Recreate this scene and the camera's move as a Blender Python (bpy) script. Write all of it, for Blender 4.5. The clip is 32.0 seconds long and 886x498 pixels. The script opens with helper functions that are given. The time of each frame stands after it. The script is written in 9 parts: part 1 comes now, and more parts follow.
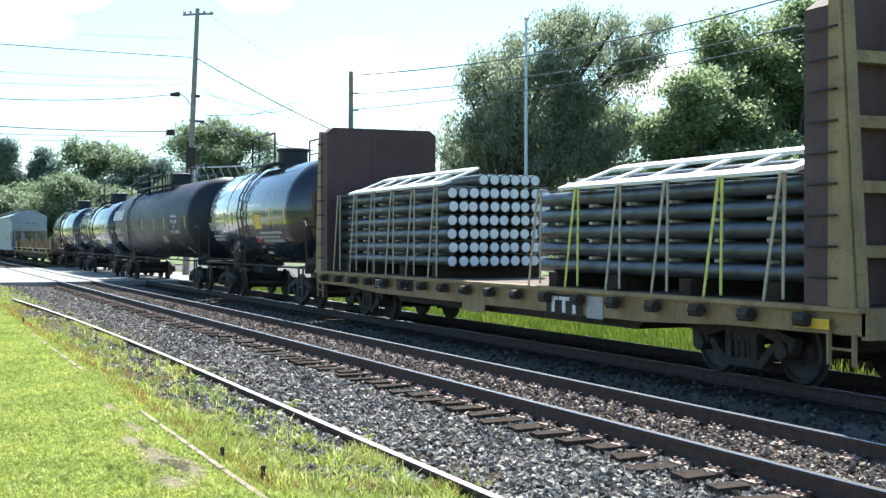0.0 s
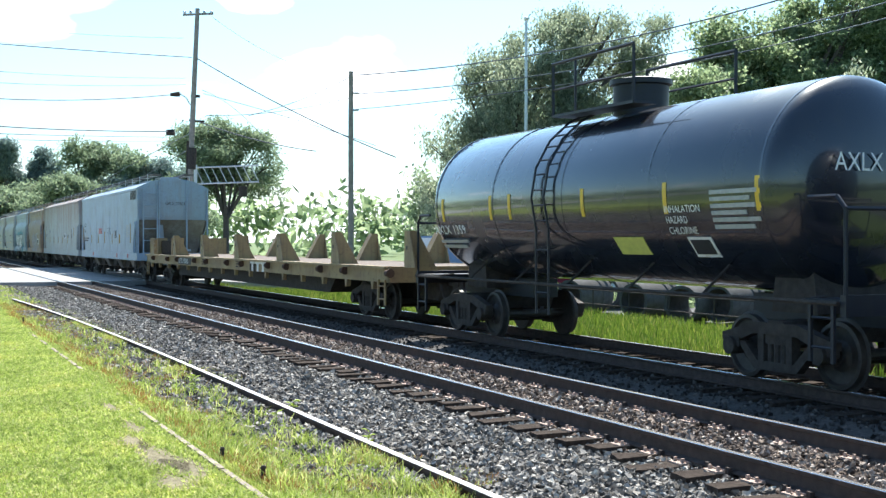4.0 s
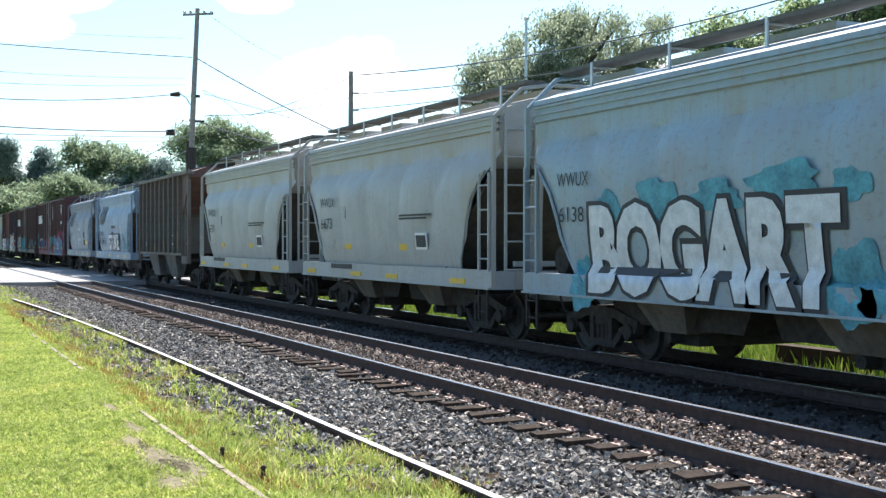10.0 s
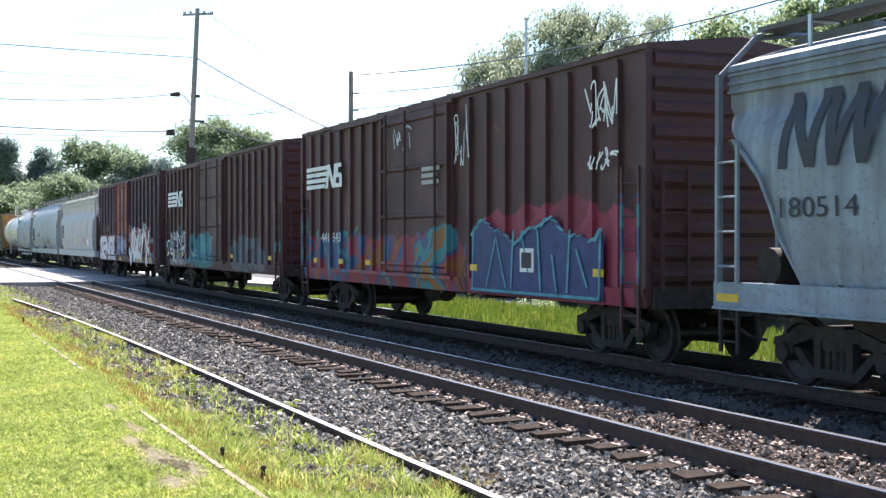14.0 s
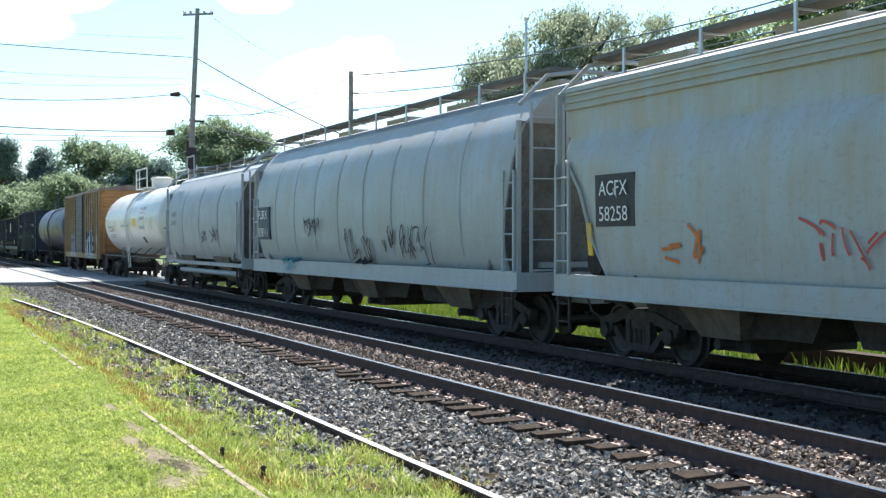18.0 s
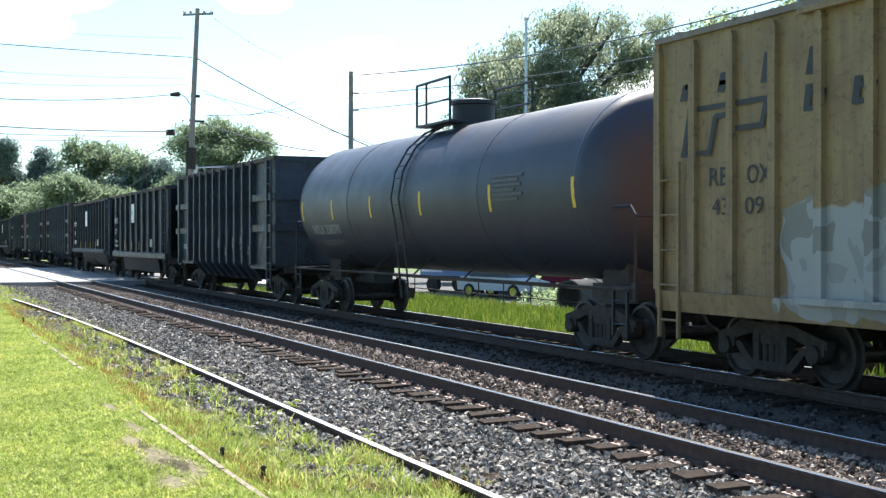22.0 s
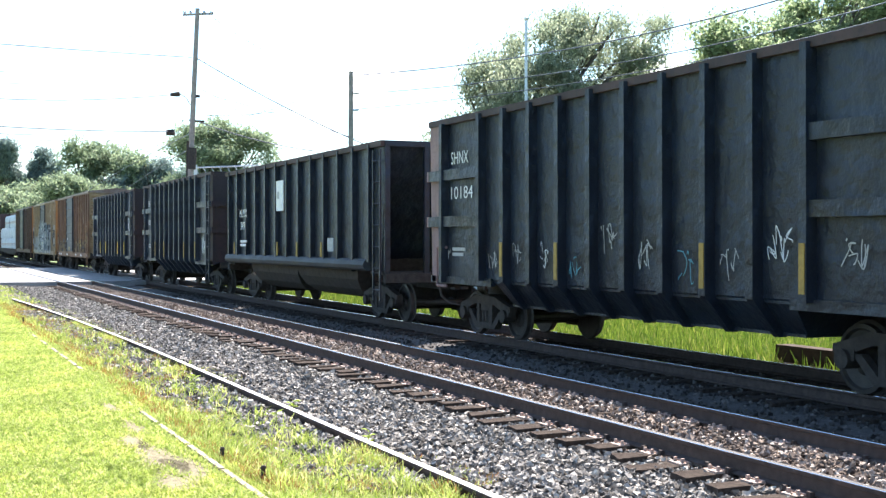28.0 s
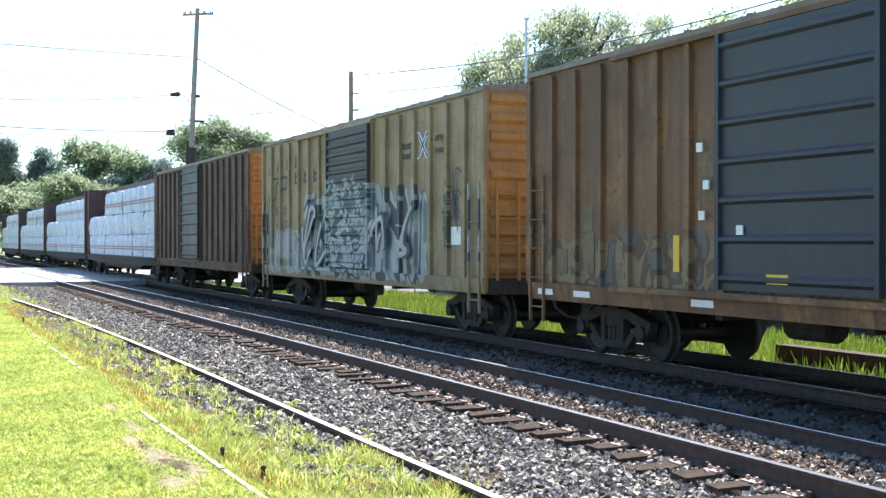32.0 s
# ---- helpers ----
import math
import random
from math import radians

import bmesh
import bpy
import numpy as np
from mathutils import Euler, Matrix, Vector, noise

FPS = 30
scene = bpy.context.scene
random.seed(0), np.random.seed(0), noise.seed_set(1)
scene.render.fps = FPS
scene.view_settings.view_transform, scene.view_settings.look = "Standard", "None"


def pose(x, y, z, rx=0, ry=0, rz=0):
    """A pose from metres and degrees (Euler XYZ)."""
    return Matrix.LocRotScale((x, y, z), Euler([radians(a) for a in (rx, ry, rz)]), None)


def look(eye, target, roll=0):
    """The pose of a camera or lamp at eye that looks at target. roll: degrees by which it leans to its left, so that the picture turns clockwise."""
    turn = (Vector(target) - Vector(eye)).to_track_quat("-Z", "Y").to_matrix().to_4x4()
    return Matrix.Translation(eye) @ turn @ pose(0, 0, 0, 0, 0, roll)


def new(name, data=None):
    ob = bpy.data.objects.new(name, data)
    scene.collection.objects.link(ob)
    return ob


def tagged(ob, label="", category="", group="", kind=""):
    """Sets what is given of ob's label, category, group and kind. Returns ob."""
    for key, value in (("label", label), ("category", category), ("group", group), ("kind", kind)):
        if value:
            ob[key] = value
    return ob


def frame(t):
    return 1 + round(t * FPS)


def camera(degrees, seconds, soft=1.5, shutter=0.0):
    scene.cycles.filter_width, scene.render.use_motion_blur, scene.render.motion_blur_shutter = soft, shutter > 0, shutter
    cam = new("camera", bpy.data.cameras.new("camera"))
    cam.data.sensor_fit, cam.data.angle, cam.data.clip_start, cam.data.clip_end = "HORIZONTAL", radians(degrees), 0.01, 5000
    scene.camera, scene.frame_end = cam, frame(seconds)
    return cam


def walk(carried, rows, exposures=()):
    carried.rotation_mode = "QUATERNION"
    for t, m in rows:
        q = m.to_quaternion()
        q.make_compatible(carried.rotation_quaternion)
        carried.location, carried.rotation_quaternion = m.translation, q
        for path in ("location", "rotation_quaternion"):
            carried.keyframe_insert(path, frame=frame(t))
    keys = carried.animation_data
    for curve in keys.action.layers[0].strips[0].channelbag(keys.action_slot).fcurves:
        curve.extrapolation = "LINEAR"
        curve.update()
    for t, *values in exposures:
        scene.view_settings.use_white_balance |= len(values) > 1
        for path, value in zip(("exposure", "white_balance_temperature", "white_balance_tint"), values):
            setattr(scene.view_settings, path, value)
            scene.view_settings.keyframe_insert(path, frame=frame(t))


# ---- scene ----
# ---- camera ----
EYE = Vector((0, 0, 1.823))
TURN = math.atan2(961, 2230)
WAY = Vector((-math.cos(TURN), math.sin(TURN), -0.0063))
cam = camera(38.75, 32.0, soft=1.4)
SPEED = 17.2
STOPS = [(0, 1.29, 6350, 9), (1, 1.27, 6250, 7), (3, 1.27, 6250, 7), (6, 1.17, 6450, 14), (8, 1.17, 6450, 14), (10, 1.17, 6450, 14), (12, 1.32, 6550, 17), (14, 1.37, 6600, 20), (17, 1.27, 6550, 17), (18, 1.17, 6400, 11), (19, 1.02, 6450, 12), (21, 0.97, 6300, 8), (22, 1.27, 6450, 12), (23, 1.37, 6450, 12), (25, 1.72, 6500, 14), (28, 1.85, 6550, 16), (32, 1.75, 6550, 16)]
walk(cam, [(0, look(EYE, EYE + WAY)), (32, look(EYE, EYE + WAY))], STOPS)

# ---- world and sun ----
SUN_WAY = Vector((-0.50, 0.32, 0.80)).normalized()
world = bpy.data.worlds.new("world")
scene.world = world
world.use_nodes = True
wn, wl = world.node_tree.nodes, world.node_tree.links
wn.clear()
w_out = wn.new("ShaderNodeOutputWorld")
w_bg = wn.new("ShaderNodeBackground")
w_sky = wn.new("ShaderNodeTexSky")
w_sky.sky_type, w_sky.sun_disc = "NISHITA", False
w_sky.sun_elevation = math.asin(SUN_WAY.z)
w_sky.sun_rotation = math.atan2(SUN_WAY.x, SUN_WAY.y)
w_sky.dust_density, w_sky.air_density = 1.0, 1.0
w_co = wn.new("ShaderNodeTexCoord")
w_map = wn.new("ShaderNodeMapping")
w_map.inputs["Scale"].default_value = (1.0, 1.0, 2.6)
w_map.inputs["Location"].default_value = (0.35, 0.2, 0.0)
w_noise = wn.new("ShaderNodeTexNoise")
w_noise.inputs["Scale"].default_value, w_noise.inputs["Detail"].default_value = 7.0, 7.0
w_xyz = wn.new("ShaderNodeSeparateXYZ")
w_low = wn.new("ShaderNodeMapRange")
w_low.inputs["From Max"].default_value, w_low.inputs["To Min"].default_value, w_low.inputs["To Max"].default_value = 0.20, 0.17, -0.10
w_add = wn.new("ShaderNodeMath")
w_ramp = wn.new("ShaderNodeValToRGB")
w_ramp.color_ramp.elements[0].position, w_ramp.color_ramp.elements[1].position = 0.60, 0.72
w_mix = wn.new("ShaderNodeMix")
w_mix.data_type = "RGBA"
w_mix.inputs["B"].default_value = (9.0, 9.3, 9.6, 1)
wl.new(w_co.outputs["Generated"], w_map.inputs["Vector"])
wl.new(w_co.outputs["Generated"], w_xyz.inputs[0])
wl.new(w_xyz.outputs["Z"], w_low.inputs["Value"])
wl.new(w_map.outputs["Vector"], w_noise.inputs["Vector"])
wl.new(w_noise.outputs["Fac"], w_add.inputs[0])
# the haze is brightest towards the sun and thins out on the far side of the sky
w_dot, w_side, w_haze, w_clear = wn.new("ShaderNodeVectorMath"), wn.new("ShaderNodeMapRange"), wn.new("ShaderNodeMix"), -0.14
w_dot.operation = "DOT_PRODUCT"
w_dot.inputs[1].default_value = Vector((SUN_WAY.x, SUN_WAY.y, 0)).normalized()
w_side.inputs["From Min"].default_value, w_side.inputs["From Max"].default_value = -0.35, 0.55
w_haze.data_type = "FLOAT"
w_haze.inputs["A"].default_value = w_clear
wl.new(w_co.outputs["Generated"], w_dot.inputs[0])
wl.new(w_dot.outputs["Value"], w_side.inputs["Value"])
wl.new(w_side.outputs["Result"], w_haze.inputs["Factor"])
wl.new(w_low.outputs["Result"], w_haze.inputs["B"])
wl.new(w_haze.outputs["Result"], w_add.inputs[1])
# fair-weather clouds: bearing and height of each middle, half width, half height (radians)
w_cloud = w_add.outputs[0]
for c_az, c_el, c_w, c_h, c_gain in ((-0.305, 0.188, 0.095, 0.030, 0.34), (-0.335, 0.158, 0.05, 0.014, 0.27), (-0.155, 0.190, 0.032, 0.016, 0.32), (-0.085, 0.128, 0.05, 0.02, 0.22), (0.16, 0.13, 0.04, 0.02, 0.22)):
    c_dir = Vector((-math.cos(TURN) * math.cos(c_az) + math.sin(TURN) * math.sin(c_az), math.sin(TURN) * math.cos(c_az) + math.cos(TURN) * math.sin(c_az), math.tan(c_el))).normalized()
    c_map, c_len, c_fall, c_sum = wn.new("ShaderNodeMapping"), wn.new("ShaderNodeVectorMath"), wn.new("ShaderNodeMapRange"), wn.new("ShaderNodeMath")
    c_map.vector_type = "TEXTURE"
    c_map.inputs["Location"].default_value = c_dir
    c_map.inputs["Rotation"].default_value = (0, 0, math.atan2(c_dir.y, c_dir.x))
    c_map.inputs["Scale"].default_value = (0.5, c_w, c_h)
    c_len.operation = "LENGTH"
    c_fall.inputs["From Min"].default_value, c_fall.inputs["From Max"].default_value = 1.25, 0.45
    c_fall.inputs["To Min"].default_value, c_fall.inputs["To Max"].default_value = 0.0, c_gain
    wl.new(w_co.outputs["Generated"], c_map.inputs["Vector"])
    wl.new(c_map.outputs["Vector"], c_len.inputs[0])
    wl.new(c_len.outputs["Value"], c_fall.inputs["Value"])
    wl.new(w_cloud, c_sum.inputs[0])
    wl.new(c_fall.outputs["Result"], c_sum.inputs[1])
    w_cloud = c_sum.outputs[0]
wl.new(w_cloud, w_ramp.inputs["Fac"])
wl.new(w_ramp.outputs["Color"], w_mix.inputs["Factor"])
w_air = wn.new("ShaderNodeMix")
w_air.data_type, w_air.blend_type = "RGBA", "MULTIPLY"
w_air.inputs["Factor"].default_value, w_air.inputs["B"].default_value = 1.0, (0.72, 0.93, 1.0, 1)
wl.new(w_sky.outputs["Color"], w_air.inputs["A"])
wl.new(w_air.outputs["Result"], w_mix.inputs["A"])
wl.new(w_mix.outputs["Result"], w_bg.inputs["Color"])
w_bg.inputs["Strength"].default_value = 0.10
wl.new(w_bg.outputs["Background"], w_out.inputs["Surface"])
sun = new("sun", bpy.data.lights.new("sun", "SUN"))
sun.data.energy, sun.data.angle, sun.data.color = 5.0, radians(0.6), (1.0, 0.95, 0.86)
sun.matrix_world = look(SUN_WAY * 50, (0, 0, 0))

# ---- materials ----
def nodes_of(name):
    m = bpy.data.materials.new(name)
    m.use_nodes = True
    n, l = m.node_tree.nodes, m.node_tree.links
    return m, n, l, n["Principled BSDF"]


def coords(n, l, scale, space="Object"):
    co, mp = n.new("ShaderNodeTexCoord"), n.new("ShaderNodeMapping")
    mp.inputs["Scale"].default_value = scale
    l.new(co.outputs[space], mp.inputs["Vector"])
    return mp.outputs["Vector"]


def noise_at(n, l, vec, scale, detail=5.0, rough=0.55):
    t = n.new("ShaderNodeTexNoise")
    t.inputs["Scale"].default_value, t.inputs["Detail"].default_value, t.inputs["Roughness"].default_value = scale, detail, rough
    l.new(vec, t.inputs["Vector"])
    return t.outputs["Fac"]


def ramp_of(n, l, fac, stops):
    r = n.new("ShaderNodeValToRGB")
    e = r.color_ramp.elements
    while len(e) < len(stops):
        e.new(0.5)
    for i, (p, c) in enumerate(stops):
        e[i].position, e[i].color = p, (*c, 1) if len(c) == 3 else c
    l.new(fac, r.inputs["Fac"])
    return r.outputs["Color"]


def mixed(n, l, fac, a, b, mode="MIX"):
    m = n.new("ShaderNodeMix")
    m.data_type, m.blend_type = "RGBA", mode
    for key, val in (("Factor", fac), ("A", a), ("B", b)):
        if isinstance(val, (int, float)):
            m.inputs[key].default_value = val
        elif isinstance(val, tuple):
            m.inputs[key].default_value = (*val, 1)
        else:
            l.new(val, m.inputs[key])
    return m.outputs["Result"]


def bumped(n, l, p, height, strength, dist):
    b = n.new("ShaderNodeBump")
    b.inputs["Strength"].default_value, b.inputs["Distance"].default_value = strength, dist
    l.new(height, b.inputs["Height"])
    l.new(b.outputs["Normal"], p.inputs["Normal"])


def paint(name, col, dirt=(0.10, 0.07, 0.05), amount=0.35, rough=0.5, metal=0.0, streak=0.35, patch=1.3, coat=0.0, sprays=(), fade=None, spec=0.5, dent=0.25, rust=None):
    """Weathered paint: large dirt patches, streaks that run down, fine grain; sprays are fields of graffiti (x0, x1, z0, z1, colours, grain);
    rust is (height where the runs end, height where they start, colour, strength)."""
    m, n, l, p = nodes_of(name)
    broad = noise_at(n, l, coords(n, l, (1, 1, 1)), patch, 6)
    runs = noise_at(n, l, coords(n, l, (4.0, 4.0, streak)), 1.6, 5)
    fine = noise_at(n, l, coords(n, l, (1, 1, 1)), 38, 4)
    scuff = noise_at(n, l, coords(n, l, (1, 1, 1.6)), 7.0, 8, 0.75)
    f1 = ramp_of(n, l, broad, [(0.40, (0, 0, 0)), (0.64, (min(1, amount * 1.3),) * 3)])
    f2 = ramp_of(n, l, runs, [(0.49, (0, 0, 0)), (0.66, (min(1, amount * 1.3),) * 3)])
    f3 = ramp_of(n, l, scuff, [(0.53, (0, 0, 0)), (0.65, (min(1, amount * 1.5),) * 3)])
    thin = noise_at(n, l, coords(n, l, (11, 11, streak * 0.8)), 1.3, 6, 0.7)
    f4 = ramp_of(n, l, thin, [(0.56, (0, 0, 0)), (0.68, (min(1, amount * 1.5),) * 3)])
    c = mixed(n, l, f1, col, dirt)
    c = mixed(n, l, f2, c, dirt)
    c = mixed(n, l, f3, c, tuple(0.6 * q for q in dirt))
    c = mixed(n, l, f4, c, tuple(0.75 * q for q in dirt))
    if fade:
        c = mixed(n, l, ramp_of(n, l, noise_at(n, l, coords(n, l, (0.5, 0.5, 0.9)), 1.1, 7, 0.7), [(0.46, (0, 0, 0)), (0.6, (0.8, 0.8, 0.8))]), c, fade)
    if rust:
        z0, z1, stain, strength = rust
        co, sep, fall, mul = n.new("ShaderNodeTexCoord"), n.new("ShaderNodeSeparateXYZ"), n.new("ShaderNodeMapRange"), n.new("ShaderNodeMath")
        l.new(co.outputs["Object"], sep.inputs[0])
        l.new(sep.outputs["Z"], fall.inputs["Value"])
        fall.inputs["From Min"].default_value, fall.inputs["From Max"].default_value = z0, z1
        down = noise_at(n, l, coords(n, l, (2.6, 2.6, 0.10)), 1.0, 7, 0.65)
        mul.operation = "MULTIPLY_ADD"
        l.new(fall.outputs["Result"], mul.inputs[0])
        mul.inputs[1].default_value = 0.3
        l.new(down, mul.inputs[2])
        c = mixed(n, l, ramp_of(n, l, mul.outputs[0], [(0.56, (0, 0, 0)), (0.82, (strength,) * 3)]), c, stain)
    c = mixed(n, l, 0.18, c, mixed(n, l, fine, tuple(v * 0.7 for v in col), tuple(min(1, v * 1.2) for v in col)), "MIX")
    for k, (x0, x1, z0, z1, cols, grain) in enumerate(sprays):
        co, sep = n.new("ShaderNodeTexCoord"), n.new("ShaderNodeSeparateXYZ")
        l.new(co.outputs["Object"], sep.inputs[0])
        mask = None
        for axis, lo, hi in (("X", x0, x0 + 0.8), ("X", x1, x1 - 0.8), ("Z", z0 - 0.1, z0 + 0.2), ("Z", z1 + 0.15, z1 - 0.6)):
            r = n.new("ShaderNodeMapRange")
            r.inputs["From Min"].default_value, r.inputs["From Max"].default_value = lo, hi
            l.new(sep.outputs[axis], r.inputs["Value"])
            if mask is None:
                mask = r.outputs[0]
            else:
                q = n.new("ShaderNodeMath")
                q.operation = "MULTIPLY"
                l.new(mask, q.inputs[0])
                l.new(r.outputs[0], q.inputs[1])
                mask = q.outputs[0]
        mp = n.new("ShaderNodeMapping")
        mp.inputs["Scale"].default_value, mp.inputs["Location"].default_value = (grain, 0.0, grain * 0.8), (k * 3.7, 0, 0)
        l.new(co.outputs["Object"], mp.inputs["Vector"])
        t = n.new("ShaderNodeTexNoise")
        t.inputs["Scale"].default_value, t.inputs["Detail"].default_value, t.inputs["Distortion"].default_value = 1.0, 1.5, 1.6
        l.new(mp.outputs[0], t.inputs["Vector"])
        shape = ramp_of(n, l, t.outputs["Fac"], [(i / len(cols) * 0.5 + 0.27, cc) for i, cc in enumerate(cols)])
        shape.node.color_ramp.interpolation = "CONSTANT"
        cut = n.new("ShaderNodeMath")
        cut.operation = "MULTIPLY_ADD"
        l.new(t.outputs["Fac"], cut.inputs[0])
        cut.inputs[1].default_value = 1.25
        l.new(mask, cut.inputs[2])
        al = ramp_of(n, l, cut.outputs[0], [(0.0, (0, 0, 0)), (0.93, (0, 0, 0)), (0.99, (0.85, 0.85, 0.85))])
        c = mixed(n, l, al, c, shape)
    l.new(c, p.inputs["Base Color"])
    r = n.new("ShaderNodeMapRange")
    r.inputs["To Min"].default_value, r.inputs["To Max"].default_value = max(0.05, rough - 0.12), min(1, rough + 0.18)
    l.new(broad, r.inputs["Value"])
    l.new(r.outputs["Result"], p.inputs["Roughness"])
    p.inputs["Metallic"].default_value, p.inputs["Specular IOR Level"].default_value = metal, spec
    p.inputs["Coat Weight"].default_value, p.inputs["Coat Roughness"].default_value = coat, 0.05
    bumped(n, l, p, broad, dent if not coat else 0.03, 0.05 if dent < 0.5 else 0.12)
    return m


def plain(name, col, rough=0.6, metal=0.0, var=0.25, scale=9.0, bump=0.15, spec=0.5):
    m, n, l, p = nodes_of(name)
    v = coords(n, l, (1, 1, 1))
    a, b = noise_at(n, l, v, scale, 6), noise_at(n, l, v, scale * 7, 3)
    c = ramp_of(n, l, a, [(0.3, tuple(x * (1 - var) for x in col)), (0.7, tuple(min(1, x * (1 + var)) for x in col))])
    c = mixed(n, l, 0.3, c, ramp_of(n, l, b, [(0.35, tuple(x * (1 - var) for x in col)), (0.65, tuple(min(1, x * (1 + var)) for x in col))]))
    l.new(c, p.inputs["Base Color"])
    p.inputs["Roughness"].default_value, p.inputs["Metallic"].default_value, p.inputs["Specular IOR Level"].default_value = rough, metal, spec
    bumped(n, l, p, b, bump, 0.02)
    return m


def island_mat(name, stops, rough=0.85, translucent=0.0, spec=0.3, drift=0.0):
    """One colour out of a range for each loose piece of a joined mesh."""
    m, n, l, p = nodes_of(name)
    g = n.new("ShaderNodeNewGeometry")
    c = ramp_of(n, l, g.outputs["Random Per Island"], stops)
    fine = noise_at(n, l, coords(n, l, (1, 1, 1)), 30, 3)
    c = mixed(n, l, 0.4, c, ramp_of(n, l, fine, [(0.3, (0.5, 0.5, 0.5)), (0.7, (1.2, 1.2, 1.2))]), "MULTIPLY")
    if drift:
        broad = noise_at(n, l, coords(n, l, (1, 1, 1)), drift, 5, 0.65)
        fleck = noise_at(n, l, coords(n, l, (1, 1, 1)), drift * 11, 4, 0.7)
        c = mixed(n, l, 0.85, c, ramp_of(n, l, fleck, [(0.36, (0.42, 0.48, 0.32)), (0.52, (0.95, 0.95, 0.95)), (0.66, (1.3, 1.22, 1.1))]), "MULTIPLY")
        c = mixed(n, l, 0.75, c, ramp_of(n, l, broad, [(0.34, (0.62, 0.66, 0.5)), (0.5, (0.95, 0.95, 0.9)), (0.68, (1.25, 1.1, 1.0))]), "MULTIPLY")
    l.new(c, p.inputs["Base Color"])
    p.inputs["Roughness"].default_value = rough
    p.inputs["Specular IOR Level"].default_value = spec
    if translucent:
        t, mx, o = n.new("ShaderNodeBsdfTranslucent"), n.new("ShaderNodeMixShader"), n["Material Output"]
        l.new(c, t.inputs["Color"])
        mx.inputs[0].default_value = translucent
        l.new(p.outputs[0], mx.inputs[1])
        l.new(t.outputs[0], mx.inputs[2])
        l.new(mx.outputs[0], o.inputs["Surface"])
    return m


def ground_mat(name, dark, mid, light, scale, rough=0.95, bump=0.6, dist=0.05):
    m, n, l, p = nodes_of(name)
    v = coords(n, l, (1, 1, 1))
    a, b = noise_at(n, l, v, scale * 0.08, 7), noise_at(n, l, v, scale, 6, 0.7)
    c = ramp_of(n, l, b, [(0.3, dark), (0.5, mid), (0.7, light)])
    c = mixed(n, l, 0.6, c, ramp_of(n, l, a, [(0.3, (0.55, 0.55, 0.55)), (0.7, (1.15, 1.15, 1.15))]), "MULTIPLY")
    l.new(c, p.inputs["Base Color"])
    p.inputs["Roughness"].default_value = rough
    bumped(n, l, p, b, bump, dist)
    return m


def ballast_mat(name):
    m, n, l, p = nodes_of(name)
    v = coords(n, l, (1, 1, 1))
    t = n.new("ShaderNodeTexVoronoi")
    t.inputs["Scale"].default_value = 19
    l.new(v, t.inputs["Vector"])
    c = ramp_of(n, l, t.outputs["Color"], [(0.2, (0.05, 0.043, 0.036)), (0.6, (0.125, 0.11, 0.095)), (0.9, (0.28, 0.25, 0.215))])
    # Colour drops to a quarter between stones: the gaps' shade is painted in.
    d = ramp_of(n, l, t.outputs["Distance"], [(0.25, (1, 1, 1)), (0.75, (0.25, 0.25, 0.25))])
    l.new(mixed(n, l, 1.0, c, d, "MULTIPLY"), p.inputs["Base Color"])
    p.inputs["Roughness"].default_value = 0.9
    inv = n.new("ShaderNodeMath")
    inv.operation = "SUBTRACT"
    inv.inputs[0].default_value = 1.0
    l.new(t.outputs["Distance"], inv.inputs[1])
    bumped(n, l, p, inv.outputs[0], 1.0, 0.04)
    return m


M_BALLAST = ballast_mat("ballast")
M_STONE = island_mat("crushed_stone", [(0, (0.05, 0.046, 0.041)), (0.45, (0.18, 0.165, 0.147)), (0.85, (0.38, 0.352, 0.315)), (1, (0.64, 0.60, 0.53))], 0.95, spec=0.1)
M_STONE_WARM = island_mat("dusty_stone", [(0, (0.075, 0.055, 0.044)), (0.45, (0.20, 0.155, 0.125)), (0.8, (0.36, 0.295, 0.245)), (1, (0.62, 0.55, 0.48))], 0.95, spec=0.1)
M_GRASS_BED = ground_mat("lawn", (0.16, 0.21, 0.035), (0.28, 0.35, 0.065), (0.42, 0.47, 0.12), 45, bump=0.9, dist=0.03)
M_FAR_GROUND = ground_mat("far_ground", (0.06, 0.10, 0.025), (0.10, 0.15, 0.04), (0.16, 0.20, 0.07), 3)
M_ASPHALT = ground_mat("asphalt", (0.22, 0.215, 0.21), (0.27, 0.265, 0.26), (0.33, 0.325, 0.32), 12, 0.75, 0.2, 0.01)
M_ROAD_FAR = ground_mat("old_asphalt", (0.05, 0.05, 0.05), (0.075, 0.075, 0.075), (0.10, 0.10, 0.10), 8, 0.9, 0.2, 0.01)
M_BLADE = island_mat("grass_blades", [(0, (0.21, 0.30, 0.05)), (0.35, (0.42, 0.53, 0.125)), (0.8, (0.62, 0.69, 0.24)), (1, (0.74, 0.68, 0.40))], 0.65, 0.5, spec=0.2, drift=0.9)
M_BANK = island_mat("bank_blades", [(0, (0.07, 0.13, 0.015)), (0.5, (0.16, 0.25, 0.035)), (0.85, (0.26, 0.34, 0.06)), (1, (0.36, 0.34, 0.12))], 0.6, 0.45, drift=0.4)
M_DRY = island_mat("dry_weeds", [(0, (0.22, 0.18, 0.05)), (0.5, (0.40, 0.25, 0.08)), (1, (0.42, 0.15, 0.06))], 0.8, 0.3, spec=0.15)
M_LEAF = island_mat("leaves", [(0, (0.16, 0.22, 0.12)), (0.5, (0.29, 0.38, 0.20)), (1, (0.48, 0.57, 0.34))], 0.5, 0.7)
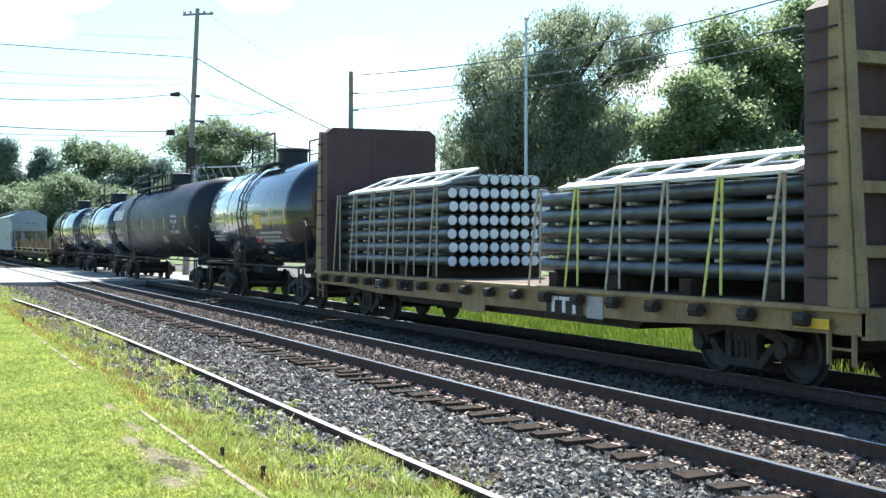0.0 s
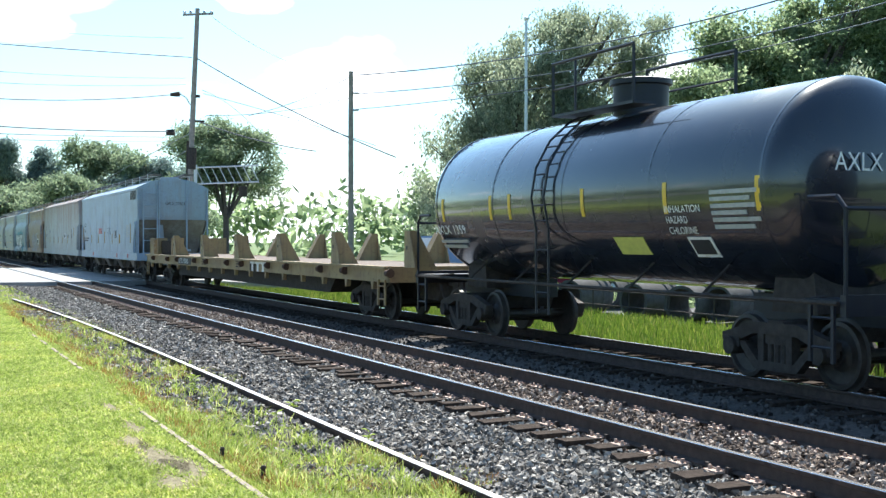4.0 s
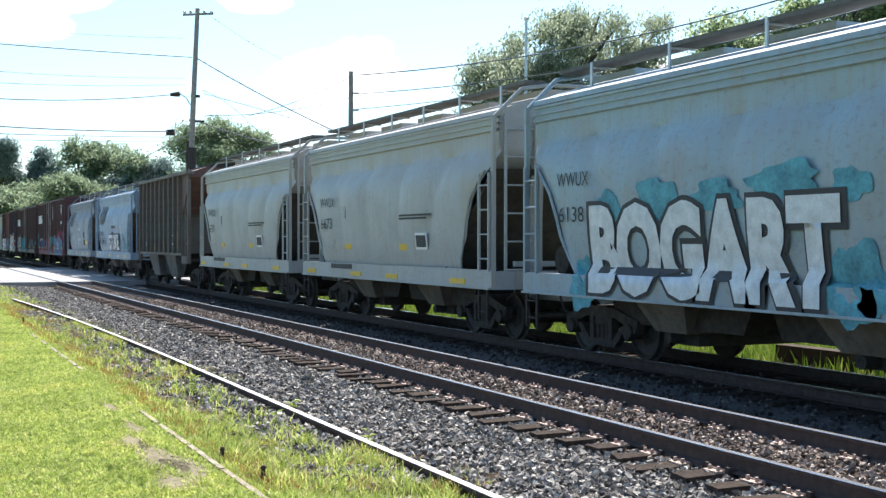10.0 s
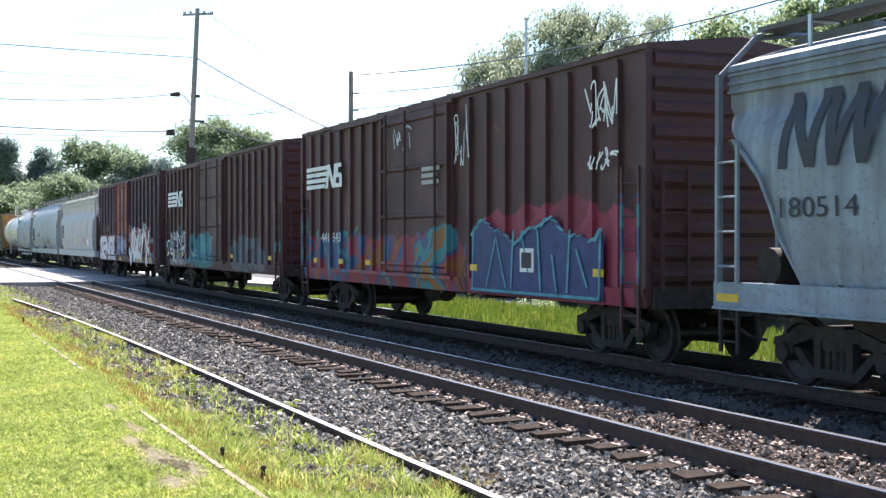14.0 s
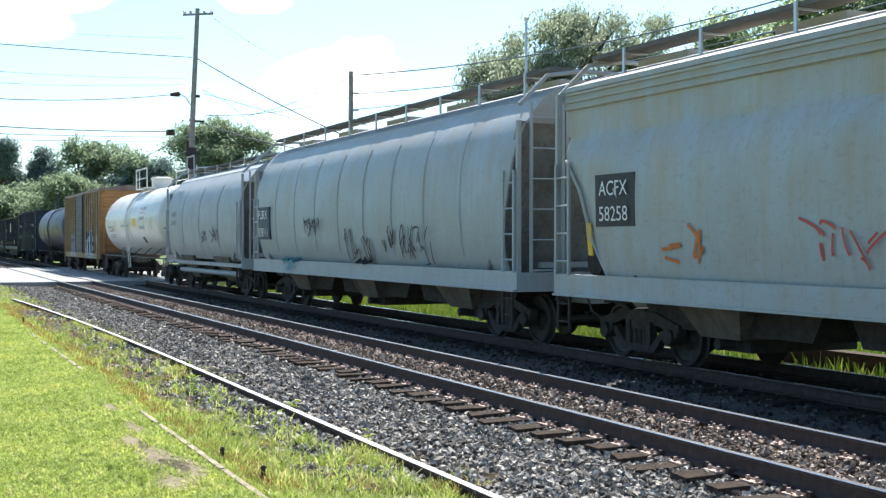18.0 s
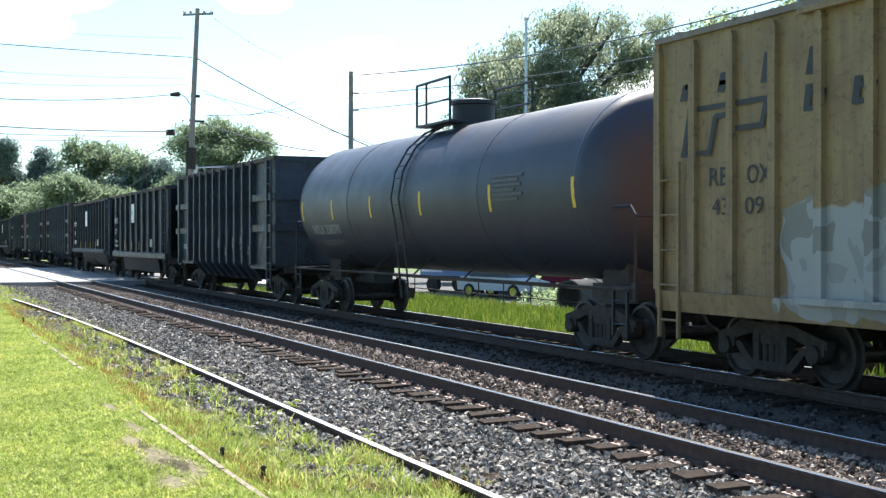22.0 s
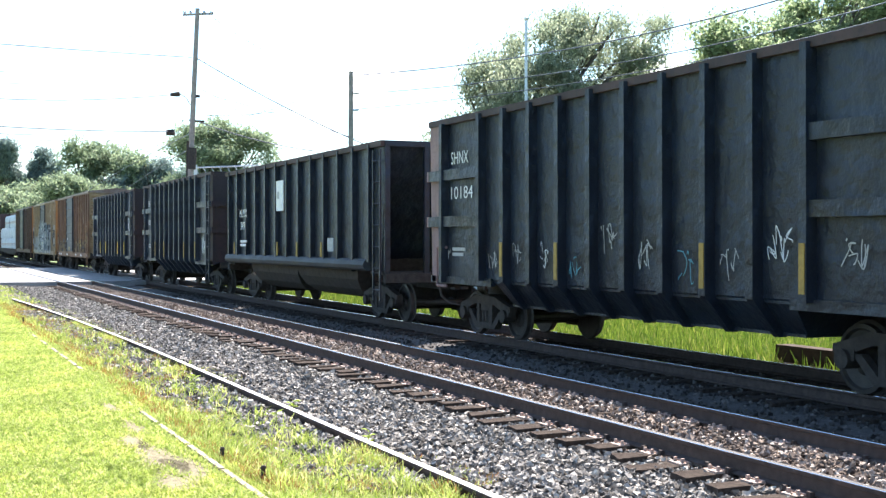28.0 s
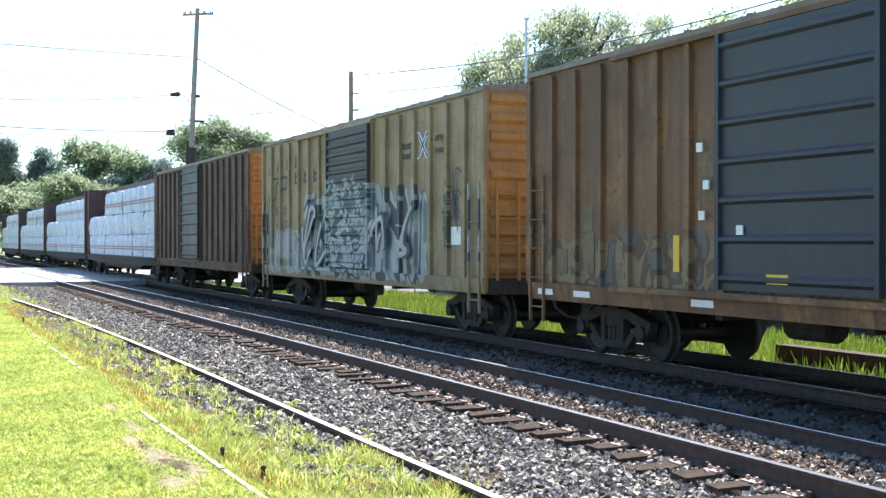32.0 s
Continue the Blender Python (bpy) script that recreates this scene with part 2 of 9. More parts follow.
M_LEAF_PALE = island_mat("pale_leaves", [(0, (0.18, 0.22, 0.15)), (0.5, (0.30, 0.36, 0.24)), (1, (0.48, 0.53, 0.38))], 0.5, 0.65)
M_LEAF_YELLOW = island_mat("yellow_leaves", [(0, (0.16, 0.24, 0.04)), (0.5, (0.28, 0.38, 0.06)), (1, (0.46, 0.54, 0.11))], 0.5, 0.6)
# Distance haze is mixed into these bluer leaf and needle colours.
M_LEAF_FAR = island_mat("hazy_far_leaves", [(0, (0.15, 0.21, 0.13)), (0.5, (0.24, 0.31, 0.19)), (1, (0.36, 0.44, 0.27))], 0.6, 0.6)
M_NEEDLE = island_mat("hazy_needles", [(0, (0.14, 0.20, 0.19)), (1, (0.26, 0.34, 0.30))], 0.8, 0.5)
M_BARK = plain("bark", (0.10, 0.085, 0.07), 0.95, 0, 0.4, 6, 0.5)
M_RAIL = plain("rail_rust", (0.075, 0.052, 0.044), 0.85, 0.1, 0.35, 12, 0.15, 0.25)
M_RAILTOP = plain("polished_rail", (0.72, 0.72, 0.74), 0.22, 1.0, 0.08, 20, 0.02)
M_OLDTOP = plain("dull_rail_head", (0.50, 0.47, 0.45), 0.5, 0.2, 0.3, 15)
M_SUNKTOP = plain("sunk_rail_head", (0.30, 0.255, 0.20), 0.85, 0.1, 0.5, 6, 0.2, 0.15)
M_TIE = plain("weathered_tie", (0.050, 0.038, 0.031), 0.95, 0, 0.6, 14, 0.6, 0.1)
M_PLATE = plain("tie_plate", (0.40, 0.30, 0.25), 0.85, 0.1, 0.35, 20, 0.15, 0.2)
M_ANCHOR = plain("rail_anchor", (0.05, 0.035, 0.03), 0.85, 0.2, 0.3, 20)
M_POLE = plain("pole_wood", (0.29, 0.25, 0.22), 0.9, 0, 0.3, 5, 0.4)
M_WIRE = plain("wire", (0.10, 0.12, 0.15), 0.6, 0.3, 0.1)
M_BOARD = plain("grating_board", (0.13, 0.12, 0.115), 0.8, 0.2, 0.25, 9, 0.2)
# Fouled stone, its colour darkened further to hold the train's shade.
M_STONE_DARK = island_mat("fouled_shade_stone", [(0, (0.030, 0.027, 0.026)), (0.6, (0.080, 0.070, 0.064)), (1, (0.17, 0.15, 0.135))], 0.95, spec=0.15)
M_BEAM = paint("side_beam", (0.04, 0.047, 0.055), (0.04, 0.034, 0.032), 0.4, 0.6)
M_DIRT = ground_mat("bare_earth", (0.11, 0.095, 0.05), (0.20, 0.17, 0.095), (0.29, 0.25, 0.145), 22)
M_GALV = plain("galvanised", (0.55, 0.58, 0.60), 0.45, 0.6, 0.12, 8, 0.05)
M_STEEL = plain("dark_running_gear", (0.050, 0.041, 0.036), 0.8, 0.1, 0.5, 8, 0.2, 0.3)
M_WHEEL = plain("wheel_steel", (0.050, 0.042, 0.038), 0.6, 0.3, 0.4, 9, 0.1)
M_BLACK = paint("tank_black", (0.010, 0.014, 0.024), (0.032, 0.031, 0.033), 0.2, 0.22, coat=0.9, spec=0.5)
M_BLACK_FLAT = paint("tank_black_dull", (0.015, 0.017, 0.028), (0.028, 0.027, 0.032), 0.35, 0.46, spec=0.4)
M_SLATE = paint("tank_slate", (0.034, 0.041, 0.066), (0.04, 0.04, 0.048), 0.35, 0.44, spec=0.5)
M_TANKWHITE = paint("tank_white", (0.66, 0.65, 0.62), (0.42, 0.34, 0.26), 0.14, 0.3, spec=0.6)
M_GREY = paint("hopper_grey", (0.29, 0.385, 0.49), (0.27, 0.23, 0.2), 0.25, 0.45)
M_GREYRUST = paint("hopper_grey_rusty", (0.36, 0.405, 0.42), (0.36, 0.27, 0.2), 0.35, 0.55, streak=0.15, rust=(2.2, 4.1, (0.25, 0.155, 0.115), 0.95))
M_BAY = paint("hopper_bay_brown", (0.17, 0.145, 0.12), (0.08, 0.055, 0.042), 0.5, 0.8)
M_TAN = paint("hopper_tan", (0.38, 0.335, 0.28), (0.27, 0.15, 0.085), 0.5, 0.6, fade=(0.33, 0.24, 0.17), rust=(4.2, 1.0, (0.29, 0.15, 0.08), 0.75), sprays=[(-2.2, 2.6, 1.0, 2.5, [(0.26, 0.2, 0.14), (0.24, 0.24, 0.3), (0.34, 0.32, 0.32), (0.3, 0.2, 0.13)], 2.2)])
M_PALEBLUE = paint("hopper_pale_blue", (0.29, 0.39, 0.45), (0.33, 0.28, 0.24), 0.35, 0.45)
M_PALE = paint("hopper_pale_grey", (0.40, 0.42, 0.425), (0.36, 0.28, 0.2), 0.25, 0.45, rust=(1.5, 4.4, (0.36, 0.30, 0.24), 0.5))
M_FURX = paint("hopper_chalky_blue", (0.34, 0.40, 0.435), (0.34, 0.27, 0.2), 0.22, 0.45, rust=(1.6, 4.8, (0.34, 0.26, 0.19), 0.5))
M_LAFX = paint("hopper_chalky_grey", (0.37, 0.395, 0.425), (0.28, 0.25, 0.22), 0.25, 0.5)
M_CREAM = paint("hopper_cream", (0.37, 0.42, 0.44), (0.38, 0.30, 0.20), 0.3, 0.48, rust=(1.2, 4.6, (0.38, 0.28, 0.17), 0.6))
M_BROWN = paint("ribbed_brown", (0.125, 0.115, 0.105), (0.10, 0.065, 0.045), 0.5, 0.65, sprays=[(-8, 8, 2.85, 6.5, [(0.115, 0.05, 0.042), (0.10, 0.045, 0.04), (0.125, 0.06, 0.05)], 1.5)])
M_RIB = paint("ribbed_pale", (0.17, 0.155, 0.14), (0.10, 0.06, 0.045), 0.5, 0.65)
M_NWGREY = paint("hopper_blue_grey", (0.245, 0.36, 0.47), (0.20, 0.17, 0.16), 0.35, 0.5)
M_NWSOOT = paint("hopper_sooty_grey", (0.28, 0.35, 0.40), (0.17, 0.16, 0.165), 0.45, 0.55, rust=(1.2, 3.9, (0.10, 0.10, 0.12), 0.85))
M_MAROON = paint("boxcar_maroon", (0.095, 0.03, 0.03), (0.05, 0.03, 0.028), 0.5, 0.6)
M_MAROON_A = paint("boxcar_maroon_sprayed", (0.095, 0.03, 0.03), (0.05, 0.03, 0.028), 0.5, 0.6, sprays=[(2.0, 8.3, 0.7, 2.45, [(0.30, 0.03, 0.06), (0.36, 0.05, 0.09), (0.22, 0.03, 0.05)], 0.8), (-8.3, 2.4, 0.7, 2.1, [(0.28, 0.10, 0.03), (0.33, 0.05, 0.07), (0.05, 0.10, 0.22), (0.05, 0.25, 0.27), (0.36, 0.14, 0.03)], 1.1)])
M_MAROON_B = paint("boxcar_maroon_teal", (0.095, 0.03, 0.03), (0.05, 0.03, 0.028), 0.5, 0.6, sprays=[(-4.4, 0.3, 0.9, 2.2, [(0.03, 0.16, 0.2), (0.05, 0.3, 0.34), (0.04, 0.22, 0.26)], 1.2), (-8.2, -4.2, 0.9, 2.3, [(0.10, 0.08, 0.10), (0.4, 0.42, 0.4), (0.12, 0.06, 0.12), (0.1, 0.22, 0.2)], 1.3), (2.0, 6.6, 0.9, 2.0, [(0.09, 0.06, 0.07), (0.16, 0.16, 0.18), (0.08, 0.16, 0.18)], 1.5)])
M_MAROON_OLD = paint("boxcar_old_maroon", (0.085, 0.03, 0.034), (0.035, 0.03, 0.035), 0.8, 0.65, fade=(0.05, 0.03, 0.045), sprays=[(-8.0, -2.5, 0.7, 2.2, [(0.10, 0.03, 0.034), (0.15, 0.05, 0.05), (0.10, 0.05, 0.05), (0.18, 0.16, 0.16)], 1.4), (1.0, 7.0, 0.55, 2.5, [(0.42, 0.44, 0.46), (0.52, 0.54, 0.56), (0.32, 0.05, 0.04), (0.46, 0.48, 0.5)], 1.0)])
M_RED = paint("door_red", (0.22, 0.045, 0.03), (0.08, 0.04, 0.04), 0.5, 0.6, sprays=[(-2.6, 0.9, 0.9, 2.2, [(0.28, 0.30, 0.42), (0.34, 0.38, 0.5), (0.12, 0.12, 0.26), (0.4, 0.42, 0.48)], 1.2)])
M_YELLOW = paint("boxcar_yellow", (0.29, 0.20, 0.095), (0.17, 0.105, 0.06), 0.55, 0.6)
PIECE = [(0.2, 0.25, 0.27), (0.38, 0.42, 0.42), (0.03, 0.05, 0.08), (0.32, 0.36, 0.36), (0.10, 0.18, 0.22)]
M_YELLOW_A = paint("boxcar_yellow_sprayed", (0.29, 0.20, 0.095), (0.17, 0.105, 0.06), 0.55, 0.6, sprays=[(-5.2, -1.5, 0.9, 2.35, [(0.25, 0.27, 0.27), (0.33, 0.35, 0.35), (0.2, 0.21, 0.2)], 1.2), (1.7, 5.6, 0.8, 2.45, PIECE, 0.9)])
M_YELLOW_B = paint("boxcar_yellow_faded", (0.35, 0.255, 0.145), (0.17, 0.115, 0.07), 0.5, 0.6, sprays=[(-7.4, -3.4, 0.95, 2.2, [(0.3, 0.32, 0.32), (0.38, 0.4, 0.4), (0.22, 0.2, 0.15)], 1.3), (-4.0, 5.0, 0.95, 3.1, PIECE, 0.8), (5.4, 6.6, 1.6, 3.2, [(0.26, 0.2, 0.11), (0.06, 0.05, 0.05), (0.29, 0.22, 0.12)], 4.5)])
M_DOOR_PIECE = paint("door_black_sprayed", (0.035, 0.036, 0.042), (0.08, 0.07, 0.065), 0.4, 0.55, sprays=[(-3, 3, 1.0, 3.3, PIECE, 1.4)])
M_OCHRE = paint("boxcar_ochre", (0.29, 0.145, 0.062), (0.085, 0.044, 0.03), 0.75, 0.65, fade=(0.17, 0.092, 0.052), rust=(0.9, 4.6, (0.085, 0.045, 0.033), 0.85), sprays=[(-7.2, 7.0, 1.15, 1.95, [(0.12, 0.075, 0.05), (0.23, 0.17, 0.09), (0.10, 0.065, 0.045), (0.12, 0.12, 0.12)], 1.6)])
M_ORANGE = paint("boxcar_orange_end", (0.42, 0.20, 0.055), (0.22, 0.12, 0.07), 0.4, 0.6)
M_RUSTBOX = paint("boxcar_rust", (0.15, 0.08, 0.05), (0.05, 0.032, 0.027), 0.8, 0.65, rust=(1.0, 4.6, (0.06, 0.036, 0.03), 0.7))
M_DOORBLACK = paint("door_black", (0.035, 0.036, 0.042), (0.08, 0.07, 0.065), 0.4, 0.55)
M_DOORSLATE = paint("door_slate", (0.022, 0.032, 0.050), (0.05, 0.047, 0.046), 0.4, 0.5)
M_GOND = paint("gondola_black", (0.013, 0.020, 0.033), (0.036, 0.031, 0.036), 0.4, 0.45, patch=2.0, fade=(0.027, 0.045, 0.072), spec=0.5, dent=0.9)
M_GONDGREEN = paint("gondola_green_black", (0.008, 0.013, 0.023), (0.020, 0.020, 0.026), 0.35, 0.42, patch=2.0, fade=(0.015, 0.027, 0.046), spec=0.45, dent=0.9)
M_GONDRED = paint("gondola_red_end", (0.045, 0.021, 0.022), (0.022, 0.018, 0.02), 0.7, 0.65)
M_PINK = paint("faded_pink_end", (0.32, 0.20, 0.19), (0.14, 0.09, 0.08), 0.4, 0.7)
M_FLAT = paint("flatcar_yellow", (0.33, 0.235, 0.105), (0.20, 0.12, 0.07), 0.5, 0.6)
M_BULK = paint("bulkhead_brown", (0.105, 0.055, 0.052), (0.05, 0.034, 0.034), 0.4, 0.7)
# Brown dirt, taken darker so the colour also holds the end recess's shade.
M_ENDS = paint("hopper_end_dirt_shade", (0.095, 0.08, 0.068), (0.05, 0.036, 0.03), 0.5, 0.85)
M_ENDGREY = paint("hopper_end_grey", (0.26, 0.265, 0.26), (0.15, 0.12, 0.10), 0.5, 0.8)
M_DECK = plain("deck_planks", (0.13, 0.10, 0.08), 0.9, 0, 0.35, 8, 0.3)
M_PIPE = paint("steel_pipe", (0.10, 0.12, 0.14), (0.05, 0.045, 0.04), 0.3, 0.32, 0.6)
M_PIPECAP = plain("pipe_cap", (0.75, 0.78, 0.80), 0.5, 0, 0.1, 20, 0.05)
M_STRAP = plain("wooden_stake", (0.45, 0.38, 0.28), 0.8, 0, 0.3, 12)
M_BAND = plain("yellow_strap", (0.62, 0.62, 0.15), 0.6, 0, 0.15, 12)
M_WRAP = paint("lumber_wrap", (0.42, 0.49, 0.62), (0.22, 0.28, 0.42), 0.5, 0.35, patch=3.0)
M_WHITE = plain("white_paint", (0.78, 0.78, 0.76), 0.6, 0, 0.15, 10, 0.03)
M_INK = plain("black_lettering", (0.03, 0.03, 0.035), 0.6, 0, 0.2, 10, 0.03)
M_REFLECT = plain("yellow_reflector", (0.75, 0.47, 0.04), 0.45, 0, 0.12, 14, 0.03)
M_OLDMARK = plain("old_yellow_mark", (0.36, 0.22, 0.04), 0.6, 0, 0.35, 14, 0.03)
M_CHORD = paint("rusty_top_chord", (0.07, 0.037, 0.032), (0.03, 0.026, 0.026), 0.5, 0.7)
M_BLUEINK = plain("dark_blue_panel", (0.03, 0.045, 0.09), 0.55, 0, 0.2, 10, 0.03)
M_NAVYSPRAY = plain("navy_spray", (0.028, 0.05, 0.15), 0.6, 0, 0.4, 3, 0.03)
M_TEAL = plain("teal_spray", (0.09, 0.30, 0.36), 0.7, 0, 0.5, 3, 0.03)
M_PINKSPRAY = plain("pink_spray", (0.5, 0.07, 0.12), 0.7, 0, 0.35, 6, 0.03)
M_ORANGESPRAY = plain("orange_spray", (0.55, 0.17, 0.04), 0.7, 0, 0.35, 6, 0.03)
M_BLUESPRAY = plain("blue_spray", (0.06, 0.11, 0.33), 0.7, 0, 0.35, 6, 0.03)
M_MAROONSPRAY = plain("maroon_spray", (0.17, 0.03, 0.045), 0.7, 0, 0.35, 6, 0.03)
M_SILVERSPRAY = plain("silver_spray", (0.62, 0.64, 0.66), 0.5, 0.1, 0.25, 6, 0.03)
M_CHALK = plain("chalky_spray", (0.58, 0.58, 0.58), 0.7, 0, 0.35, 3.5, 0.03)
M_BRICKINK = plain("brick_red_print", (0.30, 0.17, 0.17), 0.7, 0, 0.3, 9, 0.03)
M_PALEMARK = plain("faded_lettering", (0.42, 0.42, 0.40), 0.7, 0, 0.3, 18, 0.03)
M_REDMARK = plain("red_marking", (0.50, 0.08, 0.06), 0.6, 0, 0.2, 14, 0.03)
M_GLASS = plain("cab_glass", (0.10, 0.12, 0.14), 0.08, 0, 0.1, 3, 0.0)
M_TRUCKRED = plain("truck_red", (0.22, 0.02, 0.04), 0.25, 0, 0.1, 3, 0.0)
M_TRUCKWHITE = plain("truck_white", (0.72, 0.73, 0.75), 0.3, 0, 0.05, 3, 0.0)
M_TRUCKBLUE = plain("trailer_blue", (0.14, 0.25, 0.42), 0.45, 0, 0.1, 3, 0.0)
M_CHROME = plain("chrome", (0.8, 0.8, 0.82), 0.12, 1.0, 0.03, 5, 0.0)
M_TYRE = plain("tyre", (0.03, 0.03, 0.03), 0.85, 0, 0.2, 12, 0.1)
M_CONCRETE = plain("concrete", (0.085, 0.083, 0.08), 0.95, 0, 0.3, 5, 0.2, 0.15)
M_TIMBER = plain("stacked_timber", (0.055, 0.038, 0.027), 0.9, 0, 0.4, 9, 0.3, 0.15)


# ---- mesh helpers ----
class Mesher:
    def __init__(self):
        self.v, self.f = [], []

    def add(self, verts, faces):
        k = len(self.v)
        self.v.extend(verts)
        self.f.extend([tuple(i + k for i in q) for q in faces])
        return self

    def box(self, x0, x1, y0, y1, z0, z1):
        return self.add([(x, y, z) for z in (z0, z1) for y in (y0, y1) for x in (x0, x1)],
                        [(0, 2, 3, 1), (4, 5, 7, 6), (0, 1, 5, 4), (2, 6, 7, 3), (0, 4, 6, 2), (1, 3, 7, 5)])

    def prism_x(self, prof, x0, x1):
        """Extrude a profile of (y, z), counter-clockwise seen from +x, along x."""
        n = len(prof)
        self.add([(x0, y, z) for y, z in prof] + [(x1, y, z) for y, z in prof],
                 [(i, (i + 1) % n, n + (i + 1) % n, n + i) for i in range(n)] + [tuple(range(n - 1, -1, -1)), tuple(range(n, 2 * n))])
        return self

    def prism_y(self, prof, y0, y1):
        """Extrude a profile of (x, z) along y."""
        n = len(prof)
        self.add([(x, y0, z) for x, z in prof] + [(x, y1, z) for x, z in prof],
                 [(i, (i + 1) % n, n + (i + 1) % n, n + i) for i in range(n)] + [tuple(range(n - 1, -1, -1)), tuple(range(n, 2 * n))])
        return self

    def rod(self, a, b, r, n=6, r2=None, caps=True):
        a, b = Vector(a), Vector(b)
        d = (b - a).normalized()
        u = d.cross(Vector((0, 0, 1)) if abs(d.z) < 0.9 else Vector((1, 0, 0))).normalized()
        w = d.cross(u)
        r2 = r if r2 is None else r2
        ring = [(math.cos(2 * math.pi * i / n), math.sin(2 * math.pi * i / n)) for i in range(n)]
        vs = [tuple(a + (u * c + w * s) * r) for c, s in ring] + [tuple(b + (u * c + w * s) * r2) for c, s in ring]
        fs = [(i, (i + 1) % n, n + (i + 1) % n, n + i) for i in range(n)]
        if caps:
            fs += [tuple(range(n - 1, -1, -1)), tuple(range(n, 2 * n))]
        return self.add(vs, fs)

    def path(self, pts, r, n=6):
        for a, b in zip(pts, pts[1:]):
            self.rod(a, b, r, n)
        return self

    def lathe_x(self, prof, cy, cz, n=40):
        """Turn a profile of (x, r) round the line y=cy, z=cz."""
        vs, fs = [], []
        for x, r in prof:
            vs += [(x, cy + r * math.cos(2 * math.pi * i / n), cz + r * math.sin(2 * math.pi * i / n)) for i in range(n)]
        for k in range(len(prof) - 1):
            fs += [(k * n + i, k * n + (i + 1) % n, (k + 1) * n + (i + 1) % n, (k + 1) * n + i) for i in range(n)]
        fs += [tuple(range(n - 1, -1, -1)), tuple(range((len(prof) - 1) * n, len(prof) * n))]
        return self.add(vs, fs)

    def lathe_z(self, prof, cx, cy, n=20):
        vs, fs = [], []
        for z, r in prof:
            vs += [(cx + r * math.cos(2 * math.pi * i / n), cy + r * math.sin(2 * math.pi * i / n), z) for i in range(n)]
        for k in range(len(prof) - 1):
            fs += [(k * n + i, k * n + (i + 1) % n, (k + 1) * n + (i + 1) % n, (k + 1) * n + i) for i in range(n)]
        fs += [tuple(range(n - 1, -1, -1)), tuple(range((len(prof) - 1) * n, len(prof) * n))]
        return self.add(vs, fs)

    def loft(self, rings):
        """Rings of (z, half length, half width), from the bottom up."""
        vs, fs = [], []
        for z, a, b in rings:
            vs += [(-a, -b, z), (a, -b, z), (a, b, z), (-a, b, z)]
        for k in range(len(rings) - 1):
            fs += [(4 * k + i, 4 * k + (i + 1) % 4, 4 * k + 4 + (i + 1) % 4, 4 * k + 4 + i) for i in range(4)]
        fs += [(3, 2, 1, 0), tuple(len(vs) - 4 + i for i in range(4))]
        return self.add(vs, fs)

    def mesh(self, name, smooth=False, angle=None):
        me = bpy.data.meshes.new(name)
        me.from_pydata(self.v, [], self.f)
        if smooth:
            me.shade_smooth()
            me.set_sharp_from_angle(angle=radians(angle or 35))
        me.update()
        return me


def np_mesh(name, verts, faces, flat=True):
    """A large joined mesh from arrays; all faces have the same number of corners."""
    me = bpy.data.meshes.new(name)
    nf, k = faces.shape
    me.vertices.add(len(verts))
    me.vertices.foreach_set("co", verts.astype(np.float32).ravel())
    me.loops.add(nf * k)
    me.loops.foreach_set("vertex_index", faces.astype(np.int32).ravel())
    me.polygons.add(nf)
    me.polygons.foreach_set("loop_start", np.arange(0, nf * k, k, dtype=np.int32))
    me.update(calc_edges=True)
    if flat:
        me.shade_flat()
    return me


def part(name, shape, material, parent, label="", at=None, smooth=False):
    """One mesh object under a thing or a part; shape is a Mesher or a mesh that is shared."""
    me = shape.mesh(name, smooth) if isinstance(shape, Mesher) else shape
    if not me.materials:
        me.materials.append(material)
    ob = new(name, me)
    ob.parent = parent
    if at is not None:
        ob.matrix_basis = at
    if label:
        tagged(ob, label)
    return ob


def thing(name, label, category, at=None, group="", kind=""):
    ob = new(name)
    ob.empty_display_size = 0.2
    ob.matrix_basis = at or Matrix()
    return tagged(ob, label, category, group, kind)


def solid(name, shape, material, label, category="", kind="", at=None, smooth=False, group=""):
    ob = part(name, shape, material, None, "", at, smooth)
    return tagged(ob, label, category, group, kind)


# ---- lettering, built once and shared ----
WORDS = {}


def letter(word, bold=0.0, shear=0.0):
    """A flat mesh of a word, 1 m high letters, its corner at the origin."""
    key = (word, bold, shear)
    if key not in WORDS:
        cu = bpy.data.curves.new("lettering", "FONT")
        cu.body, cu.size, cu.offset, cu.shear, cu.resolution_u = word, 1.38, bold, shear, 3
        cu.extrude = 0.0
        ob = bpy.data.objects.new("lettering", cu)
        WORDS[key] = bpy.data.meshes.new_from_object(ob)
        bpy.data.objects.remove(ob)
    return WORDS[key]


def lettering(word, material, parent, x, y, z, height, wide=1.0, bold=0.0, shear=0.0, front=False, label="", name="lettering"):
    me = letter(word, bold, shear).copy()
    me.materials.clear()
    me.materials.append(material)
    turn = Matrix(((0, 0, 1, 0), (1, 0, 0, 0), (0, 1, 0, 0), (0, 0, 0, 1))) if front else Matrix(((1, 0, 0, 0), (0, 0, -1, 0), (0, 1, 0, 0), (0, 0, 0, 1)))
    ob = new(name, me)
    ob.parent = parent
    ob.matrix_basis = Matrix.Translation((x, y, z)) @ turn @ Matrix.Diagonal((height * wide, height, 1, 1))
    return tagged(ob, label or "painted lettering")


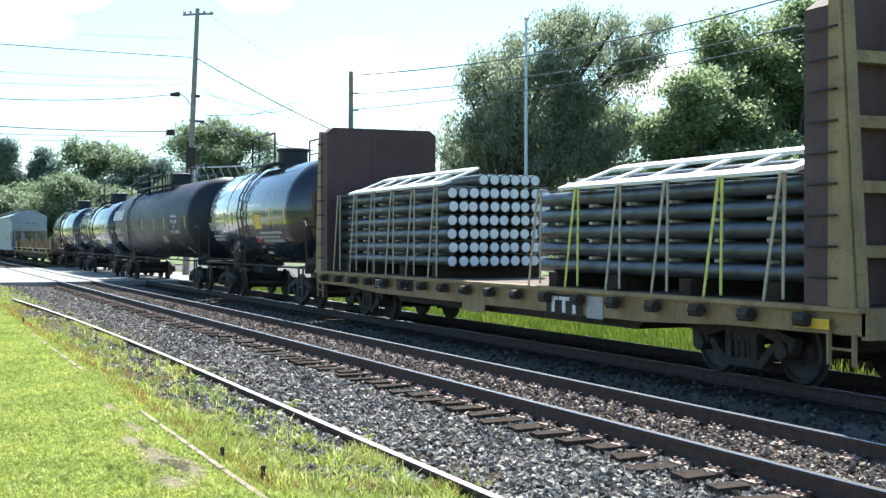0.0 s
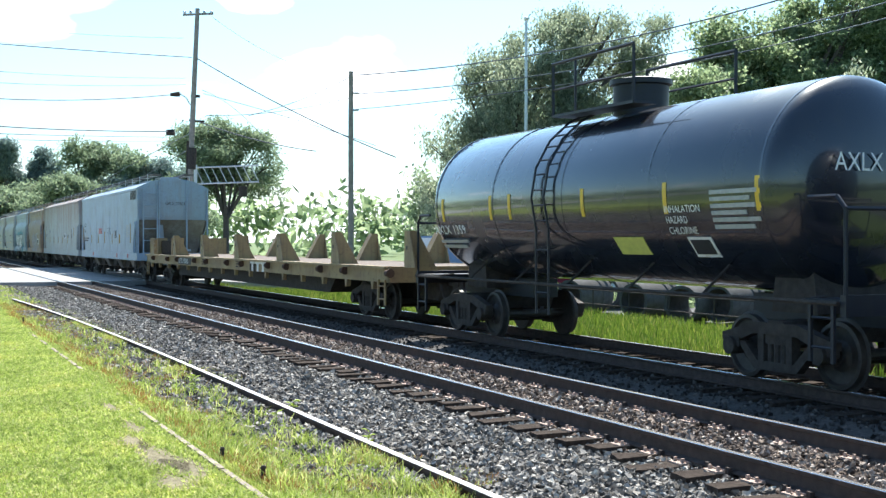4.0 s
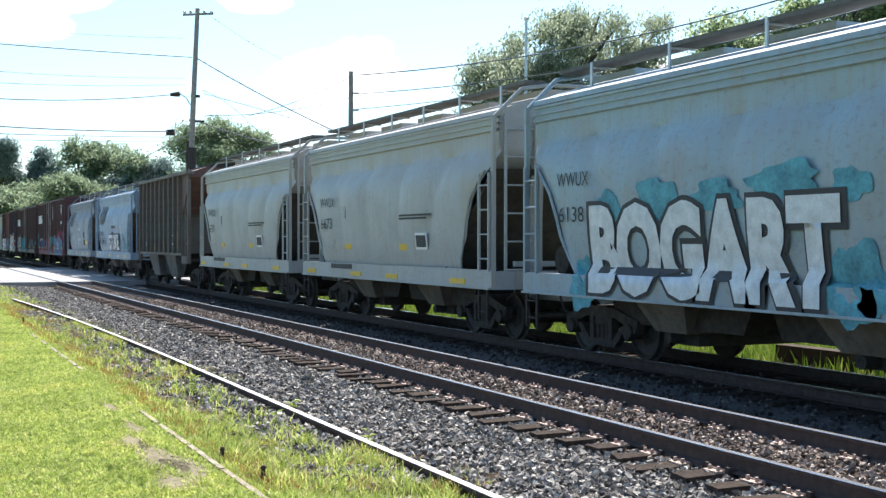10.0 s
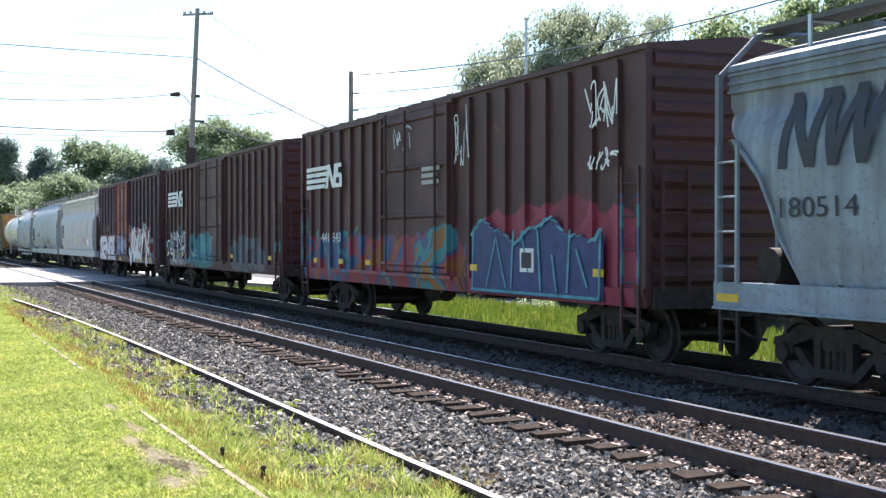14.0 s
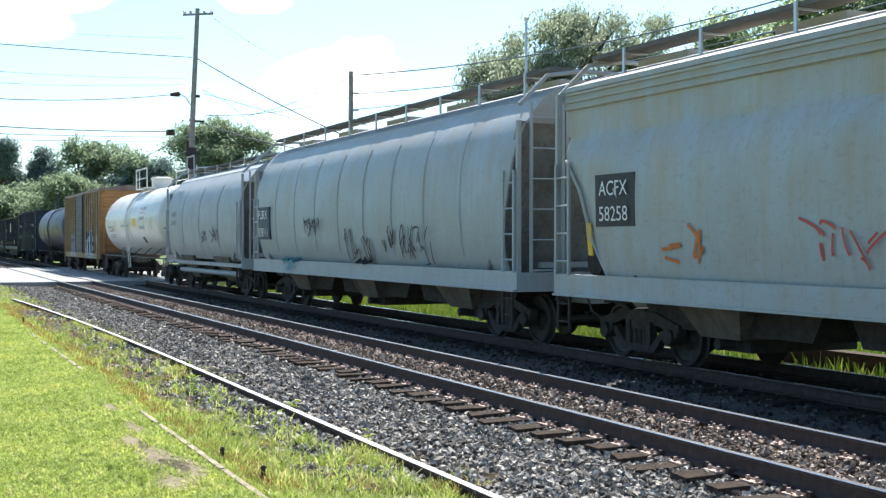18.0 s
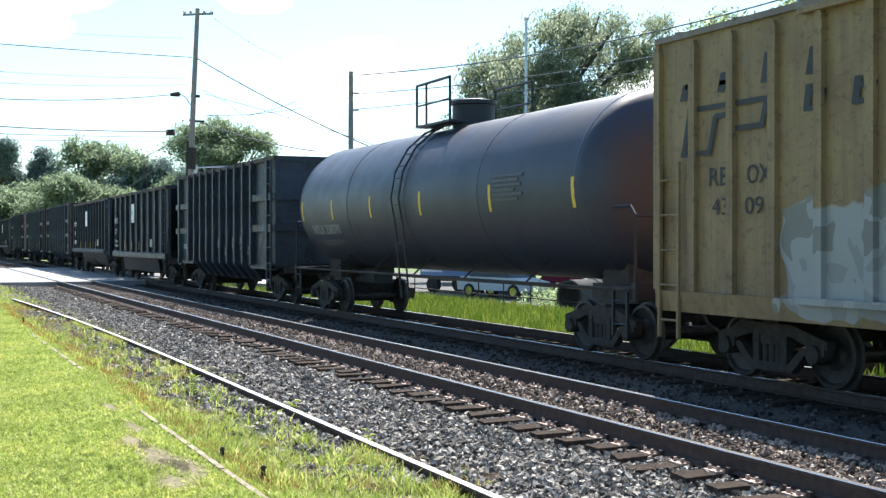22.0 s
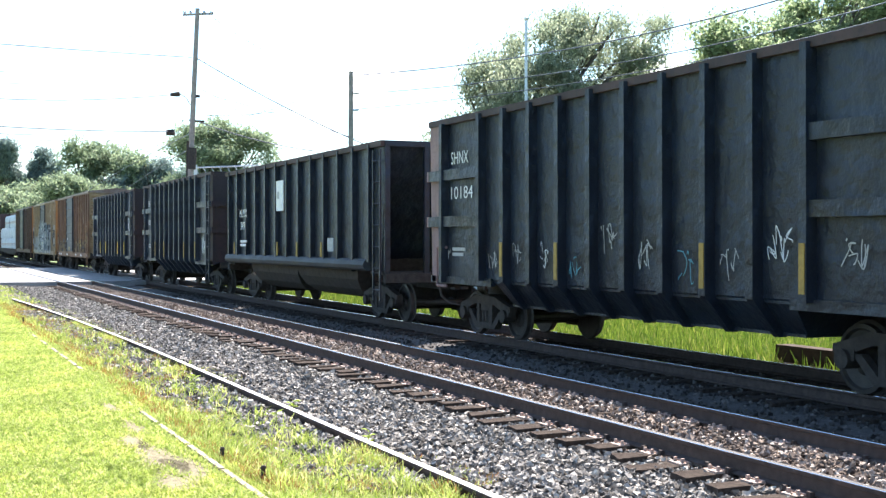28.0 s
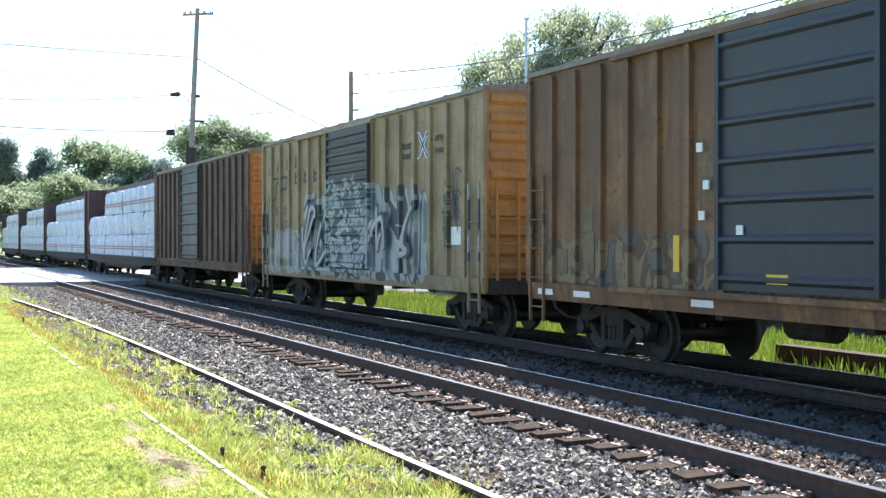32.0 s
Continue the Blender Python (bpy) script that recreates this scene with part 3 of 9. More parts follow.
def fitted(word, material, parent, x0, x1, z0, z1, side, bold=0.0, shear=0.0, lift=0.012, label="", name="lettering"):
    """A word laid on a car's flank between x0..x1 and z0..z1; side(z) is the flank's half width."""
    me = letter(word, bold, shear).copy()
    co = np.zeros(len(me.vertices) * 3, dtype=np.float32)
    me.vertices.foreach_get("co", co)
    co = co.reshape(-1, 3)
    lo, hi = co.min(0), co.max(0)
    out = np.zeros_like(co)
    out[:, 0] = x0 + (co[:, 0] - lo[0]) / (hi[0] - lo[0]) * (x1 - x0)
    out[:, 2] = z0 + (co[:, 1] - lo[1]) / (hi[1] - lo[1]) * (z1 - z0)
    out[:, 1] = [-side(z) - lift for z in out[:, 2]]
    out[:, 1] -= co[:, 2]
    me.vertices.foreach_set("co", out.ravel())
    if z1 - z0 > 0.35:
        b = bmesh.new()
        b.from_mesh(me)
        for i in range(1, 9):
            bmesh.ops.bisect_plane(b, geom=b.verts[:] + b.edges[:] + b.faces[:], plane_co=(0, 0, z0 + (z1 - z0) * i / 9), plane_no=(0, 0, 1))
        for v in b.verts:
            v.co.y = -side(v.co.z) - lift
        b.to_mesh(me)
        b.free()
    me.materials.clear()
    me.materials.append(material)
    me.update()
    ob = new(name, me)
    ob.parent = parent
    return tagged(ob, label or "painted lettering")


def scrawl(parent, material, x0, x1, z0, z1, side, seed, letters=4, width=0.035, lift=0.01, name="tag"):
    """A sprayed tag: jagged strokes, letter by letter, on a car's flank."""
    rng = random.Random(seed)
    mb = Mesher()
    step = (x1 - x0) / letters
    layer = 0
    for i in range(letters):
        for _ in range(2):
            key = [(x0 + step * (i + rng.uniform(-0.1, 1.1)), rng.uniform(z0, z1)) for _ in range(rng.randint(4, 6))]
            pts = []
            for k in range(1, len(key) - 2):
                for q in range(6):
                    t = q / 6
                    pts.append(tuple(0.5 * (2 * b1 + (c1 - a1) * t + (2 * a1 - 5 * b1 + 4 * c1 - d1) * t * t + (3 * b1 - a1 - 3 * c1 + d1) * t ** 3) for a1, b1, c1, d1 in zip(key[k - 1], key[k], key[k + 1], key[k + 2])))
            pts.append(key[-2])
            for (xa, za), (xb, zb) in zip(pts, pts[1:]):
                d = math.hypot(xb - xa, zb - za) or 1
                nx, nz = -(zb - za) / d * width / 2, (xb - xa) / d * width / 2
                ux, uz = (xb - xa) / d * width / 2, (zb - za) / d * width / 2
                q = [(xa - ux + nx, za - uz + nz), (xa - ux - nx, za - uz - nz), (xb + ux - nx, zb + uz - nz), (xb + ux + nx, zb + uz + nz)]
                layer += 1
                mb.add([(x, -side(z) - lift - 0.0004 * layer, z) for x, z in q], [(0, 1, 2, 3)])
    return part(name, mb, material, parent, "sprayed scrawl")


def blob(parent, material, cx, cz, rx, rz, side, seed, lift=0.012, name="spray_cloud"):
    """A soft-edged patch of spray paint with a wavy outline."""
    rng = random.Random(seed)
    p1, p2 = rng.uniform(0, 6.28), rng.uniform(0, 6.28)
    rim = []
    for i in range(36):
        t = 6.2832 * i / 36
        q = 1 + 0.16 * math.sin(3 * t + p1) + 0.1 * math.sin(7 * t + p2) + rng.uniform(-0.06, 0.06)
        rim.append((cx + rx * q * math.cos(t), cz + rz * q * math.sin(t)))
    pts = [(cx, cz)] + [(cx + (x - cx) * 0.5, cz + (z - cz) * 0.5) for x, z in rim] + rim
    faces = [(0, 1 + i, 1 + (i + 1) % 36) for i in range(36)] + [(1 + i, 37 + i, 37 + (i + 1) % 36, 1 + (i + 1) % 36) for i in range(36)]
    return part(name, Mesher().add([(x, -side(z) - lift, z) for x, z in pts], faces), material, parent, "patch of spray paint")


def panel(parent, material, x0, x1, z0, z1, side, lift=0.008, label="", name="panel"):
    mb = Mesher().add([(x0, -side(z0) - lift, z0), (x1, -side(z0) - lift, z0), (x1, -side(z1) - lift, z1), (x0, -side(z1) - lift, z1),
                       (x0, -side(z0) + 0.01, z0), (x1, -side(z0) + 0.01, z0), (x1, -side(z1) + 0.01, z1), (x0, -side(z1) + 0.01, z1)],
                      [(0, 1, 2, 3), (0, 4, 5, 1), (1, 5, 6, 2), (2, 6, 7, 3), (3, 7, 4, 0)])
    return part(name, mb, material, parent, label)


def strokes(parent, material, side, lines, lift=0.02, name="logo", label="company mark as plain strokes"):
    """Plain slanted strokes: (xa, za, xb, zb, width across x)."""
    mb = Mesher()
    for j, (xa, za, xb, zb, w) in enumerate(lines):
        n = 8
        row = [(xa + (xb - xa) * i / n, za + (zb - za) * i / n) for i in range(n + 1)]
        mb.add([(x + d * w / 2, -side(z) - lift - 0.002 * j, z) for x, z in row for d in (-1, 1)], [(2 * i, 2 * i + 1, 2 * i + 3, 2 * i + 2) for i in range(n)])
    return part(name, mb, material, parent, label)

# ---- the plan: track runs along x, rail heads at z = 0 ----
Y_SIDING, Y_NEAR, Y_TRAIN = 3.15, 7.365, 11.32
HALF_GAUGE = 0.7535

# ---- ground ----
PROFILE = [(-3000, -0.6), (-60, -0.35), (-14, -0.2), (-4, -0.1), (2.25, -0.012), (2.52, -0.02), (3.0, -0.11), (3.6, -0.105), (3.86, -0.105), (4.02, -0.15), (5.4, -0.25), (5.8, -0.245), (6.05, -0.265), (6.4, -0.255), (6.6, -0.22),
           (8.9, -0.22), (9.35, -0.3), (9.75, -0.23), (12.75, -0.23), (13.3, -0.36), (13.9, -0.62), (16, -0.72), (24, -0.9), (60, -1.0), (3000, -3)]


# Bed under the train: fouled, with the train's shade put into its colour.
M_DARKBED = ground_mat("fouled_shade_bed", (0.034, 0.031, 0.030), (0.064, 0.059, 0.056), (0.11, 0.10, 0.095), 22)


def make_ground():
    xs = [-3000, -700, -200, -120, -95, -60, -40, -20, 0, 40, 200, 3000]
    verts = [(x, y, z) for x in xs for y, z in PROFILE]
    n = len(PROFILE)
    mb = Mesher().add(verts, [(i * n + j, (i + 1) * n + j, (i + 1) * n + j + 1, i * n + j + 1) for i in range(len(xs) - 1) for j in range(n - 1)])
    me = mb.mesh("ground")
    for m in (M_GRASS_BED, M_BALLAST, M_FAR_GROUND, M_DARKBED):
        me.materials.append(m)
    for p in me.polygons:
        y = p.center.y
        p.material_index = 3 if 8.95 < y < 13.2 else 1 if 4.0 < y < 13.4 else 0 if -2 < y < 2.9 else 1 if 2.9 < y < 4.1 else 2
    tagged(new("ground", me), "grass and ballast ground beside the tracks", kind="structure")


make_ground()

# ---- rails, ties, plates ----
HEAD = [(-0.036, -0.034), (-0.036, -0.006), (-0.030, 0.0), (0.030, 0.0), (0.036, -0.006), (0.036, -0.034)]


def rail_profile(y):
    return [(y - 0.07, -0.172), (y + 0.07, -0.172), (y + 0.07, -0.160), (y + 0.012, -0.142), (y + 0.010, -0.045), (y + 0.036, -0.034), (y + 0.036, -0.004),
            (y - 0.036, -0.004), (y - 0.036, -0.034), (y - 0.010, -0.045), (y - 0.012, -0.142), (y - 0.07, -0.160)]


def make_track(name, label, yc, x0, x1):
    track = thing(name, label, "railway track", kind="structure")
    for y in (yc - HALF_GAUGE, yc + HALF_GAUGE):
        rail = part("rail", Mesher().prism_x(rail_profile(y), x0, x1), M_RAIL, track)
        part("rail_head", Mesher().prism_x([(y - 0.033, -0.005), (y + 0.033, -0.005), (y + 0.03, 0.0), (y - 0.03, 0.0)], x0, x1), M_RAILTOP, rail, "polished bright running surface")
    return track


track_near = make_track("track_near", "rusty rails with bright heads on wooden ties", Y_NEAR, -900, 60)
track_train = make_track("track_train", "shaded rails on wooden ties under the train", Y_TRAIN, -900, 60)


def make_siding():
    ob = thing("siding", "disused siding with one rail buried in grass", "railway track", kind="structure")
    # far rail: straight, then bending towards the lawn at its cut end
    pts = [(20, 0)] + [(-x, 0.0) for x in (8, 14, 18)] + [(-x, -0.0011 * (x - 18) ** 2) for x in (21, 24, 27, 30, 33, 36, 39, 42)]
    prof = rail_profile(0)
    n = len(prof)
    mb, mh = Mesher(), Mesher()
    top = [(-0.036, -0.005), (0.036, -0.005), (0.033, 0.0), (-0.033, 0.0)]
    for m, pr in ((mb, prof), (mh, top)):
        k = len(pr)
        m.v = [(x, Y_SIDING + HALF_GAUGE + d + y, z) for x, d in pts for y, z in pr]
        m.f = [(i * k + j, i * k + (j + 1) % k, (i + 1) * k + (j + 1) % k, (i + 1) * k + j) for i in range(len(pts) - 1) for j in range(k)]
        m.f += [tuple(range(k)), tuple(range(len(m.v) - 1, len(m.v) - k - 1, -1))]
    rail = part("rail", mb, M_RAIL, ob, "rusty rail with a pale head")
    part("rail_head", mh, M_OLDTOP, rail)
    y = Y_SIDING - HALF_GAUGE - 0.03
    rail = part("rail", Mesher().prism_x([(a, b - 0.03) for a, b in rail_profile(y)], -60, 20), M_RAIL, ob, "rail sunk in the lawn")
    rng = random.Random(3)
    for x, end in ((-8.0, -9.9), (-9.95, -11.2), (-11.28, -12.6), (-12.75, -13.9), (-14.2, -14.5), (-15.2, -15.4), (-18.0, -18.9), (-19.1, -19.9), (-20.2, -21.1), (-21.5, -22.3), (-23.2, -24.1), (-25.0, -26.5)):
        part("rail_head", Mesher().prism_x([(y - 0.03, -0.034), (y + 0.03, -0.034), (y + 0.024, 0.006), (y - 0.024, 0.006)], end, x), M_SUNKTOP, rail)
    for px, py, h in ((-9.36, 2.54, 0.11), (-10.4, 2.47, 0.10), (-29.3, 2.5, 0.14)):
        solid("iron_peg", Mesher().lathe_z([(-0.2, 0.016), (h - 0.03, 0.018), (h - 0.015, 0.024), (h, 0.016)], px, py, 8), M_ANCHOR, "short rusty iron peg standing in weeds", "peg")


make_siding()


def make_ties():
    rng = random.Random(5)
    shapes = []
    for k in range(6):
        b = bmesh.new()
        bmesh.ops.create_cube(b, size=1)
        bmesh.ops.scale(b, vec=(0.23, 2.62, 0.18), verts=b.verts)
        bmesh.ops.subdivide_edges(b, edges=[e for e in b.edges if abs(e.verts[0].co.y - e.verts[1].co.y) > 1], cuts=5)
        for v in b.verts:
            v.co += Vector((rng.uniform(-0.014, 0.014), rng.uniform(-0.03, 0.03), rng.uniform(-0.012, 0.012)))
        me = bpy.data.meshes.new("tie")
        b.to_mesh(me)
        b.free()
        me.materials.append(M_TIE)
        shapes.append(me)
    plate = Mesher().box(-0.1, 0.1, -0.18, 0.18, -0.01, 0.008).box(-0.1, 0.1, -0.1, -0.075, 0.008, 0.02).box(-0.1, 0.1, 0.075, 0.1, 0.008, 0.02)
    for sx in (-0.06, 0.06):
        for sy in (-0.13, 0.13):
            plate.box(sx - 0.013, sx + 0.013, sy - 0.013, sy + 0.013, 0.0, 0.045)
    plate = plate.mesh("tie_plate")
    plate.materials.append(M_PLATE)
    anchor = Mesher().box(-0.02, 0.02, -0.1, 0.1, -0.02, 0.012).box(-0.022, 0.022, -0.105, -0.062, -0.03, 0.035).box(-0.022, 0.022, 0.062, 0.105, -0.03, 0.035).mesh("rail_anchor")
    anchor.materials.append(M_ANCHOR)
    far = Mesher()
    x, i = -4.0, 0
    while x > -120:
        for yc, track, full in ((Y_NEAR, track_near, -50), (Y_TRAIN, track_train, -40)):
            dy = rng.uniform(-0.12, 0.12)
            if x > full:
                tie = part("tie", shapes[(i + (yc > 9)) % 6], M_TIE, track, at=pose(x, yc + dy, -0.272 + rng.uniform(-0.012, 0.008), 0, 0, rng.uniform(-1.5, 1.5)))
                if yc < 9:
                    for y in (yc - HALF_GAUGE, yc + HALF_GAUGE):
                        part("tie_plate", plate, M_PLATE, tie, at=pose(0, y - yc - dy, 0.097))
                        if x > -36 and i % 2 == 0:
                            for sx in (-0.15, 0.15):
                                part("rail_anchor", anchor, M_ANCHOR, tie, at=pose(sx, y - yc - dy, 0.11))
            else:
                far.box(x - 0.115, x + 0.115, yc + dy - 1.3, yc + dy + 1.3, -0.36, -0.19)
        x -= 0.52 + rng.uniform(-0.03, 0.03)
        i += 1
    tagged(part("tie_row", far, M_TIE, track_near), kind="stuff")


make_ties()


def stones(name, label, count, x0, x1, yz, size, seed, material):
    """Crushed stone scattered on a strip; yz gives (y, z) of the bed across it."""
    rng = np.random.default_rng(seed)
    cube = np.array([(x, y, z) for z in (-1, 1) for y in (-1, 1) for x in (-1, 1)]) * 0.62
    fac = np.array([(0, 2, 3), (0, 3, 1), (4, 5, 7), (4, 7, 6), (0, 1, 5), (0, 5, 4), (2, 6, 7), (2, 7, 3), (0, 4, 6), (0, 6, 2), (1, 3, 7), (1, 7, 5)])
    u = rng.random(count)
    x = x0 + (x1 - x0) * u ** 1.5
    ys, zs = np.array(yz).T
    y = rng.uniform(ys[0], ys[-1], count)
    z = np.interp(y, ys, zs)
    r = size * rng.uniform(0.55, 1.25, count)
    v = cube[None] + rng.uniform(-0.36, 0.36, (count, 8, 3))
    v = v * rng.uniform(0.55, 1.25, (count, 1, 3))
    a = rng.uniform(0, 2 * np.pi, (3, count))
    for i, (p, q) in enumerate(((0, 1), (1, 2), (0, 2))):
        c, s = np.cos(a[i])[:, None], np.sin(a[i])[:, None]
        vp, vq = v[:, :, p] * c - v[:, :, q] * s, v[:, :, p] * s + v[:, :, q] * c
        v[:, :, p], v[:, :, q] = vp, vq
    v = v * r[:, None, None] + np.stack([x, y, z + r * rng.uniform(-0.1, 0.75, count)], 1)[:, None, :]
    f = fac[None] + (np.arange(count) * 8)[:, None, None]
    me = np_mesh(name, v.reshape(-1, 3), f.reshape(-1, 3))
    me.materials.append(material)
    tagged(new(name, me), label, kind="stuff")


stones("ballast_stones", "grey crushed stone ballast beside the siding rail", 66000, -7, -62, [(3.98, -0.15), (5.4, -0.235), (5.8, -0.225), (6.03, -0.258), (6.3, -0.248), (6.5, -0.225)], 0.031, 1, M_STONE)
stones("ballast_between_rails", "grey crushed stone between the rails", 34000, -6, -60, [(6.4, -0.212), (6.6, -0.2), (6.9, -0.182), (7.8, -0.182), (8.3, -0.2), (8.9, -0.22)], 0.026, 2, M_STONE_WARM)
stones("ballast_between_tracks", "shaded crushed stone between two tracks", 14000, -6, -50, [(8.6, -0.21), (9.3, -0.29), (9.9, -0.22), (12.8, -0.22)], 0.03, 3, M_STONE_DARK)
stones("ballast_in_weeds", "scattered crushed stone in the siding", 15000, -9, -36, [(2.8, -0.075), (3.0, -0.095), (3.6, -0.09), (3.84, -0.09)], 0.03, 4, M_STONE)


def blades(name, label, count, x0, x1, y0, y1, ground, height, width, seed, material, power=1.6, clump=0.0, lean=0.5, short=False, patchy=None):
    """Grass: bent blades of two quads each, short ones of one."""
    rng = np.random.default_rng(seed)
    x = x0 + (x1 - x0) * rng.random(count) ** power
    y = rng.uniform(y0, y1, count)
    if clump:
        cx, cy = x[: count // 14], y[: count // 14]
        idx = rng.integers(0, len(cx), count)
        x, y = cx[idx] + rng.normal(0, clump, count), np.clip(cy[idx] + rng.normal(0, clump, count), y0, y1)
    if y1 < 3:
        keep = np.ones(count, bool)
        for cx, cy, rx, ry in BARE:
            keep &= ((x - cx) / rx) ** 2 + ((y - cy) / ry) ** 2 > rng.uniform(0.1, 1.5, count)
        x, y = x[keep], y[keep]
        count = len(x)
    if patchy is not None:
        stony = 1.6 * ((np.abs(x + 14.0) < 3.2) & (y > 3.22)) + 1.2 * ((np.abs(x + 21.5) < 2.0) & (y > 3.3))
        keep = -stony + np.sin(x * 2.3 + y * 1.1) * np.sin(y * 5.3 + x * 0.9) + 0.6 * np.sin(x * 5.9 - y * 4.0) + (3.3 - y) * 0.9 + rng.normal(0, 0.25, count) > patchy
        x, y = x[keep], y[keep]
        count = len(x)
    ys, zs = np.array(ground).T
    z = np.interp(y, ys, zs) - 0.01
    h, w = height * rng.uniform(0.4, 1.3, count), width * rng.uniform(0.7, 1.3, count)
    a, b = rng.uniform(0, 2 * np.pi, count), rng.uniform(0, 2 * np.pi, count)
    side = np.stack([np.cos(a), np.sin(a), np.zeros(count)], 1) * w[:, None] / 2
    tip = np.stack([np.cos(b), np.sin(b), np.zeros(count)], 1) * (h * lean * rng.random(count))[:, None]
    p0 = np.stack([x, y, z], 1)
    up = np.array([0, 0, 1.0])
    p1 = p0 + up * (h * 0.6)[:, None] + tip * 0.35
    p2 = p0 + up * h[:, None] * 0.95 + tip
    v = np.stack([p0 - side, p0 + side, p1 + side * 0.8, p1 - side * 0.8, p2 + side * 0.2, p2 - side * 0.2], 1)
    f = np.array([(0, 1, 2, 3), (3, 2, 4, 5)])[None] + (np.arange(count) * 6)[:, None, None]
    if short:
        v = np.stack([p0 - side, p0 + side, p2 + side * 0.35, p2 - side * 0.35], 1)
        f = np.arange(count * 4).reshape(count, 4)
    me = np_mesh(name, v.reshape(-1, 3), f.reshape(-1, 4))
    me.materials.append(material)
    tagged(new(name, me), label, kind="stuff")


LAWN = [(-30, -0.26), (-14, -0.2), (-4, -0.1), (2.25, -0.012), (2.52, -0.02), (3.0, -0.11), (3.6, -0.105), (3.86, -0.105), (4.02, -0.15), (5.4, -0.25)]
BARE = ((-10.75, 2.0, 0.7, 0.2), (-11.7, 1.95, 0.45, 0.13), (-10.1, 2.14, 0.6, 0.15), (-9.6, 1.9, 0.45, 0.16), (-12.6, 2.1, 0.5, 0.1), (-14.2, 2.12, 0.45, 0.08))
BACK = [(12.75, -0.23), (13.3, -0.36), (13.9, -0.62), (16, -0.72), (24, -0.9), (60, -1.0)]
blades("lawn_grass", "short bright green mown grass", 230000, -8, -36, 0.3, 2.31, LAWN, 0.04, 0.010, 11, M_BLADE, 1.5, 0.06, 1.5, True)
blades("lawn_clover", "low broad-leaved clover in the lawn", 60000, -8, -32, 0.3, 2.31, LAWN, 0.034, 0.028, 18, M_BLADE, 1.5, 0.3, 2.4, True)
blades("siding_grass", "rough green grass in the siding", 52000, -8, -46, 2.45, 3.62, LAWN, 0.06, 0.009, 12, M_BLADE, 1.5, 0.12, 1.4, patchy=-0.25)
blades("siding_weeds", "dry brown and green weeds in the siding", 20000, -9, -40, 2.45, 3.7, LAWN, 0.09, 0.009, 13, M_DRY, 1.4, 0.07, 1.2, patchy=-0.3)
blades("near_weeds", "rough green weeds along the rail", 24000, -8, -13.5, 2.6, 3.8, LAWN, 0.085, 0.010, 20, M_BLADE, 1.0, 0.10, 1.2, patchy=-0.6)
blades("tall_weeds", "tufts of taller green weeds in the siding", 5200, -9, -32, 2.55, 3.7, LAWN, 0.14, 0.014, 14, M_BLADE, 1.6, 0.05, 1.0)
blades("rail_weeds", "green weeds growing along the rail", 7000, -9, -44, 3.98, 4.5, LAWN, 0.065, 0.009, 15, M_BLADE, 1.3, 0.07, 1.2, patchy=-0.9)
blades("rail_dry_weeds", "dry brown weeds beside the siding rail", 2600, -9, -34, 4.0, 4.6, LAWN, 0.07, 0.007, 35, M_DRY, 1.3, 0.06, 1.2, patchy=-0.9)
blades("rail_foot_grass", "rough grass against the siding rail", 9000, -8, -30, 3.62, 3.85, LAWN, 0.12, 0.010, 41, M_BLADE, 1.4, 0.08, 0.9, patchy=-0.35)
blades("rail_foot_weeds", "dry weeds against the siding rail", 4000, -8, -30, 3.62, 3.85, LAWN, 0.11, 0.008, 42, M_DRY, 1.4, 0.08, 0.9, patchy=-0.35)
blades("rail_edge_grass", "short grass over the sunk rail", 5000, -13.6, -18.3, 2.29, 2.5, LAWN, 0.055, 0.01, 31, M_BLADE, 1.0, 0.05, 1.4, True)
blades("far_edge_grass", "short grass over the far part of the sunk rail", 6000, -25.6, -44, 2.29, 2.5, LAWN, 0.06, 0.012, 32, M_BLADE, 1.0, 0.05, 1.4, True)
blades("rail_side_grass", "short grass beside the sunk rail", 9000, -8, -26, 2.415, 2.52, LAWN, 0.06, 0.009, 33, M_BLADE, 1.4, 0.05, 1.3, True)
blades("crossing_grass", "bright grass verge beside the crossing", 9000, -40, -58, -6, 4.2, LAWN, 0.10, 0.03, 16, M_BLADE, 1.0, 0.4)
blades("bank_grass", "tall green grass on the far bank", 70000, -6, -62, 13.3, 22, BACK, 0.36, 0.026, 17, M_BANK, 1.0, 0.5, 0.4)

# ---- road and crossing ----
def make_road():
    ob = thing("road", "sunlit pale asphalt road over the level crossing", "road", kind="structure")
    for y0, y1 in ((-90, 2.3), (2.45, 3.78), (4.0, 6.5), (6.72, 8.02), (8.24, 10.46), (10.68, 11.97), (12.19, 13.2)):
        part("road_slab", Mesher().box(-91, -59, y0, y1, -0.5, -0.012), M_ASPHALT, ob)
    part("road_slab", Mesher().add([(-91, 13.2, -0.012), (-59, 13.2, -0.012), (-59, 24, -0.82), (-91, 24, -0.82), (-91, 13.2, -0.5), (-59, 13.2, -0.5), (-59, 24, -1.2), (-91, 24, -1.2)],
                                    [(0, 1, 2, 3), (4, 7, 6, 5), (0, 4, 5, 1), (1, 5, 6, 2), (2, 6, 7, 3), (3, 7, 4, 0)]), M_ASPHALT, ob)
    part("kerb", Mesher().box(-59, -58.7, -90, 2.3, -0.5, 0.05), M_CONCRETE, ob)
    yard = thing("yard", "worn grey asphalt yard behind the bank", "yard", kind="structure")
    part("road_slab", Mesher().box(-140, 30, 24.1, 40, -1.2, -0.86), M_ROAD_FAR, yard)


make_road()

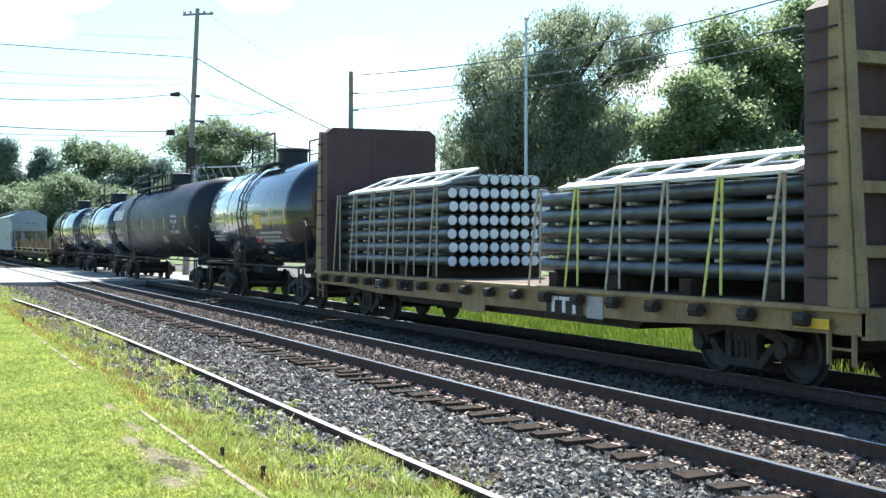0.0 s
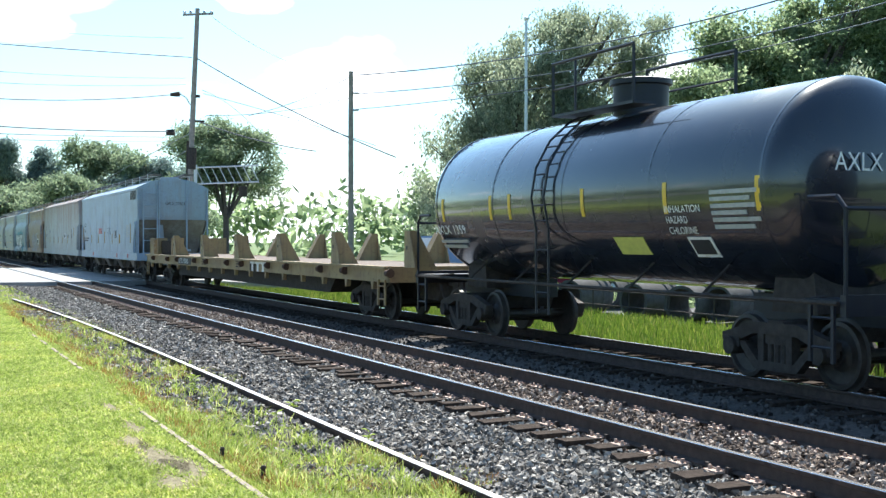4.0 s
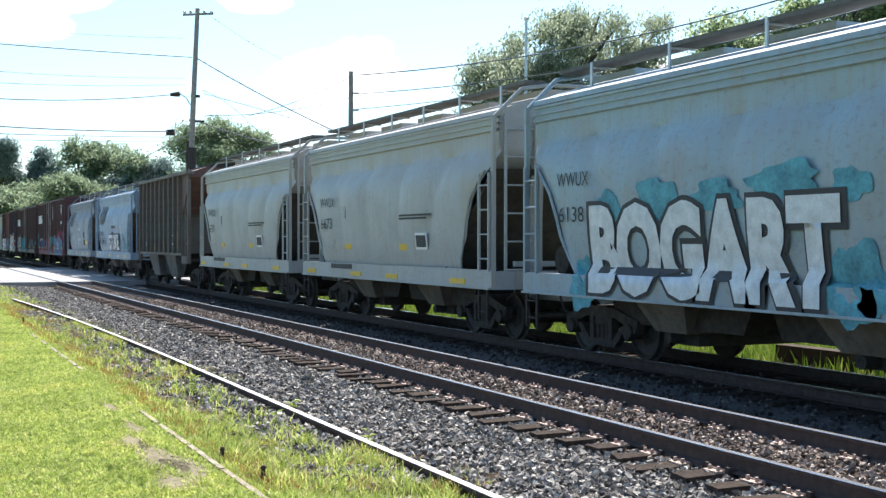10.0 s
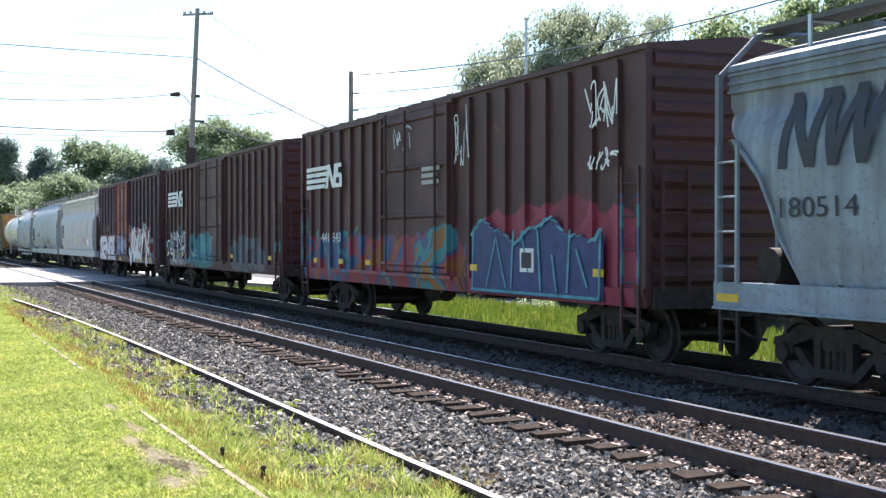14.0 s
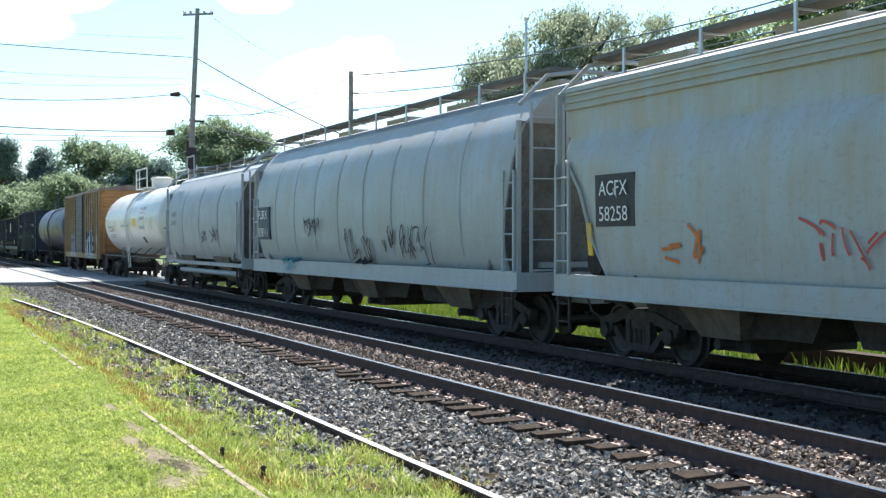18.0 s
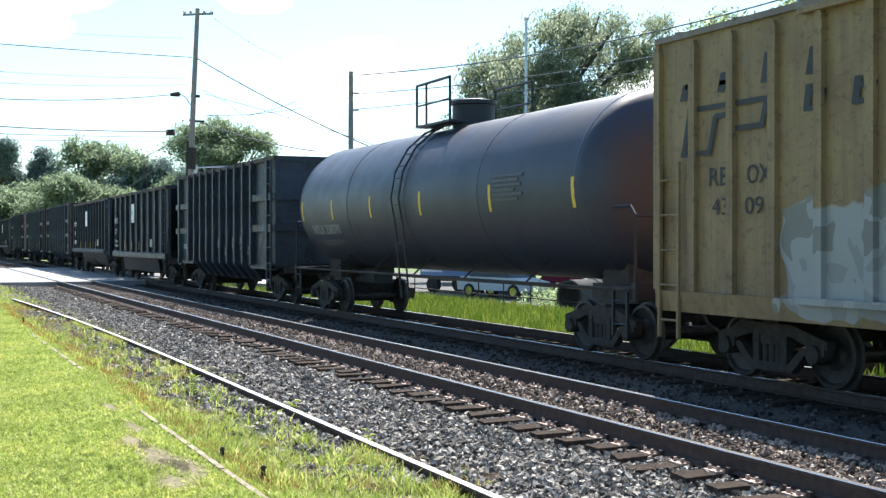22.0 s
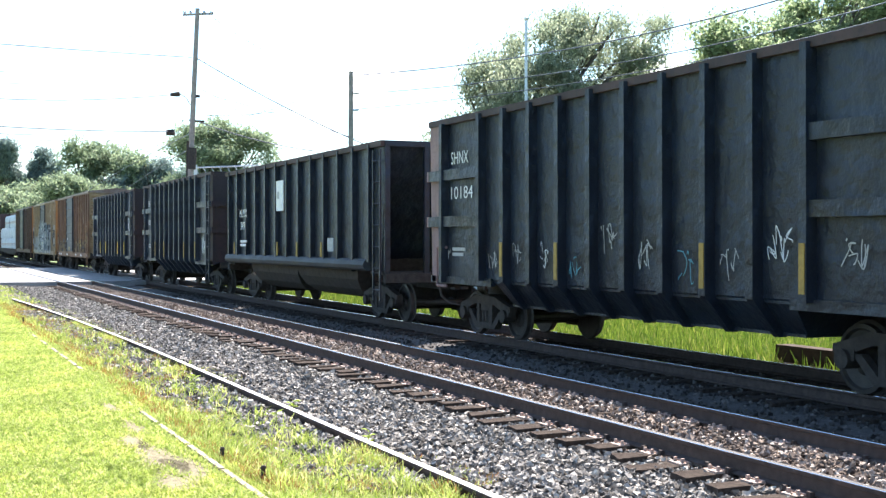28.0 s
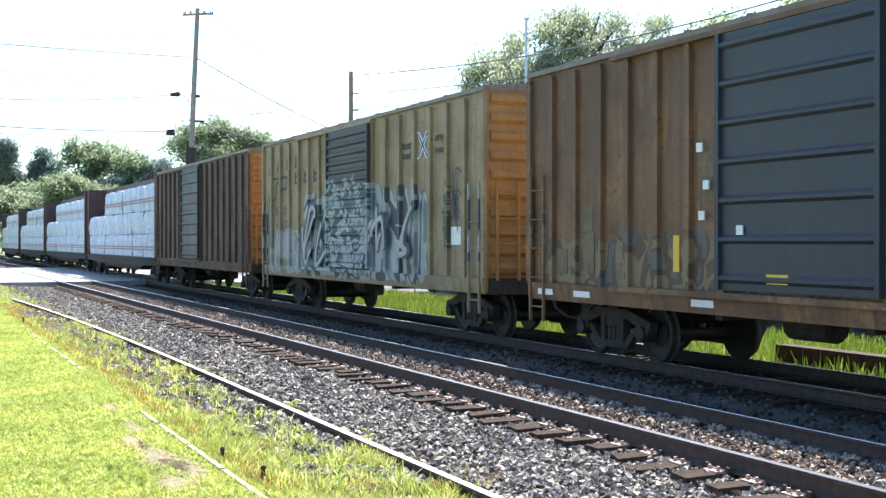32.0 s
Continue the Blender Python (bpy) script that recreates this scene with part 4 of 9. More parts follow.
# ---- poles, wires ----
def camera_place(px, depth, z):
    """A place on the plan by its bearing and its distance along the view."""
    r = (px - 784) / 2230 * depth
    c, s = math.cos(TURN), math.sin(TURN)
    return Vector((-c * depth + s * r, s * depth + c * r, z))


def height_at(py, depth):
    return 1.823 + (427 - py) / 2230 * depth


def spot(px, py, depth):
    return camera_place(px, depth, height_at(py, depth))


D_POLE = 75.0


def make_utility_pole():
    top, low = spot(350, 16, D_POLE), spot(331, 430, D_POLE)
    base = low + (low - top) * 0.16
    ob = thing("utility_pole", "tall leaning wooden utility pole with crossarm and lamp", "utility pole", Matrix.Translation(base))
    rel = lambda p: tuple(Vector(p) - base)
    part("pole", Mesher().rod(rel(base), rel(top), 0.21, 12, 0.13), M_POLE, ob)
    part("crossarm", Mesher().rod(rel(spot(324, 27, D_POLE)), rel(spot(378, 25, D_POLE)), 0.07, 6), M_POLE, ob)
    for px in (327, 338, 362, 375):
        part("insulator", Mesher().lathe_z([(0, 0.05), (0.08, 0.1), (0.16, 0.07), (0.2, 0.03)], *rel(spot(px, 25, D_POLE))[:2], 8), M_GALV, ob, at=pose(0, 0, rel(spot(px, 25, D_POLE))[2]))
    lamp = part("lamp_arm", Mesher().path([rel(spot(337, 186, D_POLE)), rel(spot(330, 174, D_POLE)), rel(spot(318, 166, D_POLE))], 0.04), M_GALV, ob)
    part("lamp_head", Mesher().rod(rel(spot(318, 167, D_POLE)), rel(spot(302, 168, D_POLE)), 0.16, 8, 0.1), M_STEEL, lamp, "dark street lamp head")
    part("bracket", Mesher().rod(rel(spot(338, 171, D_POLE)), rel(spot(354, 171, D_POLE)), 0.09, 6), M_STEEL, ob)
    part("cable_box", Mesher().rod(rel(spot(295, 235, D_POLE)), rel(spot(309, 235, D_POLE)), 0.2, 6), M_STEEL, ob)
    part("bracket", Mesher().rod(rel(spot(335, 213, D_POLE)), rel(spot(362, 216, D_POLE)), 0.07, 6), M_STEEL, ob)
    part("riser", Mesher().rod(rel(spot(334, 250, D_POLE)), rel(spot(330, 430, D_POLE)), 0.12, 6), M_STEEL, ob)
    part("transformer", Mesher().rod(rel(spot(341, 262, D_POLE)), rel(spot(339, 300, D_POLE)), 0.25, 10), M_STEEL, ob)


make_utility_pole()


def make_simple_pole(name, label, px, py_top, depth, r0, r1, material, extra=None):
    top = spot(px, py_top, depth)
    base = Vector((top.x, top.y, -0.95))
    ob = thing(name, label, name.replace("_", " "), Matrix.Translation(base))
    h = top.z - base.z
    part("pole", Mesher().lathe_z([(0, r0), (h * 0.5, (r0 + r1) / 2), (h, r1)], 0, 0, 12), material, ob)
    return ob, h


dark_pole, dark_h = make_simple_pole("telephone_pole", "dark wooden telephone pole with small insulators", 621, 127, 60, 0.15, 0.11, M_POLE)
for dz in (1.05, 1.85):
    part("insulator", Mesher().rod((0.1, 0.1, dark_h - dz), (0.28, 0.28, dark_h - dz), 0.05, 6), M_GALV, dark_pole)
mast, mast_h = make_simple_pole("light_mast", "slender pale metal mast with a ball tip", 931, 38, 60, 0.11, 0.06, M_GALV)
part("ball", Mesher().lathe_z([(mast_h, 0.03), (mast_h + 0.08, 0.12), (mast_h + 0.16, 0.12), (mast_h + 0.24, 0.03)], 0, 0, 10), M_WHITE, mast)


def make_signal():
    base = spot(346, 427, 88)
    base.z = -0.9
    ob = thing("crossing_signal", "grey cantilever crossing signal with a lattice arm", "crossing signal", Matrix.Translation(base))
    rel = lambda p: tuple(Vector(p) - base)
    part("mast", Mesher().rod((0, 0, 0), rel(spot(346, 292, 88)), 0.12, 10), M_GALV, ob)
    a0, a1, b0, b1 = spot(346, 297, 88), spot(458, 293, 88), spot(346, 326, 88), spot(458, 322, 88)
    part("upper_chord", Mesher().rod(rel(a0), rel(a1), 0.06), M_GALV, ob)
    part("lower_chord", Mesher().rod(rel(b0), rel(b1), 0.06), M_GALV, ob)
    for i in range(8):
        p, q = a0.lerp(a1, i / 8), b0.lerp(b1, (i + 1) / 8)
        part("brace", Mesher().rod(rel(p), rel(q), 0.03, 5), M_GALV, ob)
    part("signal_head", Mesher().rod(rel(spot(430, 330, 88)), rel(spot(430, 348, 88)), 0.3, 10), M_STEEL, ob, "black signal head with hood")


make_signal()


def wire(marks, ends, depths, r):
    """An overhead wire through three bearings (across, down), drawn from one bearing to another, its distance going evenly from one end to the other."""
    (x0, y0), (x1, y1), (x2, y2) = marks
    cu = bpy.data.curves.new("overhead_wire", "CURVE")
    cu.dimensions, cu.bevel_depth, cu.bevel_resolution = "3D", r, 1
    sp = cu.splines.new("POLY")
    n = 20
    sp.points.add(n)
    for i in range(n + 1):
        t = i / n
        x = ends[0] + (ends[1] - ends[0]) * t
        y = y0 * (x - x1) * (x - x2) / ((x0 - x1) * (x0 - x2)) + y1 * (x - x0) * (x - x2) / ((x1 - x0) * (x1 - x2)) + y2 * (x - x0) * (x - x1) / ((x2 - x0) * (x2 - x1))
        sp.points[i].co = (*spot(x, y, depths[0] + (depths[1] - depths[0]) * t), 1)
    ob = new("overhead_wire", cu)
    cu.materials.append(M_WIRE)
    tagged(ob, "thin dark overhead wire between poles", "wire", "overhead wires")


D = D_POLE
for ya, ym, xb, yb, r in ((78, 91, 340, 102, 0.03), (175, 177, 304, 168, 0.03), (224, 231, 300, 233, 0.034), (237, 241, 297, 243, 0.02), (247, 250, 300, 250, 0.016), (127, 136, 330, 139, 0.014), (147, 152, 330, 150, 0.014), (50, 62, 325, 68, 0.014)):
    wire(((0, ya), (xb / 2, ym), (xb, yb)), (-180, xb), (D - 25, D), r)
for marks, ends, da, db, r in ((((348, 103), (470, 172), (655, 260)), (348, 700), D, 62, 0.034), (((360, 166), (455, 192), (665, 258)), (360, 665), D, 62, 0.02), (((345, 213), (450, 247), (560, 268)), (345, 560), D, 80, 0.034),
                               (((617, 138), (545, 172), (440, 205)), (617, 440), 60, 70, 0.016), (((617, 174), (500, 197), (365, 205)), (617, 365), 60, D, 0.016), (((375, 30), (430, 68), (540, 122)), (375, 560), D, 110, 0.010), (((358, 160), (400, 182), (450, 225)), (358, 470), D, 84, 0.014),
                               (((640, 133), (931, 100), (1380, 0)), (632, 1640), 60, 30, 0.026), (((630, 167), (931, 137), (1568, 5)), (630, 1640), 60, 30, 0.02), (((630, 194), (931, 160), (1568, 33)), (630, 1640), 60, 30, 0.018),
                               (((340, 235), (245, 285), (150, 340)), (340, 150), D, 120, 0.026), (((340, 262), (275, 300), (210, 345)), (340, 210), D, 120, 0.026)):
    wire(marks, ends, (da, db), r)

# ---- trees ----
def leaf_cloud(rng, lobes, count, size, droop=0.0):
    """Leaf quads on clumps spread through ellipsoid lobes (centre, radii)."""
    vol = np.array([l[1][0] * l[1][1] * l[1][2] for l in lobes])
    pick = rng.choice(len(lobes), max(1, count // 26), p=vol / vol.sum())
    cen, rad = np.array([l[0] for l in lobes])[pick], np.array([l[1] for l in lobes])[pick]
    d = rng.normal(size=(len(pick), 3))
    d /= np.linalg.norm(d, axis=1, keepdims=True)
    clump = cen + d * rad * (rng.random((len(pick), 1)) ** 0.45) * rng.uniform(0.8, 1.12, (len(pick), 1))
    idx = rng.integers(0, len(clump), count)
    spread = rng.normal(0, 1, (count, 3)) * np.array([1, 1, 0.75 + droop]) * size * 2.1
    p = clump[idx] + spread
    if droop:
        p[:, 2] -= np.abs(rng.normal(0, droop, count))
    a, b = rng.normal(size=(count, 3)), rng.normal(size=(count, 3))
    a /= np.linalg.norm(a, axis=1, keepdims=True)
    if droop:
        a[:, 2] -= 1.2
        a /= np.linalg.norm(a, axis=1, keepdims=True)
    b -= a * (a * b).sum(1, keepdims=True)
    b /= np.linalg.norm(b, axis=1, keepdims=True)
    s = size * rng.uniform(0.55, 1.35, (count, 1))
    v = np.stack([p - a * s, p - b * s * 0.42, p + a * s, p + b * s * 0.42], 1)
    f = np.arange(count * 4).reshape(count, 4)
    return v.reshape(-1, 3), f


def make_tree(name, label, base, lobes, count, size, material, seed, trunk=0.3, droop=0.0):
    """A tapered trunk, limbs that reach into each lobe, and a crown of single leaves."""
    rng = np.random.default_rng(seed)
    big, lobes = lobes, []
    for c, r in big:
        for _ in range(8):
            d = rng.normal(size=3)
            d = d / np.linalg.norm(d) * rng.uniform(0.35, 0.85)
            k = rng.uniform(0.34, 0.62)
            lobes.append((tuple(np.array(c) + d * np.array(r)), tuple(q * k for q in r)))
    ob = thing(name, label, "tree", Matrix.Translation(base))
    fork = Vector((0, 0, min(l[0][2] - l[1][2] for l in lobes) * 0.6 + 0.8))
    top = Vector(max(lobes, key=lambda l: l[0][2])[0])
    mb = Mesher().rod((0, 0, -0.3), fork, trunk, 9, trunk * 0.75).rod(fork, top, trunk * 0.72, 8, 0.05)
    part("trunk", mb, M_BARK, ob)
    for c, r in big:
        for k in range(2):
            end = Vector(c) + Vector([rng.uniform(-0.6, 0.6) * q for q in r])
            mid = fork.lerp(end, 0.5) + Vector((0, 0, 0.15 * (end - fork).length))
            part("limb", Mesher().rod(fork, mid, trunk * 0.4, 6, trunk * 0.25).rod(mid, end, trunk * 0.25, 5, 0.02), M_BARK, ob)
    v, f = leaf_cloud(rng, lobes, count, size, droop)
    me = np_mesh("crown", v, f)
    part("crown", me, material, ob)
    return ob


def lobes_from(base, depth, blobs):
    """Crown lobes from bearings and heights at one distance: (px, py, rx, ry in view units)."""
    out = []
    k = depth / 2230
    for i, (px, py, rx, ry) in enumerate(blobs):
        p = spot(px, py, depth + ((i * 37) % 5 - 2) * rx * k * 0.25)
        out.append((tuple(p - base), (rx * k, rx * k, ry * k)))
    return out


def tree_at(name, label, px, depth, blobs, count, size, material, seed, trunk=0.3, droop=0.0, foot=-1.0):
    base = camera_place(px, depth, foot)
    return make_tree(name, label, base, lobes_from(base, depth, blobs), count, size, material, seed, trunk, droop)


tree_at("willow_tree", "large grey-green willow with drooping sprays", 900, 68,
        [(960, 95, 85, 55), (880, 115, 60, 50), (1040, 70, 75, 55), (1130, 75, 60, 55), (850, 180, 55, 60), (930, 190, 90, 70), (1030, 170, 85, 70), (1110, 150, 60, 60), (815, 225, 40, 50), (900, 290, 95, 70), (1010, 290, 90, 70), (820, 310, 65, 70), (770, 270, 35, 35), (1090, 250, 60, 60), (1080, 40, 45, 28), (850, 380, 90, 60), (970, 390, 100, 60), (760, 360, 50, 60), (835, 150, 38, 40), (905, 80, 50, 32), (985, 50, 55, 32), (1170, 50, 26, 36), (880, 240, 80, 60), (975, 240, 85, 60)],
        140000, 0.10, M_LEAF_PALE, 21, 0.42, 0.25)
tree_at("broad_tree", "dense dark green broadleaf tree", 1240, 62,
        [(1230, 190, 75, 75), (1280, 240, 75, 75), (1200, 300, 75, 80), (1300, 320, 95, 75), (1170, 240, 45, 60), (1390, 300, 85, 65), (1240, 390, 110, 60), (1140, 330, 60, 80), (1350, 390, 90, 50), (1420, 370, 80, 60)],
        90000, 0.125, M_LEAF, 22, 0.35)
tree_at("bright_bush", "young yellow-green leafy sapling by the wood", 1165, 60, [(1165, 325, 24, 30), (1172, 370, 20, 26), (1160, 400, 24, 24)], 3600, 0.13, M_LEAF_YELLOW, 23, 0.08)
tree_at("tall_tree", "tall dark green tree with an open crown", 1400, 66,
        [(1260, 60, 55, 45), (1330, 80, 75, 65), (1420, 60, 85, 65), (1510, 70, 85, 75), (1600, 60, 85, 85), (1330, 160, 85, 65), (1430, 170, 95, 85), (1540, 190, 95, 85), (1640, 180, 95, 95), (1450, 10, 75, 45), (1550, -10, 85, 45), (1280, 120, 50, 45), (1480, 130, 90, 70), (1380, 120, 80, 60)],
        110000, 0.13, M_LEAF, 24, 0.45)
tree_at("edge_tree", "pale green drooping tree at the wood's edge", 1560, 58, [(1530, 180, 60, 60), (1590, 240, 70, 80), (1540, 300, 60, 70), (1600, 350, 80, 60), (1500, 390, 60, 50)], 38000, 0.125, M_LEAF_PALE, 25, 0.3, 0.2)
tree_at("shade_tree", "dark tree in the shade of the wood", 1400, 76, [(1380, 330, 110, 95), (1480, 350, 120, 95), (1280, 360, 110, 85), (1580, 340, 110, 95), (1180, 370, 100, 80), (1680, 300, 100, 130), (1420, 230, 120, 90), (1560, 240, 120, 90), (1300, 250, 110, 90)], 80000, 0.21, M_LEAF, 26, 0.35)
tree_at("back_tree", "dark tree behind the willow", 940, 84, [(870, 330, 85, 80), (960, 340, 95, 85), (1050, 340, 95, 85), (790, 350, 60, 60), (1130, 360, 85, 80), (960, 250, 90, 60), (1060, 240, 80, 60)], 52000, 0.22, M_LEAF, 27, 0.35)
tree_at("pole_tree", "grey-green tree behind the utility pole", 400, 115, [(350, 240, 45, 28), (410, 240, 50, 28), (455, 255, 40, 30), (385, 280, 80, 35), (480, 295, 40, 30), (320, 270, 40, 25), (350, 320, 70, 35), (430, 320, 70, 35)], 36000, 0.16, M_LEAF_FAR, 28, 0.35)
tree_at("far_tree", "green tree in the far wood", 150, 150, [(130, 270, 30, 30), (160, 290, 45, 40), (190, 275, 40, 30), (235, 300, 45, 35), (140, 330, 60, 35), (230, 285, 30, 20), (180, 350, 80, 40)], 40000, 0.2, M_LEAF_FAR, 29, 0.35)
tree_at("far_tree", "rounded green tree in the far wood", 110, 140, [(100, 335, 45, 25), (150, 345, 50, 25), (60, 365, 45, 20), (200, 350, 50, 25), (120, 375, 80, 25)], 26000, 0.2, M_LEAF_FAR, 30, 0.3)
tree_at("far_tree", "dark tree in the far wood", 270, 150, [(260, 310, 40, 30), (290, 300, 30, 25), (310, 330, 60, 35), (220, 340, 60, 35), (280, 365, 80, 35)], 30000, 0.2, M_NEEDLE, 31, 0.35)
tree_at("far_tree", "pale green tree in the far wood", 20, 150, [(20, 360, 50, 28), (-40, 350, 60, 35), (60, 350, 40, 30), (-30, 390, 80, 25), (30, 385, 70, 25)], 24000, 0.22, M_LEAF_FAR, 32, 0.35)
tree_at("far_tree", "low spreading tree at the road's end", 230, 145, [(200, 398, 45, 28), (255, 402, 45, 28), (150, 402, 50, 26), (300, 398, 45, 30), (350, 395, 45, 30), (60, 405, 60, 22), (100, 400, 45, 24), (180, 380, 40, 25)], 26000, 0.2, M_LEAF_FAR, 37, 0.3)
tree_at("conifer", "tall dark conifer on the skyline", 12, 165, [(12, 262, 18, 18), (12, 295, 26, 24), (10, 330, 32, 26), (-30, 290, 25, 30)], 20000, 0.22, M_NEEDLE, 33, 0.3)
tree_at("conifer", "dark conifer with a slanting top", 60, 170, [(76, 278, 14, 14), (64, 300, 18, 18), (55, 325, 24, 22), (90, 315, 22, 24)], 15000, 0.22, M_NEEDLE, 34, 0.3)


def make_wood():
    """The far woods that close the place all round."""
    rng = np.random.default_rng(40)
    lobes = []
    for a in np.arange(0, 360, 2.2):
        d = 230 + 50 * rng.random()
        h = 13 + 6 * rng.random()
        lobes.append(((d * math.cos(math.radians(a)), d * math.sin(math.radians(a)), h * 0.42 - 1), (6.5, 6.5, h * 0.5)))
    v, f = leaf_cloud(rng, lobes, 70000, 1.25)
    me = np_mesh("far_woods", v, f)
    me.materials.append(M_LEAF)
    tagged(new("far_woods", me), "far belt of dark green woods", kind="stuff")


make_wood()

# ---- behind the tracks: timbers, pipes, fence, parked vehicles ----
def make_timbers():
    for x0, x1, y, z, h, lab in ((-17.3, -14.6, 13.62, -0.5, 0.3, "heavy brown timber lying beside the track"), (-17.2, -14.5, 13.95, -0.5, 0.28, "heavy brown timber lying beside the track"), (-17.35, -14.7, 13.75, -0.205, 0.28, "brown timber on top of a stack"), (-15.9, -14.2, 13.3, -0.42, 0.16, "short pale timber offcut")):
        solid("timber", Mesher().prism_x([(-0.15, 0), (0.15, 0), (0.16, h), (-0.14, h)], x0, x1), M_TIMBER, lab, "timber", at=pose(0, y, z, 0, 0, 0), group="stacked timbers")


make_timbers()


def make_culverts():
    me = Mesher()
    n = 28
    ring = [(math.cos(2 * math.pi * i / n), math.sin(2 * math.pi * i / n)) for i in range(n)]
    prof = ((-0.9, 0.5), (-0.9, 0.66), (-0.72, 0.66), (-0.66, 0.61), (-0.5, 0.61), (-0.47, 0.64), (-0.36, 0.64), (-0.33, 0.6), (0.9, 0.6), (0.9, 0.5), (-0.9, 0.5))
    for x, r in prof:
        me.v += [(x, c * r, 0.66 + s * r) for c, s in ring]
    me.f = [(k * n + i, k * n + (i + 1) % n, (k + 1) * n + (i + 1) % n, (k + 1) * n + i) for k in range(len(prof) - 1) for i in range(n)]
    me = me.mesh("concrete_pipe", True)
    rng = random.Random(8)
    for px, depth in ((1035, 47), (1085, 50), (1150, 43), (1225, 41), (1300, 41), (1395, 36), (1485, 33.5), (1570, 32)):
        p = camera_place(px, depth, -0.86)
        solid("concrete_pipe", me, M_CONCRETE, "large grey concrete culvert pipe lying behind the bank", "culvert pipe", at=pose(p.x, p.y, p.z, 0, 0, -62 + rng.uniform(-12, 12)), group="culvert pipes")


make_culverts()


def make_brush():
    """Low dark brush added between the pipes and the yard, standing for tree shade."""
    rng = np.random.default_rng(44)
    lobes = []
    for px in range(960, 1720, 22):
        p = camera_place(px, 50 + 6 * rng.random(), -0.75)
        lobes.append((tuple(p), (0.9, 0.9, 0.55 + 0.35 * rng.random())))
    v, f = leaf_cloud(rng, lobes, 26000, 0.07)
    me = np_mesh("brush", v, f)
    me.materials.append(M_LEAF)
    tagged(new("brush", me), "low green brush added along the yard to stand for shade", kind="stuff")


make_brush()


def make_fence():
    ob = thing("fence", "low dark pipe fence along the far bank", "fence")
    for i in range(30):
        part("post", Mesher().rod((-70 + i * 2.4, 22.5, -0.95), (-70 + i * 2.4, 22.5, 0.15), 0.03, 6), M_STEEL, ob)
    for z in (-0.4, 0.1):
        part("rail", Mesher().rod((-70, 22.5, z), (0, 22.5, z), 0.025, 6), M_STEEL, ob)


make_fence()


def make_tractor(name, label, at, paintm, hood=True):
    """Highway tractor, nose towards +x."""
    ob = thing(name, label, "truck", at)
    cab = part("cab", Mesher().prism_y([(-1.1, 0.9), (1.0, 0.9), (1.0, 1.9), (0.72, 2.75), (0.5, 2.88), (-0.95, 2.92), (-1.1, 2.8)], -1.1, 1.1), paintm, ob)
    part("windscreen", Mesher().add([(1.02, -0.95, 1.95), (1.02, 0.95, 1.95), (0.76, 0.9, 2.68), (0.76, -0.9, 2.68)], [(0, 1, 2, 3)]), M_GLASS, cab)
    for y in (-1.105, 1.105):
        part("window", Mesher().box(-0.15, 0.72, min(y, y * 1.004), max(y, y * 1.004), 1.95, 2.6), M_GLASS, cab)
        part("rear_window", Mesher().box(-0.95, -0.4, min(y, y * 1.004), max(y, y * 1.004), 1.95, 2.6), M_GLASS, cab)
    part("hood", Mesher().prism_y([(1.0, 0.8), (2.9, 0.8), (2.95, 1.5), (2.6, 1.68), (1.0, 1.9)], -0.85, 0.85), paintm, ob)
    part("bumper", Mesher().box(2.9, 3.1, -1.15, 1.15, 0.45, 0.85), M_CHROME, ob)
    for y in (-1.18, 1.18):
        part("exhaust_stack", Mesher().lathe_z([(0.8, 0.09), (2.1, 0.09), (2.1, 0.07), (3.05, 0.07)], -0.25, y, 10), M_CHROME, ob, "chrome exhaust stack")
        part("mirror", Mesher().path([(0.95, y, 2.6), (1.1, y * 1.18, 2.6), (1.1, y * 1.18, 1.9), (0.95, y, 1.9)], 0.025).box(1.04, 1.16, y * 1.18 - 0.1, y * 1.18 + 0.1, 1.95, 2.5), M_CHROME, ob)
        for x in (2.1, -2.4, -3.6):
            w = part("wheel", Mesher().rod((x, y * 0.72, 0.5), (x, y * 0.96, 0.5), 0.5, 20), M_TYRE, ob)
            part("rim", Mesher().rod((x, y * 0.95, 0.5), (x, y * 0.975, 0.5), 0.27, 16), M_CHROME, w)
    part("frame", Mesher().box(-4.2, 2.8, -0.42, 0.42, 0.62, 0.92), M_STEEL, ob)
    for x in (-0.6, 0.0, 0.5):
        part("roof_lamp", Mesher().box(0.45, 0.6, x - 0.08, x + 0.08, 2.86, 2.96), M_CHROME, ob)
    return ob


p = camera_place(1366, 54, -0.8)
make_tractor("truck", "dark red highway tractor with chrome stacks", pose(p.x, p.y, p.z, 0, 0, 32) @ Matrix.Scale(1.05, 4), M_TRUCKRED)
p = camera_place(1250, 57, -0.8)
make_tractor("truck", "white highway tractor parked beside a red one", pose(p.x, p.y, p.z, 0, 0, 32) @ Matrix.Scale(1.05, 4), M_TRUCKWHITE)


def make_trailer():
    p = camera_place(845, 66, -0.9)
    ob = thing("box_trailer", "blue and white box trailer parked under trees", "trailer", pose(p.x, p.y, p.z, 0, 0, 24))
    part("box", Mesher().box(-3, 1.6, -1.2, 1.2, 0.9, 3.0), M_TRUCKBLUE, ob)
    part("white_panel", Mesher().box(-2.9, -1.4, -1.212, -1.2, 1.1, 2.9), M_TRUCKWHITE, ob)
    part("chassis", Mesher().box(-3, 1.6, -0.5, 0.5, 0.6, 0.9), M_STEEL, ob)
    for x in (-2.2, 0.9):
        for y in (-1.0, 1.0):
            part("wheel", Mesher().rod((x, y - 0.12, 0.42), (x, y + 0.12, 0.42), 0.42, 16), M_TYRE, ob)


make_trailer()


